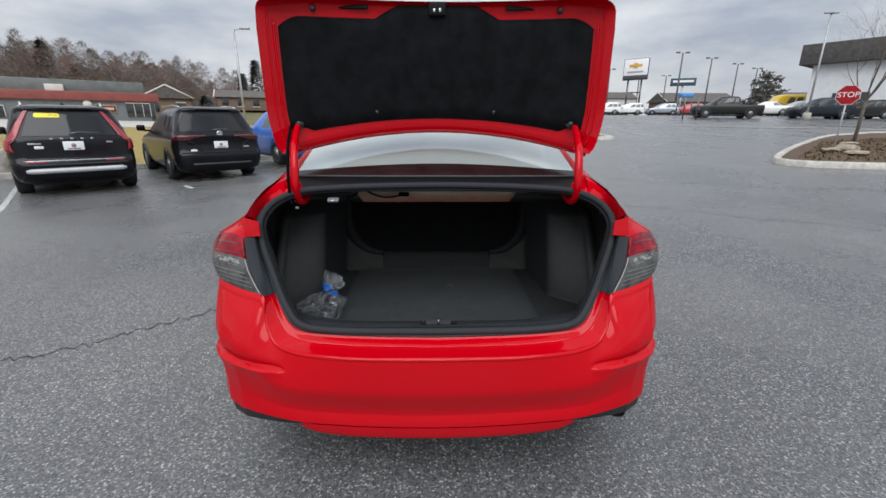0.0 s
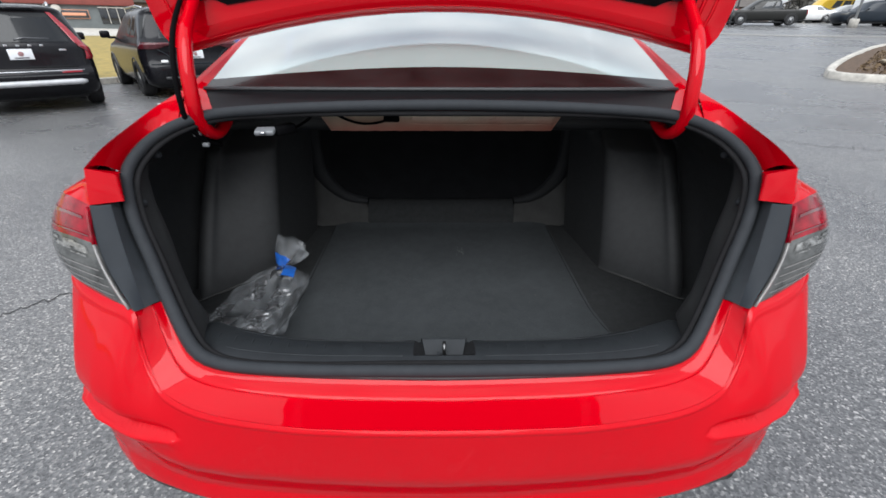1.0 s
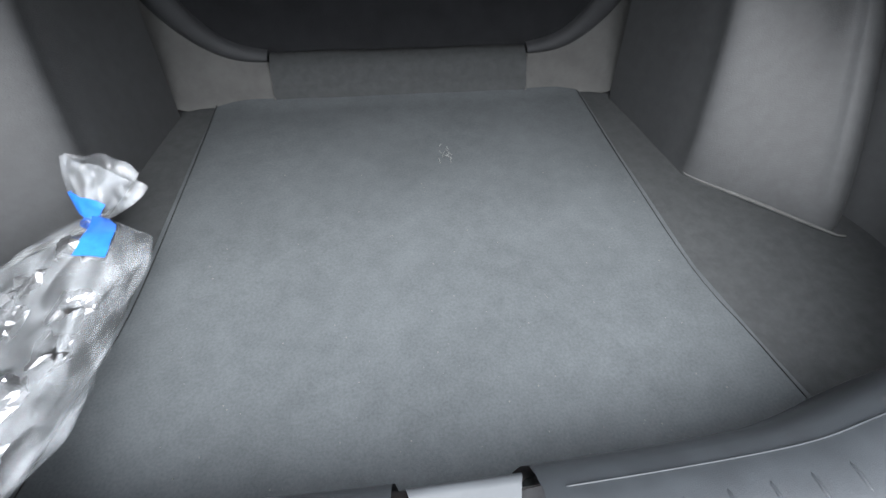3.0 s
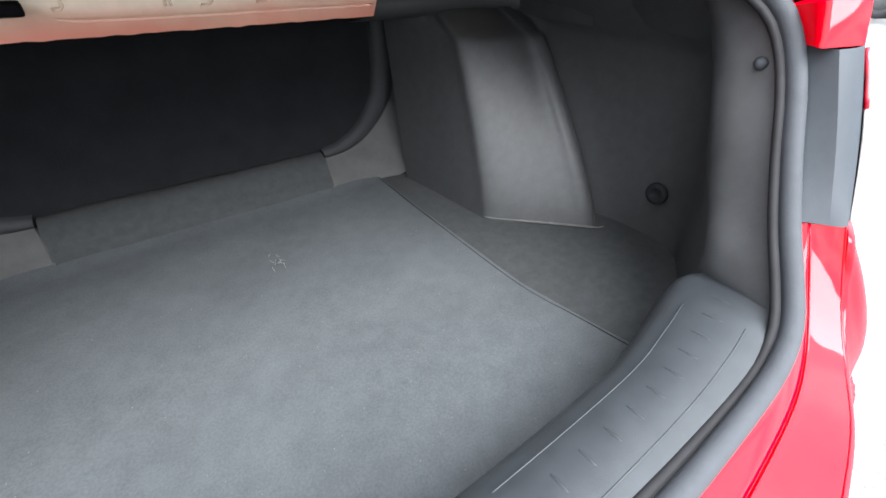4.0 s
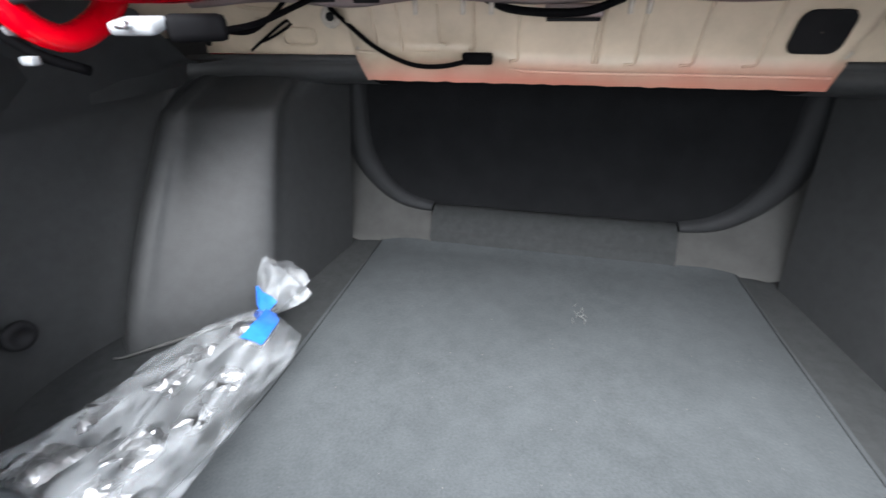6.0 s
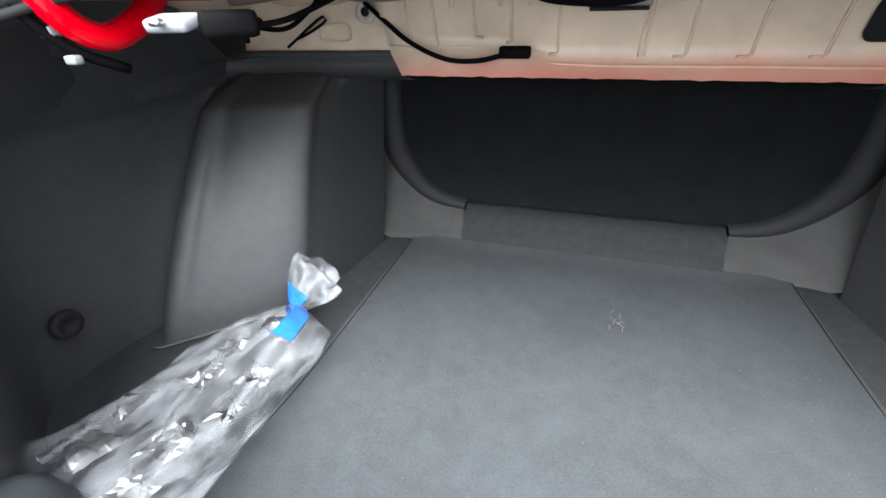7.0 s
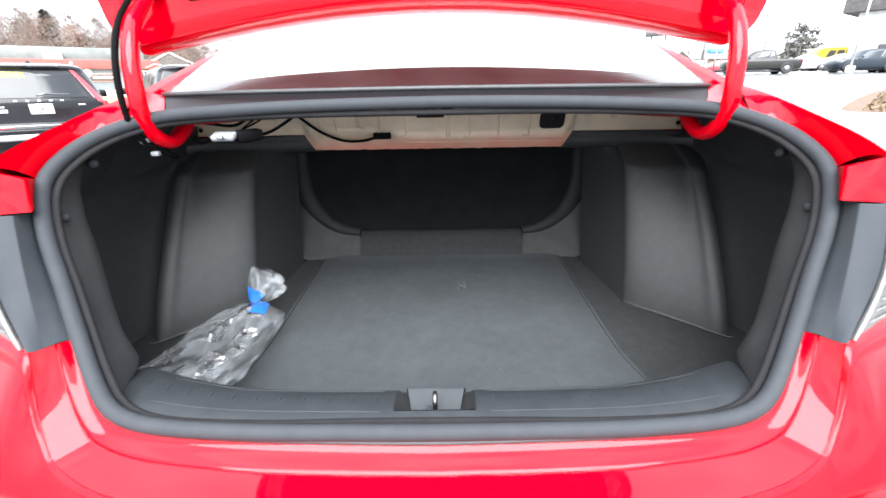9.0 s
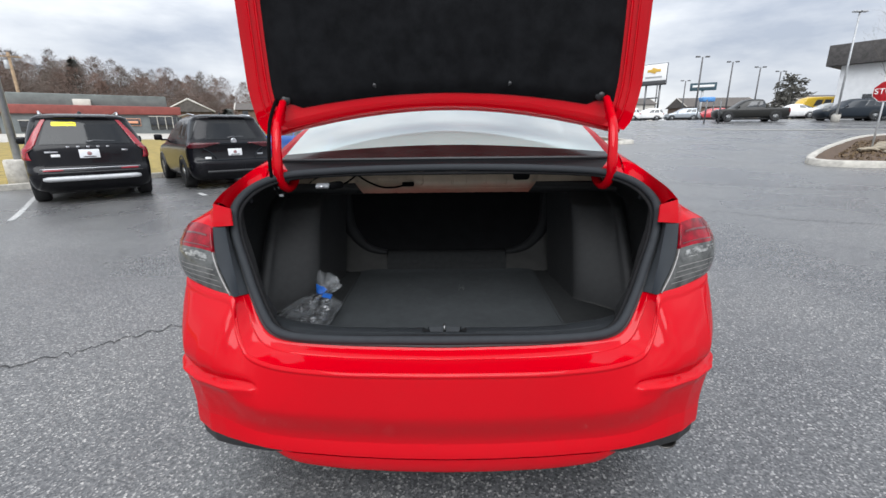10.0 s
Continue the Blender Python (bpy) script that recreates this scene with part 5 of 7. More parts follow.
# ---- the lot ----
bm = bmesh.new()
xs = [-600, -200, -90, -50, -30, -20, -14, -10, -8, -7, -6, -5.5, -5, -4.5, -4, -3.5, -3, -2.5, -2, -1.5, -1, -.5, 0, 2, 6, 14, 30, 60, 120, 250, 700]
ysg = [-500, -120, -40, -15, -6, -2, 0, 2, 5, 9, 14, 20, 26, 34, 45, 60, 90, 150, 300, 900]
sheet([[(x, y, ground_z(x, y)) for x in xs] for y in ysg], bm=bm)
tagged(part("ground", bm, ASPHALT), "wide wet grey asphalt parking lot with pale aggregate", "asphalt", kind="structure")

CRACK = mat("crack_tar", (.028, .028, .029), .7, var=.4, scale=9)
LINEPAINT = mat("worn_line_paint", (.45, .45, .44), .6, color2=(.12, .12, .12), scale=14, band=(.36, .5))
GRASS = mat("winter_grass", (.34, .25, .07), .95, color2=(.19, .15, .05), scale=3.5, bump=.8, bscale=40)
MULCH = mat("bark_mulch", (.12, .075, .045), .95, color2=(.05, .032, .022), scale=9, bump=1, bscale=30)
ROCK = mat("pale_rock", (.27, .23, .17), .85, var=.4, scale=9, bump=.6, bscale=30)
BARK = mat("grey_bark", (.10, .085, .07), .9, var=.35, scale=14, bump=.5, bscale=40)
POLE = mat("galvanised_pole", (.40, .41, .42), .5, metal=.4, var=.15, scale=5)


def strip_on_ground(name, pts, width, material, lift, label, category, jag=0.0, kind="structure", n=60):
    line = curve_pts([(x, y, 0) for x, y in pts], n)
    a, b = [], []
    for i, q in enumerate(line):
        d = (line[min(n - 1, i + 1)] - line[max(0, i - 1)]).normalized()
        s = Vector((-d.y, d.x, 0))
        o = jag * (noise.noise((i * .6, lift * 100, 1)) + .5 * noise.noise((i * 1.9, lift * 100, 4)))
        w = width * (1 + (.6 * noise.noise((i * .8, 7, 2)) if jag else 0)) / 2
        for row, k in ((a, 1), (b, -1)):
            p = q + s * (o + k * w)
            row.append((p.x, p.y, ground_z(p.x, p.y) + lift))
    return tagged(part(name, sheet([a, b]), material), label, category, kind=kind)


strip_on_ground("crack", [(-5.2, .1), (-2.61, 1.0), (-2.1, 1.28), (-1.66, 1.62), (-1.2, 1.9)], .012, CRACK, .004, "thin dark crack in the asphalt", "crack", .07, n=200)
strip_on_ground("crack", [(2.6, 5.1), (3.18, 4.81), (3.8, 4.55), (4.4, 4.1), (5.0, 3.95), (5.46, 3.61), (7.0, 3.2)], .010, CRACK, .004, "thin dark crack in the asphalt", "crack", .13, n=220)
strip_on_ground("crack", [(3.6, 7.4), (4.4, 6.9), (5.4, 6.75), (6.3, 6.3), (7.5, 6.2), (9.5, 5.9)], .012, CRACK, .004, "thin dark crack in the asphalt", "crack", .2, n=220)
strip_on_ground("parking_line", [(-6.9, 5.35), (-7.39, 5.98), (-8.7, 7.57), (-10.2, 9.4)], .09, LINEPAINT, .004, "worn white parking line on the asphalt", "line")
strip_on_ground("parking_line", [(-5.2, 7.85), (-5.4, 8.06), (-5.62, 8.3)], .10, LINEPAINT, .004, "worn white parking line on the asphalt", "line")

# kerb and grass verge along the heads of the bays
KERB_A, KERB_B = Vector((-15.8, 1.6, 0)), Vector((-2.0, 22.4, 0))
kd = (KERB_B - KERB_A).normalized()
kn = Vector((-kd.y, kd.x, 0))


def kerb_piece(a, b):
    prof = ((0, 0), (.01, .13), (.03, .15), (.15, .15), (.16, .10))
    rows = []
    for o, z in prof:
        rows.append([(p.x + kn.x * o, p.y + kn.y * o, ground_z(p.x, p.y) + z) for p in (a, a.lerp(b, .5), b)])
    return sheet(rows)


verge = thing("kerb", "pale concrete kerb along the grass verge", "kerb", kind="structure")
L = (KERB_B - KERB_A).length
for k in range(-5, 12):
    a, b = KERB_A + kd * (L * k / 10 + .006), KERB_A + kd * (L * (k + 1) / 10 - .006)
    part("kerb_stone", kerb_piece(a, b), CONCRETE, verge, smooth=False)
rows = []
for o, dz in ((.14, .12), (1, .16), (3, .26), (6, .45), (10, .72), (14, .92), (17, 1.0), (17.5, .6)):
    rows.append([(p.x + kn.x * o, p.y + kn.y * o, dz + .03 * noise.noise((o, k * .7, 0))) for k, p in [(k, KERB_A + kd * (L * k / 40)) for k in range(-24, 49)]])
tagged(part("verge", sheet(rows), GRASS), "bank of yellowed winter grass rising behind the kerb", "grass", kind="structure")
rows = []
for o, dz in ((16.9, .4), (16.95, 1.0), (20.5, 1.22), (24.5, 1.45), (40, 1.5), (40.1, .3)):
    rows.append([(p.x + kn.x * o, p.y + kn.y * o, dz) for p in [KERB_A + kd * (L * k / 8) for k in range(-8, 10)]])
tagged(part("pavement", sheet(rows), CONCRETE), "pale concrete pavement in front of the diner", "pavement", kind="structure")


# planted island with a rounded kerb
def island(name, outline, label):
    n = 120
    line = curve_pts([(x, y, 0) for x, y in outline], n, closed=True)
    c = sum(line, Vector()) / n
    isl = thing(name, label, "island", kind="structure")
    rows = []
    for o, z in ((0, -.02), (.015, .13), (.04, .15), (.16, .15), (.18, .08)):
        r = []
        for i, q in enumerate(line):
            d = (line[(i + 1) % n] - line[i - 1]).normalized()
            s = Vector((-d.y, d.x, 0))
            if s.dot(c - q) < 0:
                s = -s
            p = q + s * o
            r.append((p.x, p.y, ground_z(p.x, p.y) + z))
        rows.append(r)
    part("kerb", sheet(rows, closed=True), CONCRETE, isl, "pale concrete kerb")
    rows = [[(lambda p: (p.x, p.y, ground_z(p.x, p.y) + .08 + .22 * (1 - f ** 2) + .03 * noise.noise((p.x * 1.7, p.y * 1.7, 0))))(c + (q - c) * f) for q in line] for f in (.985, .85, .6, .3, .02)]
    part("mulch_bed", sheet(rows, closed=True), MULCH, isl, "brown mulch bed")
    return c


island("planted_island", [(8.85, 9.6), (9.1, 9.05), (10.0, 8.75), (12.5, 8.3), (18, 7.6), (26, 8.0), (28, 14), (24.5, 20.6), (20, 19.4), (17.3, 17.7), (13.0, 13.9), (9.9, 10.9)], "planted island with mulch inside a pale concrete kerb")
island("kerb_island", [(7.5, 17.0), (7.75, 17.7), (7.2, 20.0), (4.5, 22), (1.5, 21), (2.5, 18), (5.5, 16.7)], "small kerbed island beside the driving lane")
rows = random.Random(4)
for i in range(5):
    bm = bmesh.new()
    bmesh.ops.create_icosphere(bm, subdivisions=3, radius=1.0)
    r = rows.uniform(.14, .34)
    cx, cy = rows.uniform(10.5, 19), rows.uniform(9.2, 13.2)
    if cy > cx * .98 - .2:
        cy = cx * .85 - .6
    for v in bm.verts:
        d = 1 + .35 * noise.noise(v.co * 1.6 + Vector((i * 9, 0, 0)))
        v.co = Vector((v.co.x * r * 1.7 * d, v.co.y * r * d, v.co.z * r * .38 * d))
    rk = part("rock", bm, ROCK)
    rk.matrix_world = pose(cx, cy, ground_z(cx, cy) + .24, 0, 0, rows.uniform(0, 180))
    tagged(rk, "pale rounded rock lying in the mulch bed", "rock", "rocks in the bed")
LEAF = mat("dead_leaves", (.17, .115, .06), .9, color2=(.075, .050, .030), scale=5)
bm = bmesh.new()
for i in range(8000):
    cx, cy = rows.uniform(9.5, 22), rows.uniform(8.6, 15)
    if cy > cx * .98 + .35 or cy < 9.3 - .11 * (cx - 9):
        continue
    edge_ = min(1, max(0, min(cx * .98 + .6 - cy, cy - 9.1 + .1 * (cx - 9)) / 2.5))
    z = ground_z(cx, cy) + .14 + .10 * edge_
    a, s = rows.uniform(0, 6.3), rows.uniform(.02, .05)
    vsq = [bm.verts.new((cx + s * math.cos(a + k) * (1 if k in (0, 3.1) else .5), cy + s * math.sin(a + k) * (1 if k in (0, 3.1) else .5), z + rows.uniform(-.04, .05))) for k in (0, 1.5, 3.1, 4.7)]
    bm.faces.new(vsq)
tagged(part("fallen_leaves", bm, LEAF, smooth=False), "fallen brown leaves and tufts in the island bed", "leaves", kind="stuff")


# ---- trees ----
def branch(bm, p, d, length, r, depth, rnd, spread=.55):
    n = 4
    pts, rs = [p], [r]
    for k in range(n):
        d = (d + Vector((rnd.gauss(0, .09), rnd.gauss(0, .09), rnd.gauss(.03, .05)))).normalized()
        p = p + d * length / n
        pts.append(p)
        rs.append(r * (1 - .55 * (k + 1) / n))
    tube(pts, rs, 6 if depth > 1 else 4, bm=bm, cap=False)
    if depth:
        for k in range(rnd.choice((3, 4, 4))):
            q = pts[rnd.choice((1, 2, 3, 4, 4))]
            a = rnd.uniform(0, math.tau)
            side = d.orthogonal().normalized()
            side = Matrix.Rotation(a, 3, d) @ side
            branch(bm, q, (d + side * rnd.uniform(spread * .6, spread * 1.4) + Vector((0, 0, .15))).normalized(), length * rnd.uniform(.55, .75), r * .42, depth - 1, rnd, spread)


def bare_tree(x, y, height, seed, label, depth=4, r=.06):
    rnd = random.Random(seed)
    t = thing("bare_tree", label, "tree", pose(x, y, ground_z(x, y) + .1))
    part("trunk", tube([(0, 0, -.2), (.02, 0, height * .15), (.04, .02, height * .32)], [r * 1.1, r, r * .85], 10), BARK, t)
    bm = bmesh.new()
    for k in range(5):
        a = k * 1.3 + rnd.uniform(-.3, .3)
        branch(bm, Vector((.03, .01, height * rnd.uniform(.22, .31))), Vector((math.cos(a) * .5, math.sin(a) * .5, 1)).normalized(), height * rnd.uniform(.26, .36), r * .5, depth - 1, rnd)
    part("crown", bm, BARK, t, "bare winter branches")
    return t


bare_tree(14.86, 13.68, 5.4, 3, "slim bare young tree standing in the planted island", 5, .052)

TWIG = mat("winter_twigs", (.170, .135, .112), .95, color2=(.085, .070, .060), scale=.12)
TWIG2 = mat("russet_twigs", (.190, .125, .098), .95, color2=(.095, .070, .058), scale=.12)
CONIFER = mat("conifer_needles", (.13, .135, .12), .9, color2=(.075, .082, .075), scale=1.5)
PINE = mat("pine_needles", (.13, .125, .11), .9, color2=(.075, .072, .062), scale=1.0)


def twig_cloud(bm, c, w, h, n, rnd, upright=.7):
    """A far bare crown: many thin twigs that rise and spread from a short trunk."""
    tube([c, c + Vector((0, 0, h * .4))], [.25, .12], 5, bm=bm, cap=False)
    for _ in range(n):
        a, rr = rnd.uniform(0, math.tau), math.sqrt(rnd.random())
        zz = rnd.uniform(.12, 1) ** 1.25
        wid = math.sin(math.pi * min(1, zz * .85 + .12)) * w
        p = c + Vector((math.cos(a) * rr * wid, math.sin(a) * rr * wid, zz * h))
        d = Vector((math.cos(a) * rr, math.sin(a) * rr, upright + rnd.uniform(-.9, .6))) + Vector((rnd.gauss(0, .5), rnd.gauss(0, .5), 0))
        d.normalize()
        ln = rnd.uniform(.3, 1.0) * h / 11
        s = d.orthogonal().normalized() * rnd.uniform(.02, .05)
        vs_ = [bm.verts.new(q) for q in (p - s, p + s, p + d * ln)]
        bm.faces.new(vs_)


rnd = random.Random(11)
HILL = lambda x: table(x, [(-260, 9), (-150, 8), (-105, 7.5), (-75, 5), (-52, 2.5), (-30, 1), (-10, .5)])  # noqa: E731
rows = []
for y, f in ((70, 0), (90, .35), (110, .8), (140, 1.2), (240, 1.6)):
    rows.append([(x, y, -.05 + HILL(x) * f) for x in range(-320, 5, 12)])
tagged(part("hillside", sheet(rows), mat("leaf_litter", (.16, .11, .07), .95, color2=(.07, .055, .035), scale=.2)), "brown wooded hillside behind the buildings", "hill", kind="structure")
for m_ in (TWIG, TWIG2):
    bm = bmesh.new()
    for i in range(185):
        x = rnd.uniform(-190, -48)
        y = rnd.uniform(88, 135)
        hh = table(x, [(-190, 20), (-110, 15.5), (-100, 14.5), (-80, 12.5), (-60, 11), (-48, 7)]) * rnd.choice((rnd.uniform(.45, .75), rnd.uniform(.7, .95), rnd.uniform(.9, 1.18)))
        twig_cloud(bm, Vector((x, y, HILL(x) * table(y, [(70, 0), (90, .35), (110, .8), (140, 1.2)]) - .3)), rnd.uniform(2.8, 5.8), hh, 1500, rnd)
    tagged(part("woods", bm, m_, smooth=False), "far bare winter woods on the hillside", "woods", kind="stuff")
bm = bmesh.new()
for x, y, h, w in ((-88, 104, 18.6, 5.6), (-83, 106, 14, 4.6), (-47, 92, 6.4, 2.4), (-41.2, 105, 14.8, 3.4), (-38.4, 109, 13.6, 3.0), (-46.6, 110, 12.4, 2.1)):
    tube([(x, y, 0), (x, y, h)], [.25, .05], 5, bm=bm, cap=False)
    for _ in range(1500):
        t = rnd.random() ** .8
        a, r = rnd.uniform(0, math.tau), (1 - t) * w * rnd.uniform(.3, 1) + .15
        p = Vector((x + r * math.cos(a), y + r * math.sin(a), h * (.12 + .88 * t)))
        d = Vector((math.cos(a), math.sin(a), -.25)) * rnd.uniform(.5, 1.2)
        s = Vector((-math.sin(a), math.cos(a), .3)) * .24
        bm.faces.new([bm.verts.new(q) for q in (p - s, p + s, p + d)])
tagged(part("conifers", bm, CONIFER, smooth=False), "dark green conifers among the bare trees", "conifers", kind="stuff")
bm = bmesh.new()
for x, y, z0, h, w in ((61.5, 80, 2.2, 7.4, 3.1), (64, 83, 2.2, 6.0, 2.6)):
    tube([(x, y, z0), (x, y, z0 + h)], [.35, .08], 6, bm=bm, cap=False)
    for k in range(13):
        zz, a = z0 + h * (.25 + .75 * k / 13), k * 2.4
        tip = Vector((x + math.cos(a) * w * (1.1 - .7 * k / 13), y + math.sin(a) * w * (1.1 - .7 * k / 13), zz + .5))
        tube([(x, y, zz), tip], [.10, .03], 4, bm=bm, cap=False)
        for _ in range(34):
            q = Vector((x, y, zz)).lerp(tip, rnd.uniform(.35, 1.05)) + Vector((rnd.gauss(0, .4), rnd.gauss(0, .4), rnd.gauss(.1, .25)))
            d = Vector((rnd.gauss(0, .3), rnd.gauss(0, .3), rnd.gauss(.1, .2)))
            bm.faces.new([bm.verts.new(v) for v in (q - d, q + d, q + Vector((rnd.gauss(0, .25), rnd.gauss(0, .25), .3)))])
tagged(part("pine_trees", bm, PINE, smooth=False), "dark irregular pine trees beyond the car lots", "pines", kind="stuff")


# ---- poles and signs ----
FARPOLE = mat("dark_pole", (.10, .10, .105), .6, var=.2, scale=4)


def lot_lamp(x, y, height, heads, label, base_h=.75, yaw=0.0, fat=1):
    t = thing("lot_lamp", label, "street lamp", pose(x, y, ground_z(x, y), 0, 0, yaw), "lamps over the lots")
    part("base", lathe([(.30, -.1), (.30, base_h - .04), (.27, base_h), (.0, base_h)], 20, "z"), CONCRETE, t, "round concrete base")
    part("pole", tube([(0, 0, base_h), (0, 0, height)], [.085 * fat, .06 * fat], 10), POLE if fat == 1 else FARPOLE, t)
    for k in heads:
        part("arm", tube([(0, 0, height - .08), (k * .45, 0, height + .02)], .03, 6), POLE, t)
        part("lamp_head", box((k * .75, 0, height + .04), (.62, .30, .12 * fat), .04, segs=2), POLE if fat == 1 else FARPOLE, t)
    return t


lot_lamp(-13.3, 30.0, 7.25, (1,), "tall grey lamp pole with one head behind the parked cars")
lot_lamp(-10.95, 9.7, 8.0, (1,), "tall grey lamp pole on a concrete base in the verge", .72, 35)
lot_lamp(32.0, 35.7, 8.2, (-.3, .3), "tall grey lamp pole on a concrete base at the lot edge", .6)
for x, y, h in ((39.4, 70, 9.6), (50.4, 80, 10.2), (58.8, 85, 9.9), (34.0, 85, 8.8), (66.4, 90, 9.7), (44.5, 95, 9.0), (53, 100, 9.2)):
    lot_lamp(x, y, h, (-1, 1), "far dark lamp pole with twin heads over the car lots", .4, fat=1.8)

up = thing("utility_pole", "leaning wooden utility pole behind the diner", "pole", pose(-41.7, 41.6, 0))
part("shaft", tube([(0, 0, 0), (-.1, .1, 9.0)], [.17, .12], 8), mat("weathered_wood", (.30, .21, .13), .9, var=.25, scale=5), up)
part("transformer", lathe([(.22, -.4), (.24, -.35), (.24, .35), (.20, .4)], 12, "z"), POLE, up).matrix_basis = pose(-.35, 0, 7.9)
part("crossarm", box((0, 0, 8.6), (1.8, .1, .12), .02, pose(0, 0, 0, 0, 0, 40)), bpy.data.materials["weathered_wood"], up)
STOPRED = mat("sign_red", (.55, .01, .02), .4, var=.08, scale=6)
SIGNWHITE = mat("sign_white", (.8, .8, .8), .4, var=.04, scale=4)


def text_part(words, size, m, material, parent, label):
    cu = bpy.data.curves.new("words", "FONT")
    cu.body, cu.size, cu.align_x, cu.align_y, cu.extrude = words, size, "CENTER", "CENTER", .003
    tmp = bpy.data.objects.new("words", cu)
    me = bpy.data.meshes.new_from_object(tmp)
    bpy.data.objects.remove(tmp)
    me.materials.append(material)
    ob = new("words", me)
    ob.parent = parent
    ob.matrix_basis = m
    ob["label"] = label
    return ob


sx0, sy0, sz0 = 11.57, 10.9, 2.157
st = thing("stop_sign", "red octagonal stop sign with white letters on a thin post", "road sign", pose(sx0, sy0, ground_z(sx0, sy0), 0, 0, -38))
hz = sz0 - ground_z(sx0, sy0)
part("post", tube([(0, .03, 0), (0, .03, hz + .25)], .022, 8), POLE, st)
for nm, r, off, m_ in (("face_border", .28, 0, SIGNWHITE), ("face", .263, -.006, STOPRED)):
    bm = bmesh.new()
    o = [bm.verts.new((r * math.cos(math.tau * (k + .5) / 8), off, hz + r * math.sin(math.tau * (k + .5) / 8))) for k in range(8)]
    f = bm.faces.new(o)
    bmesh.ops.solidify(bm, geom=[f], thickness=.004)
    part(nm, bm, m_, st, smooth=False)
text_part("STOP", .195, Matrix.Translation((0, -.016, hz)) @ pose(0, 0, 0, 90), SIGNWHITE, st, "white capital letters")

sg = thing("dealer_sign", "tall white sign board with a gold cross emblem on two posts", "sign", pose(34.5, 75, ground_z(34, 75) - .8, 0, 0, -42))
part("board", box((0, 0, 8.5), (3.9, .4, 3.2), .08), SIGNWHITE, sg)
part("frame", box((0, .05, 8.5), (4.1, .3, 3.4), .06), LENSBAR, sg)
part("emblem", box((0, -.22, 9.1), (2.1, .06, .42), .05), mat("gold_emblem", (.62, .38, .06), .4, var=.1, scale=3), sg)
part("emblem", box((0, -.24, 9.1), (.75, .06, .8), .05, pose(0, 0, 0, 0, 18)), bpy.data.materials["gold_emblem"], sg)
part("lettering_bar", box((0, -.22, 8.1), (2.6, .05, .28), .02), POLE, sg)
part("lower_panel", box((0, -.22, 7.22), (3.95, .08, .68), .03), LENSBAR, sg)
for x in (-1.1, 1.1):
    part("post", tube([(x, .1, .6), (x, .1, 6.9)], .16, 8), LENSBAR, sg)
part("crossbar", box((0, .1, 4.8), (2.2, .12, .2), .03), LENSBAR, sg)
sg = thing("blue_sign", "wide dark blue sign board with a pale lettering bar", "sign", pose(48.6, 85, ground_z(48, 85), 0, 0, -25))
BLUESIGN = mat("blue_board", (.03, .065, .085), .5, var=.1, scale=3)
part("board", box((0, 0, 6.6), (4.4, .4, 1.4), .06), BLUESIGN, sg)
part("lettering_bar", box((0, -.22, 6.7), (3.6, .05, .4), .03), SIGNWHITE, sg)
part("post", tube([(0, .1, 0), (0, .1, 6)], .2, 8), POLE, sg)

# ---- buildings ----
SIDING = mat("grey_siding", (.14, .155, .155), .8, var=.12, scale=2, bump=.2, bscale=20)
REDFASCIA = mat("red_brown_fascia", (.22, .055, .045), .7, var=.15, scale=2)
METALROOF = mat("weathered_roof", (.13, .145, .14), .7, var=.2, scale=1.5)
DARKWIN = mat("dark_window", (.02, .022, .025), .12, coat=.6, var=.2, scale=2)
ORANGE = mat("sign_lettering", (.72, .33, .20), .5)
CREAM = mat("cream_render", (.55, .52, .47), .8, var=.1, scale=2)

dirx = Vector((-.79, -.61, 0)).normalized()
ang = math.degrees(math.atan2(dirx.y, dirx.x)) + 180
b = thing("diner_building", "low grey roadside building with a red-brown fascia band", "building", pose(-22.9, 32.85, -.05, 0, 0, ang))
part("wall", box((-3.6, 5, 1.45), (10.2, 10, 2.9), .03), SIDING, b)
part("fascia", box((-3.7, 5.0, 3.12), (11.0, 10.4, .60), .04), REDFASCIA, b, "red-brown fascia band")
part("upper_roof", box((-3.6, 5.3, 3.8), (9.2, 9.6, .84), .05), METALROOF, b, "weathered grey upper roof")
part("roof_unit", box((-4.2, .35, 3.62), (1.0, .8, .46), .04), CREAM, b, "pale roof unit")
sb = part("sign_board", box((-1.8, -.06, 2.27), (1.62, .10, .46), .02), LENSBAR, b, "black sign board")
part("lettering_bar", box((-1.75, -.12, 2.27), (1.25, .02, .17), .01), ORANGE, sb)
part("sign_rim", box((-1.8, -.03, 2.27), (1.70, .06, .54), .02), ORANGE, sb)
em = part("emblem", lathe([(.0, -.05), (.26, -.05), (.26, .05), (.0, .05)], 18, "y"), CREAM, b)
em.matrix_basis = pose(-2.6, -.1, 2.56)
for x, w, z, h in ((-.12, .46, 2.2, .95), (.42, .46, 2.2, .95), (.92, .40, 2.2, .95), (-7.35, .75, 2.0, .70), (-5.9, .7, 2.0, .7)):
    win = part("window", box((x, -.02, z), (w, .10, h), .02), DARKWIN, b)
    part("frame", box((x, -.05, z + h / 2 + .03), (w + .08, .12, .06), .01), CREAM, win)
    part("frame", box((x + w / 2 + .02, -.05, z), (.04, .12, h), .01), CREAM, win)
part("door", box((1.28, -.03, 1.85), (.26, .10, 1.6), .02), DARKWIN, b)

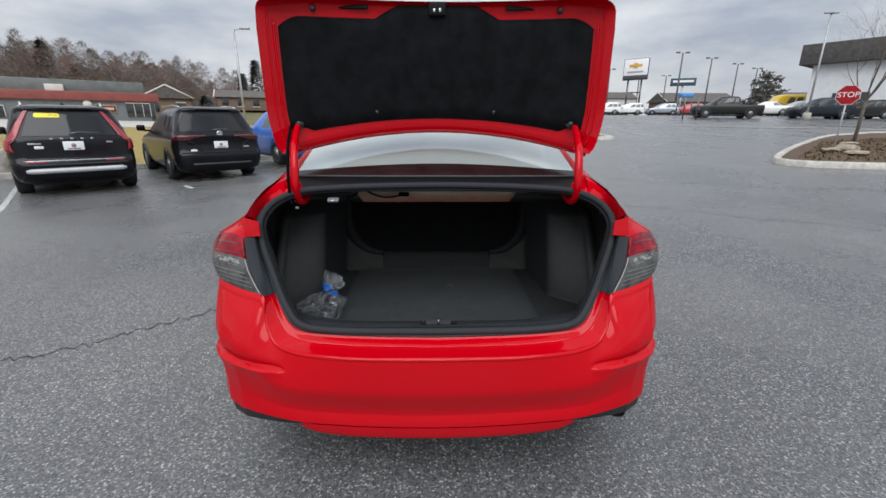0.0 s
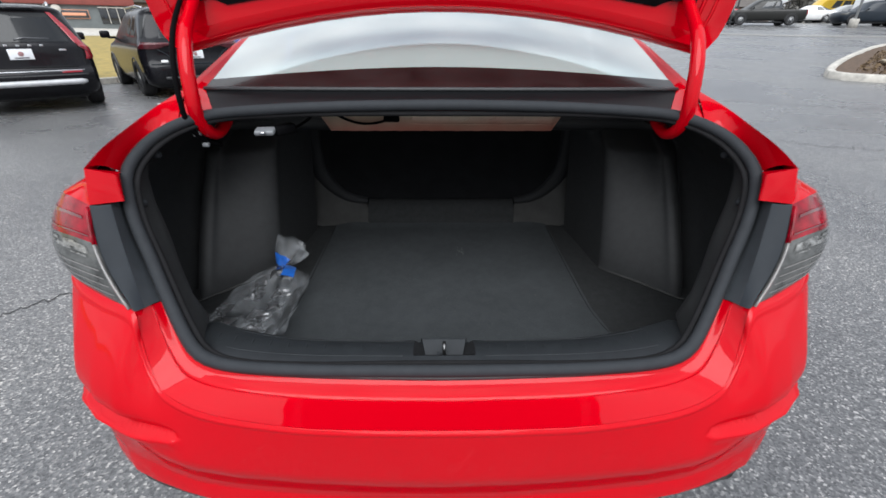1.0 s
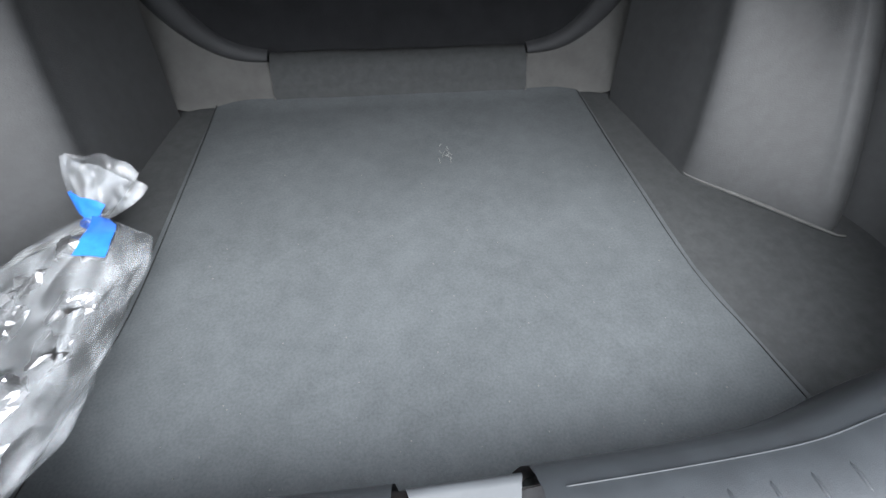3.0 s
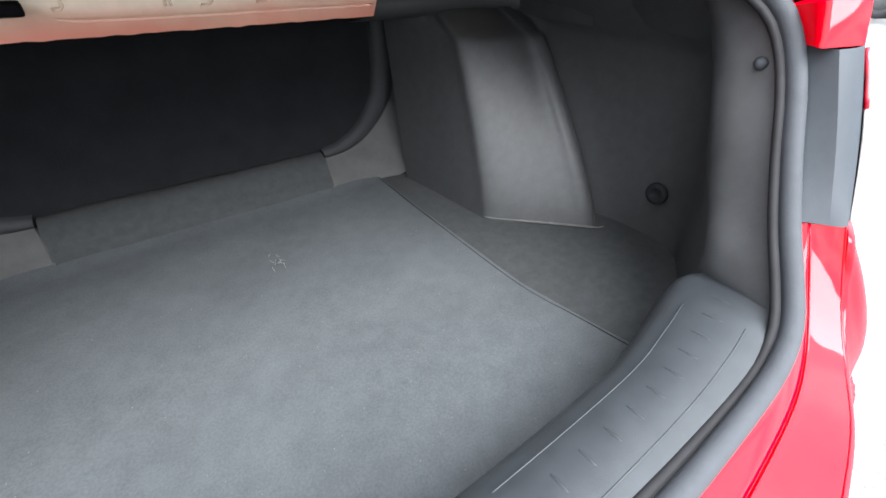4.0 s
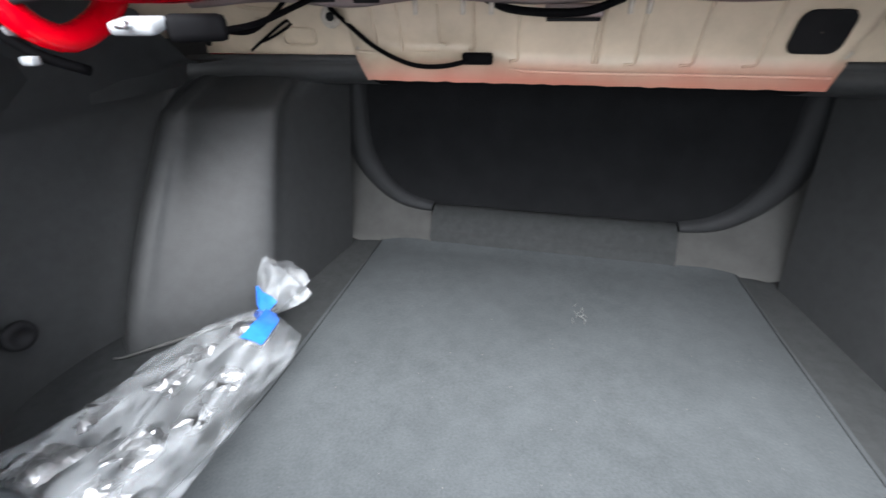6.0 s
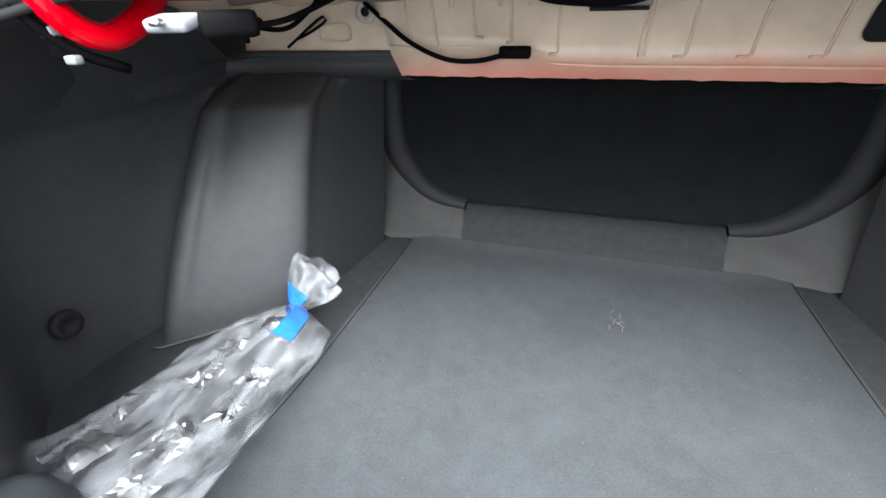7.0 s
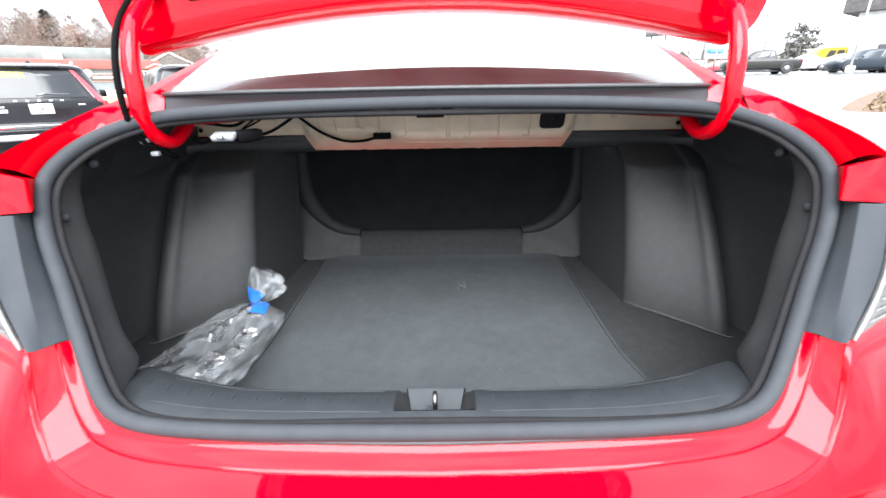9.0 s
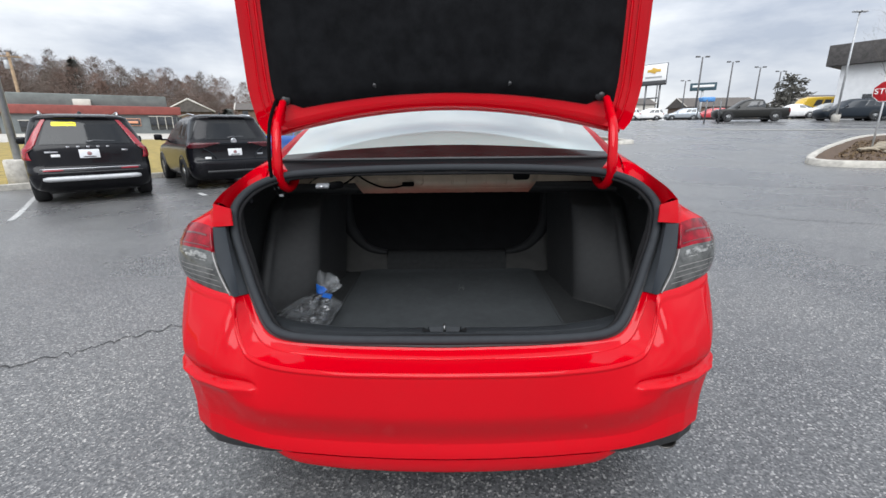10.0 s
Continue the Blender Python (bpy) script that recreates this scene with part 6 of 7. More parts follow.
ang2 = math.degrees(math.atan2(-.82, .58))
b = thing("showroom_building", "white showroom building with a broad dark roof fascia", "building", pose(39.5, 45.0, 0, 0, 0, ang2))
part("wall", box((15, 12, 3.9), (30, 24, 7.0), .05), mat("white_render", (.72, .73, .74), .7, var=.06, scale=1.5), b)
part("fascia", box((14.7, 11.9, 8.1), (31.5, 25.5, 1.95), .05), mat("dark_shingle", (.075, .07, .068), .85, var=.3, scale=3, bump=.5, bscale=9), b, "dark fascia")
for k in range(5):
    part("window", box((3.5 + 4.6 * k, -.05, 3.2), (2.8, .12, 2.2), .03), DARKWIN, b)


HOUSEROOF = mat("brown_shingle", (.10, .088, .08), .9, var=.25, scale=2)


def house(x, y, z, w, d, h, roof_h, yaw, wall, label, wins=3, gable=False):
    t = thing("house", label, "house", pose(x, y, z, 0, 0, yaw))
    part("wall", box((0, 0, h / 2), (w, d, h), .03), wall, t)
    bm = bmesh.new()
    pts = [(-w / 2 - .4, -d / 2 - .4, h), (w / 2 + .4, -d / 2 - .4, h), (w / 2 + .4, d / 2 + .4, h), (-w / 2 - .4, d / 2 + .4, h), (-w / 2 - .4, 0, h + roof_h), (w / 2 + .4, 0, h + roof_h)]
    v = [bm.verts.new(p) for p in pts]
    for f in ((0, 1, 5, 4), (2, 3, 4, 5), (0, 4, 3), (1, 2, 5), (0, 3, 2, 1)):
        bm.faces.new([v[i] for i in f])
    part("roof", bm, HOUSEROOF, t, smooth=False)
    for sx in (1, -1):
        for sy in (1, -1):
            part("barge_board", tube([(sx * (w / 2 + .42), sy * (d / 2 + .4), h), (sx * (w / 2 + .42), 0, h + roof_h)], .11, 4), CREAM, t, "pale barge board")
    if gable:
        for k in (-.28, .28):
            win = part("window", box((w / 2 + .02, k * d, h * .62), (.1, 1.0, 1.2), .02), DARKWIN, t)
            part("frame", box((w / 2 + .05, k * d, h * .62 + .66), (.1, 1.25, .14), .01), CREAM, win)
    for k in range(wins):
        win = part("window", box((-w / 2 + w * (k + .5) / wins, -d / 2 - .02, h * .62), (.9, .1, 1.2), .02), DARKWIN, t)
        part("frame", box((-w / 2 + w * (k + .5) / wins, -d / 2 - .04, h * .62 - .68), (1.1, .12, .12), .01), CREAM, win)
    return t


BROWNWALL = mat("brown_boards", (.16, .11, .08), .85, var=.2, scale=3)
house(-38.5, 64, 1.2, 9, 5.6, 3.1, 1.7, -60, BROWNWALL, "brown gabled house with pale trim beyond the diner", 2, True)
rows = []
for y, z in ((46, .3), (52, .9), (60, 1.7), (68, 2.6), (78, 3.4)):
    rows.append([(x, y, z * table(x, [(-62, .2), (-46, .7), (-30, 1), (-14, .5), (-8, 0)])) for x in range(-62, -4, 6)])
tagged(part("far_bank", sheet(rows), mat("olive_grass", (.15, .14, .05), .95, color2=(.09, .08, .04), scale=.8)), "olive winter grass bank below the far houses", "grass", kind="structure")
house(-31.0, 74, 3.0, 9, 6, 2.0, 1.2, 22, BROWNWALL, "long low brown house under the wooded slope", 4)
house(-25.0, 80, 2.4, 6, 6, 2.0, 1.2, 15, CREAM, "pale house on the slope behind the lot", 3)
house(37, 98, 2.3, 14, 8, 4.0, 1.5, 0, CREAM, "far pale house beyond the car lots", 5)
house(62, 104, 2.3, 16, 9, 3.6, 2.2, 0, BROWNWALL, "far brown shed behind the car lots", 4)
house(84, 100, 2.3, 16, 9, 4.4, 1.4, 0, CREAM, "far pale shed behind the car lots", 4)


# ---- other vehicles ----
def wheel_of(parent, x, y, r, sx, w=.22):
    wh = part("wheel", lathe([(r * .62, -w / 2), (r * .92, -w / 2), (r, -w / 2 + .03), (r, w / 2 - .03), (r * .92, w / 2), (r * .62, w / 2), (r * .60, w / 2 - .05), (.0, w / 2 - .06)], 28, "x"), TYRE, parent)
    wh.matrix_basis = pose(x, y, r, 0, 0, 0 if sx > 0 else 180)
    rim = lathe([(r * .62, w / 2 - .02), (r * .55, w / 2 - .03), (r * .52, w / 2 - .055), (.0, w / 2 - .055)], 24, "x")
    for k in range(5):
        box((w / 2 - .035, r * .3 * math.sin(k * 1.2566), r * .3 * math.cos(k * 1.2566)), (.03, .07, r * .55), .01, pose(0, 0, 0, -k * 72), rim, 1)
    part("rim", rim, ALLOY, wh)


def car_shell(w_z, rear_z, front_z, crown):
    """The skin of an estate body: returns a function of height, way round it (0 at the tail's middle, 1 at the nose) and offset."""
    cache = {}

    def plan(z):
        if z not in cache:
            w, yr, yf = table(z, w_z), table(z, rear_z), table(z, front_z)
            line = curve_pts([(0, yr - crown, z), (w * .50, yr - crown * .6, z), (w * .80, yr + .015, z), (w * .94, yr + .09, z), (w * .99, yr + .22, z), (w, yr + .55, z), (w, (yr + yf) / 2, z), (w * .97, yf - .55, z), (w * .82, yf - .15, z), (w * .45, yf, z), (0, yf + .04, z)], 90)
            cache[z] = line
        return cache[z]

    def at(z, s, off=0.0, side=1):
        z = round(z, 4)
        line = plan(z)
        k = min(88, int(s * 89))
        p = line[k].lerp(line[k + 1], s * 89 - k)
        d = (line[min(89, k + 2)] - line[max(0, k - 1)]).normalized()
        return Vector(((p.x + d.y * off) * side, p.y - d.x * off, z + off * .25))

    return at


def skin_patch(at, z0, z1, s0, s1, off, side=1, n=10, m=14):
    """A piece lying on the skin; its ends s0 and s1 may be pairs, at the foot and at the head."""
    pick = lambda q, t: q[0] + (q[1] - q[0]) * t if isinstance(q, tuple) else q  # noqa: E731
    rows_ = []
    for i in range(n + 1):
        t = i / n
        a, b = pick(s0, t), pick(s1, t)
        rows_.append([at(z0 + (z1 - z0) * t, a + (b - a) * k / m, off * (.35 if i in (0, n) or k in (0, m) else 1), side) for k in range(m + 1)])
    return sheet(rows_)


def estate(name, label, m, at, zs, wb, wheel, half_w, wins, glass_z, rear_s, paint=None, glass=None, group="", mirror_y=2.15):
    """A parked family car: skin, panes, wheels in dark arches, mirrors and underside."""
    paint, glass = paint or BLACKPAINT, glass or VANGLASS
    t = thing(name, label, "car", m, group)
    rows_ = [[at(z, k / 60) for k in range(61)] + [at(z, k / 60, 0, -1) for k in range(59, 0, -1)] for z in zs]
    bm = sheet(rows_, closed=True)
    bm.verts.ensure_lookup_table()
    bm.faces.new(bm.verts[-120:])
    bm.faces.new(bm.verts[:120])
    part("body", bm, paint, t)
    rg = []
    for i in range(11):
        z = glass_z[0] + (glass_z[1] - glass_z[0]) * i / 10
        rg.append([at(z, abs(k) / 10 * rear_s, .006, 1 if k >= 0 else -1) for k in range(-10, 11)])
    part("rear_glass", sheet(rg), glass, t, "dark tinted rear glass")
    for side in (1, -1):
        for a, b in wins:
            part("window", skin_patch(at, glass_z[0] + .02, glass_z[1] - .03, a, b, .005, side), glass, t)
        mr_ = part("door_mirror", box((side * (half_w + .13), mirror_y, glass_z[0] + .06), (.20, .11, .16), .05, segs=3), paint, t)
        part("mirror_foot", box((side * (half_w - .0), mirror_y + .02, glass_z[0] - .01), (.16, .06, .05), .02), paint, mr_)
        for y in (0, wb):
            part("wheel_arch", tube([(side * (half_w - .012), y + (wheel + .045) * math.cos(a_), wheel + (wheel + .045) * math.sin(a_)) for a_ in [math.pi * (k / 20 * 1.16 - .08) for k in range(21)]], .028, 8), PLASTIC, t, "black plastic arch lip")
            wheel_of(t, side * (half_w - .11), y, wheel, side, .25)
    part("floor_pan", box((0, wb / 2, .25), (half_w * 1.5, wb + 1.3, .12), .03), PLASTIC, t)
    return t


def rear_plate(t, y, z, W_=.31):
    p = part("number_plate", box((0, y, z), (W_, .012, .16), .004), PLATE, t, "pale dealer plate")
    part("plate_bar", lathe([(.0, -.004), (.034, -.004), (.038, .0)], 18, "y"), GREYBAR, p).matrix_basis = pose(0, y - .006, z + .005)
    part("plate_bar", box((0, y - .008, z - .055), (W_ * .6, .004, .018), .002), LENSBAR, p)
    return p


yaw_v = 41.5
SATIN = mat("satin_silver", (.48, .49, .50), .55, metal=.3, var=.1, scale=8)
# large black SUV
at = car_shell([(.24, .84), (.32, .92), (.48, .955), (.75, .972), (.98, .958), (1.07, .935), (1.12, .905), (1.33, .850), (1.53, .785), (1.61, .745), (1.665, .66), (1.70, .48)],
               [(.24, -.80), (.32, -.93), (.42, -1.0), (.52, -1.045), (.62, -1.05), (.68, -1.02), (.72, -.985), (.84, -.975), (1.04, -.965), (1.09, -.945), (1.14, -.905), (1.33, -.78), (1.53, -.65), (1.58, -.645), (1.63, -.67), (1.665, -.59), (1.70, -.36)],
               [(.24, 3.7), (.5, 3.93), (.9, 3.85), (1.02, 3.55), (1.08, 2.65), (1.3, 2.3), (1.55, 1.85), (1.70, 1.3)], .035)
zs_ = [.24, .28, .33, .38, .43, .48, .52, .57, .62, .65, .68, .70, .72, .76, .84, .92, 1.0, 1.05, 1.09, 1.12, 1.18, 1.26, 1.34, 1.42, 1.49, 1.55, 1.58, 1.61, 1.635, 1.665, 1.69, 1.70]
v = estate("suv", "black seven-seat SUV with red pillar lamps, parked nose-in", pose(-7.62, 7.95, 0, 0, 0, yaw_v), at, zs_, 2.98, .385, .965, ((.182, .235), (.245, .345), (.355, .44)), (1.125, 1.565), .141)
part("skid_plate", tube([at(.49, abs(k) / 10 * .115, .012, 1 if k >= 0 else -1) for k in range(-10, 11)], [.030] + [.055] * 19 + [.030], 10, flat=.9), SATIN, v, "silver lower bumper bar")
part("bumper_bar", tube([at(.675, abs(k) / 10 * .118, .004, 1 if k >= 0 else -1) for k in range(-10, 11)], .012, 6), CHROME, v)
part("bumper_bar", tube([at(.605, abs(k) / 10 * .122, .003, 1 if k >= 0 else -1) for k in range(-10, 11)], .014, 6), PLASTIC, v)
for sx in (1, -1):
    lp = part("tail_lamp", skin_patch(at, 1.06, 1.58, (.153, .146), (.184, .163), .016, sx), FARLENS, v, "tall red pillar lamp")
    part("lamp_foot", skin_patch(at, .845, 1.075, (.132, .150), (.186, .181), .022, sx), FARLENS, lp, "red lamp foot wrapping the hip")
    part("lamp_edge", tube([at(z, .146, .018, sx) for z in (1.06, .98, .9, .85)], .008, 6), GUIDE, lp)
    part("reflector", skin_patch(at, .64, .668, .068, .112, .012, sx, 3, 8), FARLENS, v)
    part("roof_bar", tube([(sx * .60, -.35, 1.685), (sx * .615, -.1, 1.74), (sx * .615, 1.4, 1.73), (sx * .60, 1.7, 1.66)], .02, 8), CHROME, v, "silver roof bar")
rear_plate(v, -1.022, .945)
for k in range(5):
    part("badge_mark", box((-.30 + .15 * k, -.985, 1.075), (.05, .016, .028), .004), CHROME, v)
part("badge_bar", box((.56, -.992, 1.0), (.10, .018, .028), .004), CHROME, v)
part("badge_bar", box((-.55, -.992, .985), (.19, .018, .028), .004), CHROME, v)
part("badge_bar", box((-.50, -.995, .92), (.13, .018, .05), .012), SIGNWHITE, v)
part("wiper", tube([(-.02, -.935, 1.16), (.10, -.915, 1.185), (.44, -.905, 1.175)], [.02, .02, .010], 6), LENSBAR, v)
part("hatch_seam", tube([at(.735, abs(k) / 10 * .108, .001, 1 if k >= 0 else -1) for k in range(-10, 11)], .007, 5), LENSBAR_, v)
stk = part("window_sticker", skin_patch(at, 1.45, 1.55, .022, .122, .011, -1, 3, 10), YELLOW, v, "yellow paper strip across the glass")
part("sticker_marks", skin_patch(at, 1.485, 1.515, .026, .072, .014, -1, 2, 6), LENSBAR, stk)
for sx in (1, -1):
    part("spoiler", skin_patch(at, 1.585, 1.65, 0, .118, .03, sx, 6, 12), BLACKPAINT, v)
part("antenna", lathe([(.05, 0), (.03, .05), (.004, .075)], 10, "z"), BLACKPAINT, v).matrix_basis = pose(0, -.15, 1.69)

# black minivan
at = car_shell([(.22, .84), (.30, .93), (.50, .968), (.80, .978), (1.0, .962), (1.08, .935), (1.14, .910), (1.36, .835), (1.56, .765), (1.64, .725), (1.70, .65), (1.74, .48)],
               [(.22, -.85), (.30, -.97), (.42, -1.03), (.56, -1.07), (.66, -1.06), (.70, -1.02), (.84, -.98), (.98, -.99), (1.05, -1.02), (1.10, -.99), (1.15, -.93), (1.36, -.80), (1.57, -.67), (1.62, -.67), (1.67, -.70), (1.71, -.60), (1.74, -.36)],
               [(.22, 3.85), (.5, 4.05), (.85, 3.95), (.98, 3.6), (1.06, 3.0), (1.3, 2.5), (1.58, 1.85), (1.74, 1.3)], .04)
zs_ = [.22, .26, .31, .37, .43, .5, .56, .61, .66, .68, .70, .75, .84, .92, .98, 1.02, 1.05, 1.08, 1.11, 1.15, 1.22, 1.3, 1.38, 1.46, 1.53, 1.58, 1.62, 1.65, 1.68, 1.71, 1.73, 1.74]
v = estate("minivan", "black minivan with slim tail lamps, parked nose-in", pose(-5.84, 10.06, 0, 0, 0, yaw_v), at, zs_, 3.05, .365, .972, ((.172, .245), (.255, .355), (.365, .455)), (1.155, 1.60), .112)
part("bumper_insert", tube([at(.42, abs(k) / 10 * .10, .006, 1 if k >= 0 else -1) for k in range(-10, 11)], .03, 8), PLASTIC, v)
part("bumper_edge", tube([at(.685, abs(k) / 10 * .128, .006, 1 if k >= 0 else -1) for k in range(-10, 11)], .012, 6), DARKPANEL, v)
for sx in (1, -1):
    lp = part("tail_lamp", skin_patch(at, .965, 1.085, (.108, .055), (.19, .178), .020, sx), VANLENS, v, "slim dark red lamp wrapping the corner")
    part("lamp_edge", tube([at(1.085 - .03 * k / 8, .178 - .123 * k / 8, .022, sx) for k in range(9)], .007, 6), GUIDE, lp)
    part("lower_trim", tube([at(z, s_, .008, sx) for z, s_ in ((.96, .108), (.88, .085), (.80, .072), (.72, .066))], .012, 6), DARKPANEL, v)
    part("roof_bar", tube([(sx * .63, -.4, 1.715), (sx * .64, .2, 1.765), (sx * .63, 1.5, 1.75)], .018, 8), CHROME, v)
rear_plate(v, -1.035, .86)
part("emblem", lathe([(.04, -.02), (.052, -.024), (.066, -.018), (.07, 0), (.045, .0)], 20, "y"), CHROME, v).matrix_basis = pose(0, -1.03, 1.115)
part("chrome_strip", tube([at(1.07, abs(k) / 10 * .058, .006, 1 if k >= 0 else -1) for k in range(-10, 11)], .012, 6), DARKPANEL, v)
part("wiper", tube([(-.12, -.945, 1.20), (.02, -.935, 1.215), (.26, -.93, 1.21)], [.010, .018, .010], 6), LENSBAR, v)
part("badge_bar", box((-.60, -1.03, .74), (.13, .018, .05), .012), SIGNWHITE, v)
part("badge_bar", box((.58, -1.01, .80), (.14, .018, .035), .004), CHROME, v)
for sx in (1, -1):
    part("spoiler", skin_patch(at, 1.625, 1.69, 0, .118, .03, sx, 6, 12), BLACKPAINT, v)
part("antenna", lathe([(.035, 0), (.02, .05), (.004, .09)], 8, "z"), BLACKPAINT, v).matrix_basis = pose(0, -.1, 1.73)

BLUEPAINT = mat("bright_blue_paint", (.01, .12, .50), .3, coat=.45, var=.05, scale=4)

# far stock of the dealers
DARKGREEN = mat("dark_grey_paint", (.013, .013, .012), .3, coat=.15, spec=.3, var=.1, scale=3)
NAVY = mat("navy_paint", (.010, .016, .024), .3, coat=.15, spec=.3, var=.1, scale=3)
SILVER = mat("silver_paint", (.35, .38, .41), .3, metal=.5, coat=1.0, var=.05, scale=3)
CABYELLOW = mat("yellow_paint", (.75, .48, .02), .35, coat=.8, var=.05, scale=3)
REDCAR = mat("far_red_paint", (.42, .02, .03), .35, coat=.8, var=.05, scale=3)


FARWIN = mat("far_car_glass", (.030, .034, .038), .10, spec=.5, coat=.6, var=.2, scale=2)


def place(x, y, yaw):
    return pose(x, y, ground_z(x, y), 0, 0, yaw)


FAR_SUV = car_shell([(.26, .80), (.34, .89), (.6, .93), (.9, .925), (1.04, .90), (1.3, .82), (1.52, .74), (1.60, .68), (1.66, .5)],
                    [(.26, -.72), (.34, -.84), (.6, -.92), (.95, -.88), (1.04, -.84), (1.3, -.68), (1.52, -.5), (1.58, -.5), (1.62, -.42), (1.66, -.2)],
                    [(.26, 3.35), (.5, 3.6), (.8, 3.52), (.95, 3.25), (1.04, 2.5), (1.3, 2.0), (1.52, 1.55), (1.66, 1.1)], .03)
FAR_BIG = car_shell([(.30, .85), (.38, .95), (.65, .99), (.98, .985), (1.12, .96), (1.4, .89), (1.68, .82), (1.77, .76), (1.84, .55)],
                    [(.30, -.9), (.38, -1.02), (.65, -1.1), (1.05, -1.06), (1.12, -1.03), (1.4, -.93), (1.68, -.82), (1.77, -.76), (1.84, -.45)],
                    [(.30, 3.75), (.55, 4.0), (.9, 3.95), (1.06, 3.7), (1.12, 2.75), (1.4, 2.3), (1.68, 1.95), (1.84, 1.4)], .03)
FAR_SEDAN = car_shell([(.22, .78), (.30, .86), (.55, .91), (.82, .90), (.93, .86), (.98, .80), (1.15, .72), (1.34, .62), (1.42, .5), (1.46, .3)],
                      [(.22, -.85), (.30, -.98), (.55, -1.06), (.85, -1.03), (.93, -.96), (.98, -.55), (1.15, -.1), (1.34, .35), (1.42, .55), (1.46, .8)],
                      [(.22, 3.45), (.45, 3.7), (.7, 3.62), (.86, 3.3), (.93, 2.75), (.98, 2.35), (1.15, 1.98), (1.34, 1.62), (1.46, 1.3)], .05)
SUV_Z = [.26, .30, .34, .45, .6, .75, .9, .97, 1.04, 1.12, 1.2, 1.3, 1.4, 1.48, 1.53, 1.57, 1.60, 1.63, 1.65, 1.66]
BIG_Z = [.30, .34, .38, .5, .65, .82, .98, 1.05, 1.12, 1.2, 1.3, 1.4, 1.5, 1.6, 1.68, 1.73, 1.77, 1.81, 1.83, 1.84]
SEDAN_Z = [.22, .26, .30, .42, .55, .7, .82, .88, .93, .955, .98, 1.05, 1.15, 1.25, 1.34, 1.39, 1.42, 1.44, 1.455, 1.46]


FAR_TRUCK = car_shell([(.36, .84), (.44, .94), (.7, .99), (1.0, .985), (1.12, .95), (1.16, .90), (1.4, .86), (1.75, .78), (1.86, .70), (1.92, .5)],
                      [(.36, -.98), (.44, -1.14), (.8, -1.18), (1.12, -1.15), (1.145, -1.10), (1.16, .70), (1.4, .76), (1.75, .88), (1.86, .98), (1.92, 1.3)],
                      [(.36, 4.35), (.5, 4.62), (.9, 4.66), (1.06, 4.55), (1.14, 4.2), (1.16, 3.45), (1.4, 3.05), (1.75, 2.55), (1.86, 2.35), (1.92, 2.0)], .03)
FAR_VAN = car_shell([(.36, .88), (.44, .98), (.8, 1.02), (1.3, 1.01), (1.8, .96), (2.3, .90), (2.42, .80), (2.48, .6)],
                    [(.36, -.9), (.44, -1.05), (.8, -1.10), (1.3, -1.09), (2.3, -1.02), (2.42, -.95), (2.48, -.7)],
                    [(.36, 4.1), (.5, 4.35), (.95, 4.35), (1.2, 4.05), (1.35, 3.3), (1.8, 2.9), (2.3, 2.5), (2.48, 2.0)], .03)
TRUCK_Z = [.36, .40, .44, .55, .7, .85, 1.0, 1.06, 1.10, 1.12, 1.135, 1.145, 1.16, 1.25, 1.4, 1.55, 1.68, 1.75, 1.81, 1.86, 1.90, 1.92]
VAN_Z = [.36, .40, .44, .6, .8, 1.05, 1.2, 1.3, 1.4, 1.6, 1.8, 2.0, 2.2, 2.3, 2.38, 2.42, 2.46, 2.48]


def far_lamps(t, at, z0, z1, s0, s1, s2, s3):
    """Tail and head lamps of a distant car."""
    for sx in (1, -1):
        part("tail_lamp", skin_patch(at, z0, z1, s0, s1, .012, sx, 4, 6), FARLENS, t)
        part("head_lamp", skin_patch(at, z0 - .12, z1 - .14, s2, s3, .012, sx, 4, 6), LENSGREY, t)


def far_suv(label, m, paint, group=""):
    t = estate("suv", label, m, FAR_SUV, SUV_Z, 2.66, .355, .925, ((.18, .27), (.285, .42), (.435, .57)), (1.06, 1.52), .13, paint, FARWIN, group, 1.95)
    far_lamps(t, FAR_SUV, .86, 1.02, .12, .175, .80, .90)
    part("sill_cladding", skin_patch(FAR_SUV, .27, .44, .16, .80, .012, 1, 4, 20), PLASTIC, t)
    part("sill_cladding", skin_patch(FAR_SUV, .27, .44, .16, .80, .012, -1, 4, 20), PLASTIC, t)
    return t


def far_big(label, m, paint):
    t = estate("suv", label, m, FAR_BIG, BIG_Z, 3.0, .405, .985, ((.17, .27), (.285, .40), (.415, .53)), (1.15, 1.70), .125, paint, FARWIN, "", 2.3)
    far_lamps(t, FAR_BIG, .92, 1.12, .125, .165, .82, .90)
    return t


BLUECAR = estate("hatchback", "bright blue small SUV parked beyond the minivan", pose(-4.05, 12.35, ground_z(-4, 12.3), 0, 0, yaw_v), FAR_SUV, SUV_Z, 2.66, .355, .925, ((.18, .27), (.285, .42), (.435, .57)), (1.06, 1.52), .13, BLUEPAINT, FARWIN, "", 1.95)
far_lamps(BLUECAR, FAR_SUV, .86, 1.02, .12, .175, .80, .90)
v = estate("pickup_truck", "dark grey crew-cab pickup truck parked side-on", place(28.9, 38.9, 78), FAR_TRUCK, TRUCK_Z, 3.7, .41, .985, ((.20, .37), (.40, .60)), (1.20, 1.74), .16, DARKGREEN, FARWIN, "", 3.0)
far_lamps(v, FAR_TRUCK, .80, 1.08, .10, .14, .84, .90)
far_big("navy blue large SUV parked side-on at the lot edge", place(37.0, 38.4, 80), NAVY)
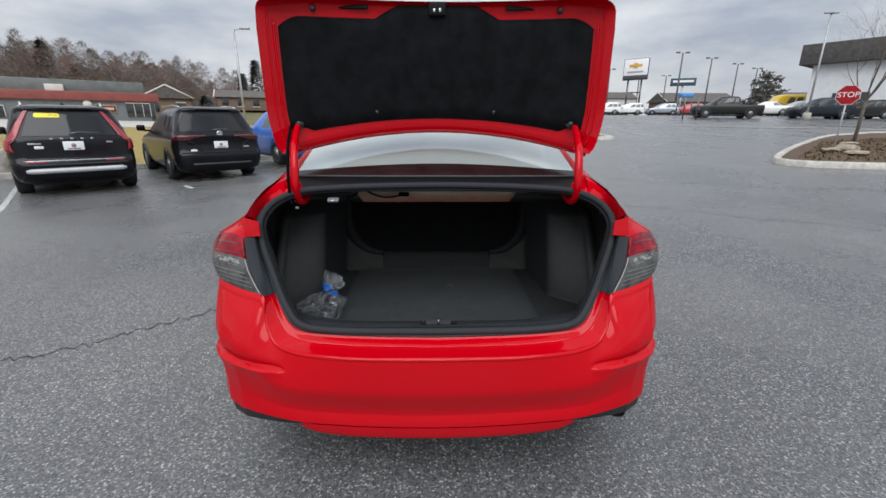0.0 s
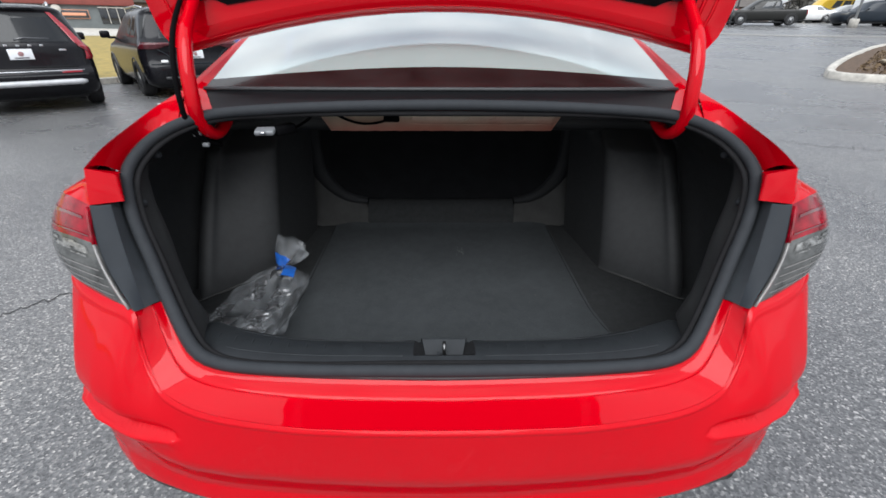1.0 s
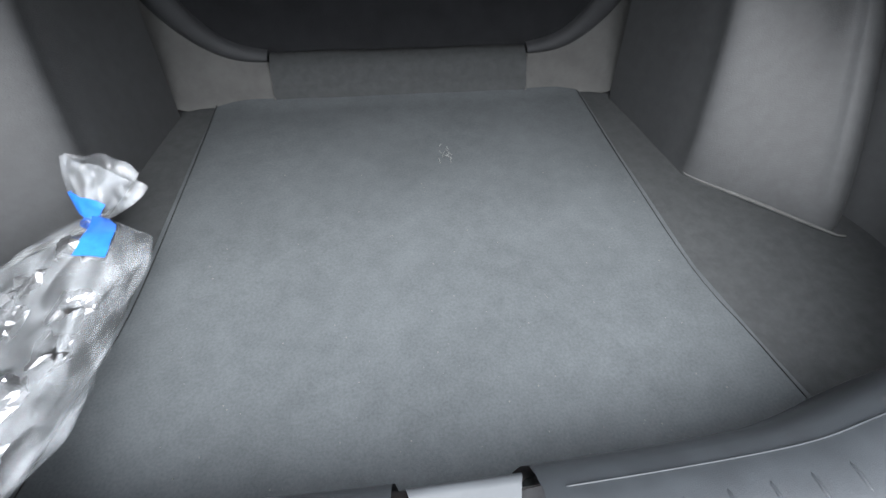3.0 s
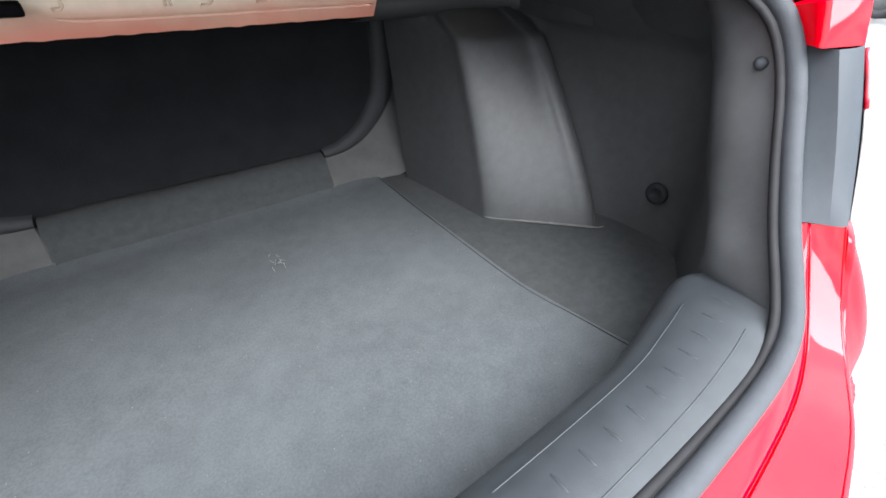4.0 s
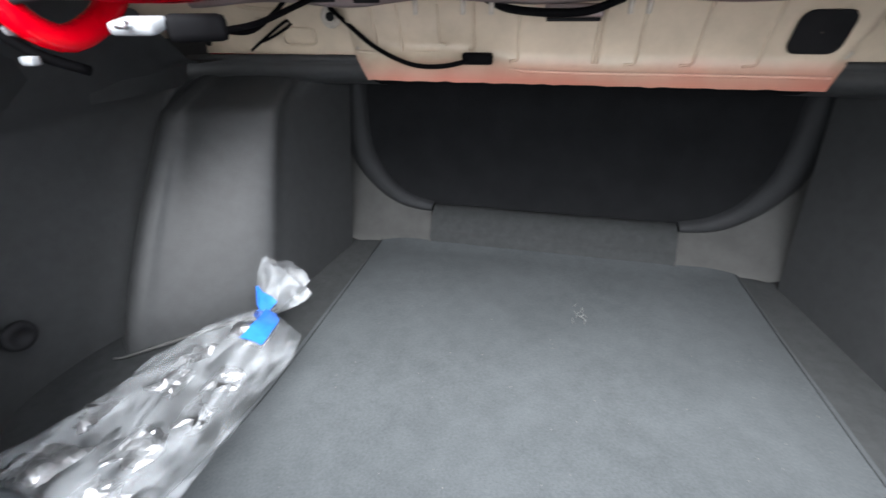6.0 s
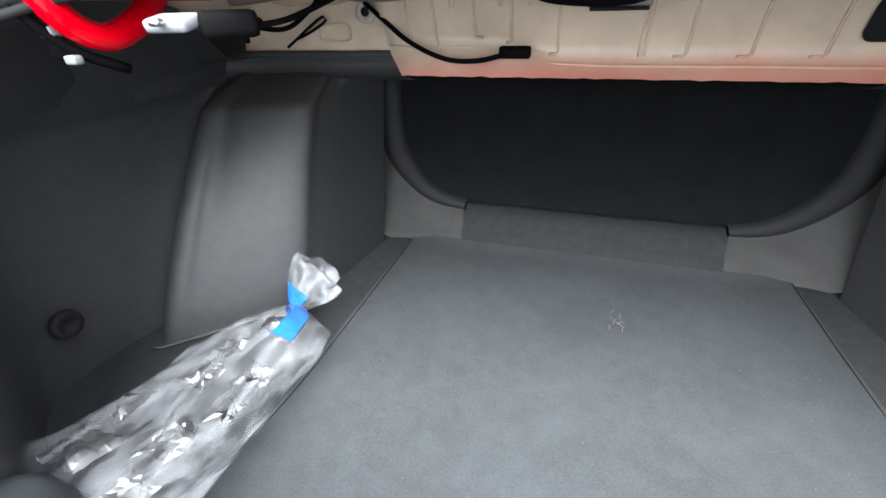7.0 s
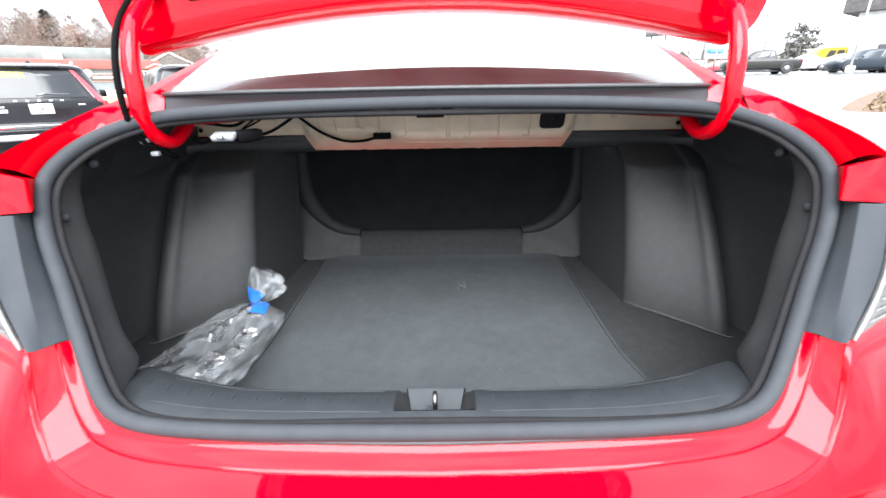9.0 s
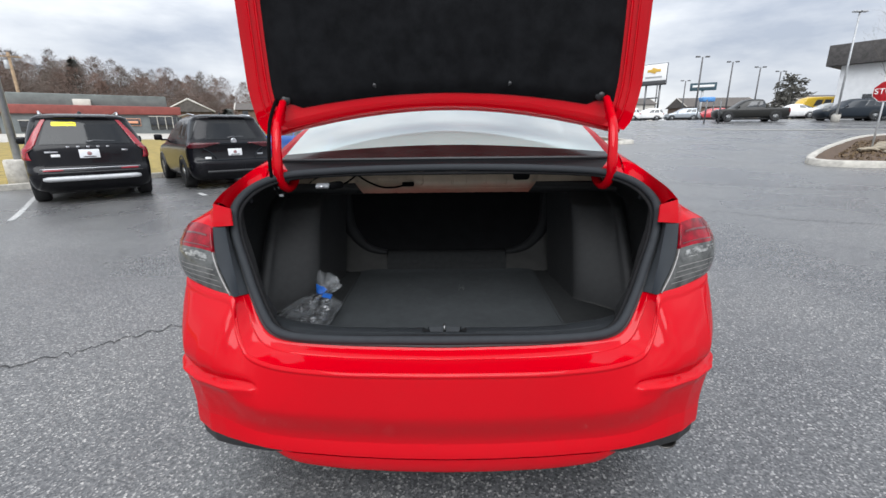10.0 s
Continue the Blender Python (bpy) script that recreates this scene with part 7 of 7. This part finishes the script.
far_suv("dark grey SUV parked near the showroom", place(40.5, 38.0, 80), DARKGREEN)
t = estate("sedan_car", "white sedan parked in the far lot", place(36.8, 45, 80), FAR_SEDAN, SEDAN_Z, 2.75, .335, .905, ((.19, .33), (.35, .52)), (1.0, 1.36), .15, WHITE, FARWIN, "", 2.0)
far_lamps(t, FAR_SEDAN, .74, .90, .11, .16, .82, .90)
v = estate("van", "bright yellow van parked in the far lot", place(44.5, 52, 80), FAR_VAN, VAN_Z, 3.4, .42, 1.01, ((.16, .30), (.33, .46), (.49, .62)), (1.42, 2.16), .13, CABYELLOW, FARWIN, "", 2.9)
far_lamps(v, FAR_VAN, 1.0, 1.25, .11, .15, .84, .90)
for i, (x, y, yaw, pt, lab) in enumerate(((24.6, 58, 70, WHITE, "white compact SUV in the dealer's row"), (28.6, 60, 72, WHITE, "white SUV in the dealer's row"), (33.5, 60, 75, SILVER, "silver blue SUV in the dealer's row"), (37.8, 61, 75, REDCAR, "dark red SUV in the dealer's row"), (41.5, 62, 75, SILVER, "silver hatchback in the dealer's row"), (21.0, 60, 72, SILVER, "grey SUV in the dealer's row"), (31.0, 70, 75, WHITE, "white SUV parked behind the dealer's row"), (43.5, 49, 80, WHITE, "white car beside the yellow truck"))):
    far_suv(lab, place(x, y, yaw), pt, "dealer's row")
far_suv("silver SUV parked across the lane, nose towards the sedan", place(13.67, 4.43, 150), SILVER)
cb = thing("canopy", "small bright blue canopy on posts by the driveway", "canopy", place(30.6, 52, 0))
part("cover", box((0, 0, 2.35), (1.5, 1.0, .5), .12), mat("blue_cover", (.08, .25, .55), .6, var=.1, scale=2), cb)
for x in (-.9, .9):
    part("post", tube([(x, 0, 0), (x, 0, 2.3)], .06, 6), LENSBAR, cb)
for x in (21.6, 22.6):
    bo = thing("bollard", "thin dark marker post at the lot entrance", "post", place(x, 36.2 - .3 * x + 6.6, 0), "marker posts")
    part("shaft", tube([(0, 0, 0), (0, 0, 1.9)], .06, 8), LENSBAR, bo)
strip_on_ground("lane_edge", [(16.0, 27.6), (20.14, 25.7), (23.72, 25.2), (26.4, 23.8), (32, 21.5)], .42, CONCRETE, .03, "pale concrete edge of the driving lane", "kerb")
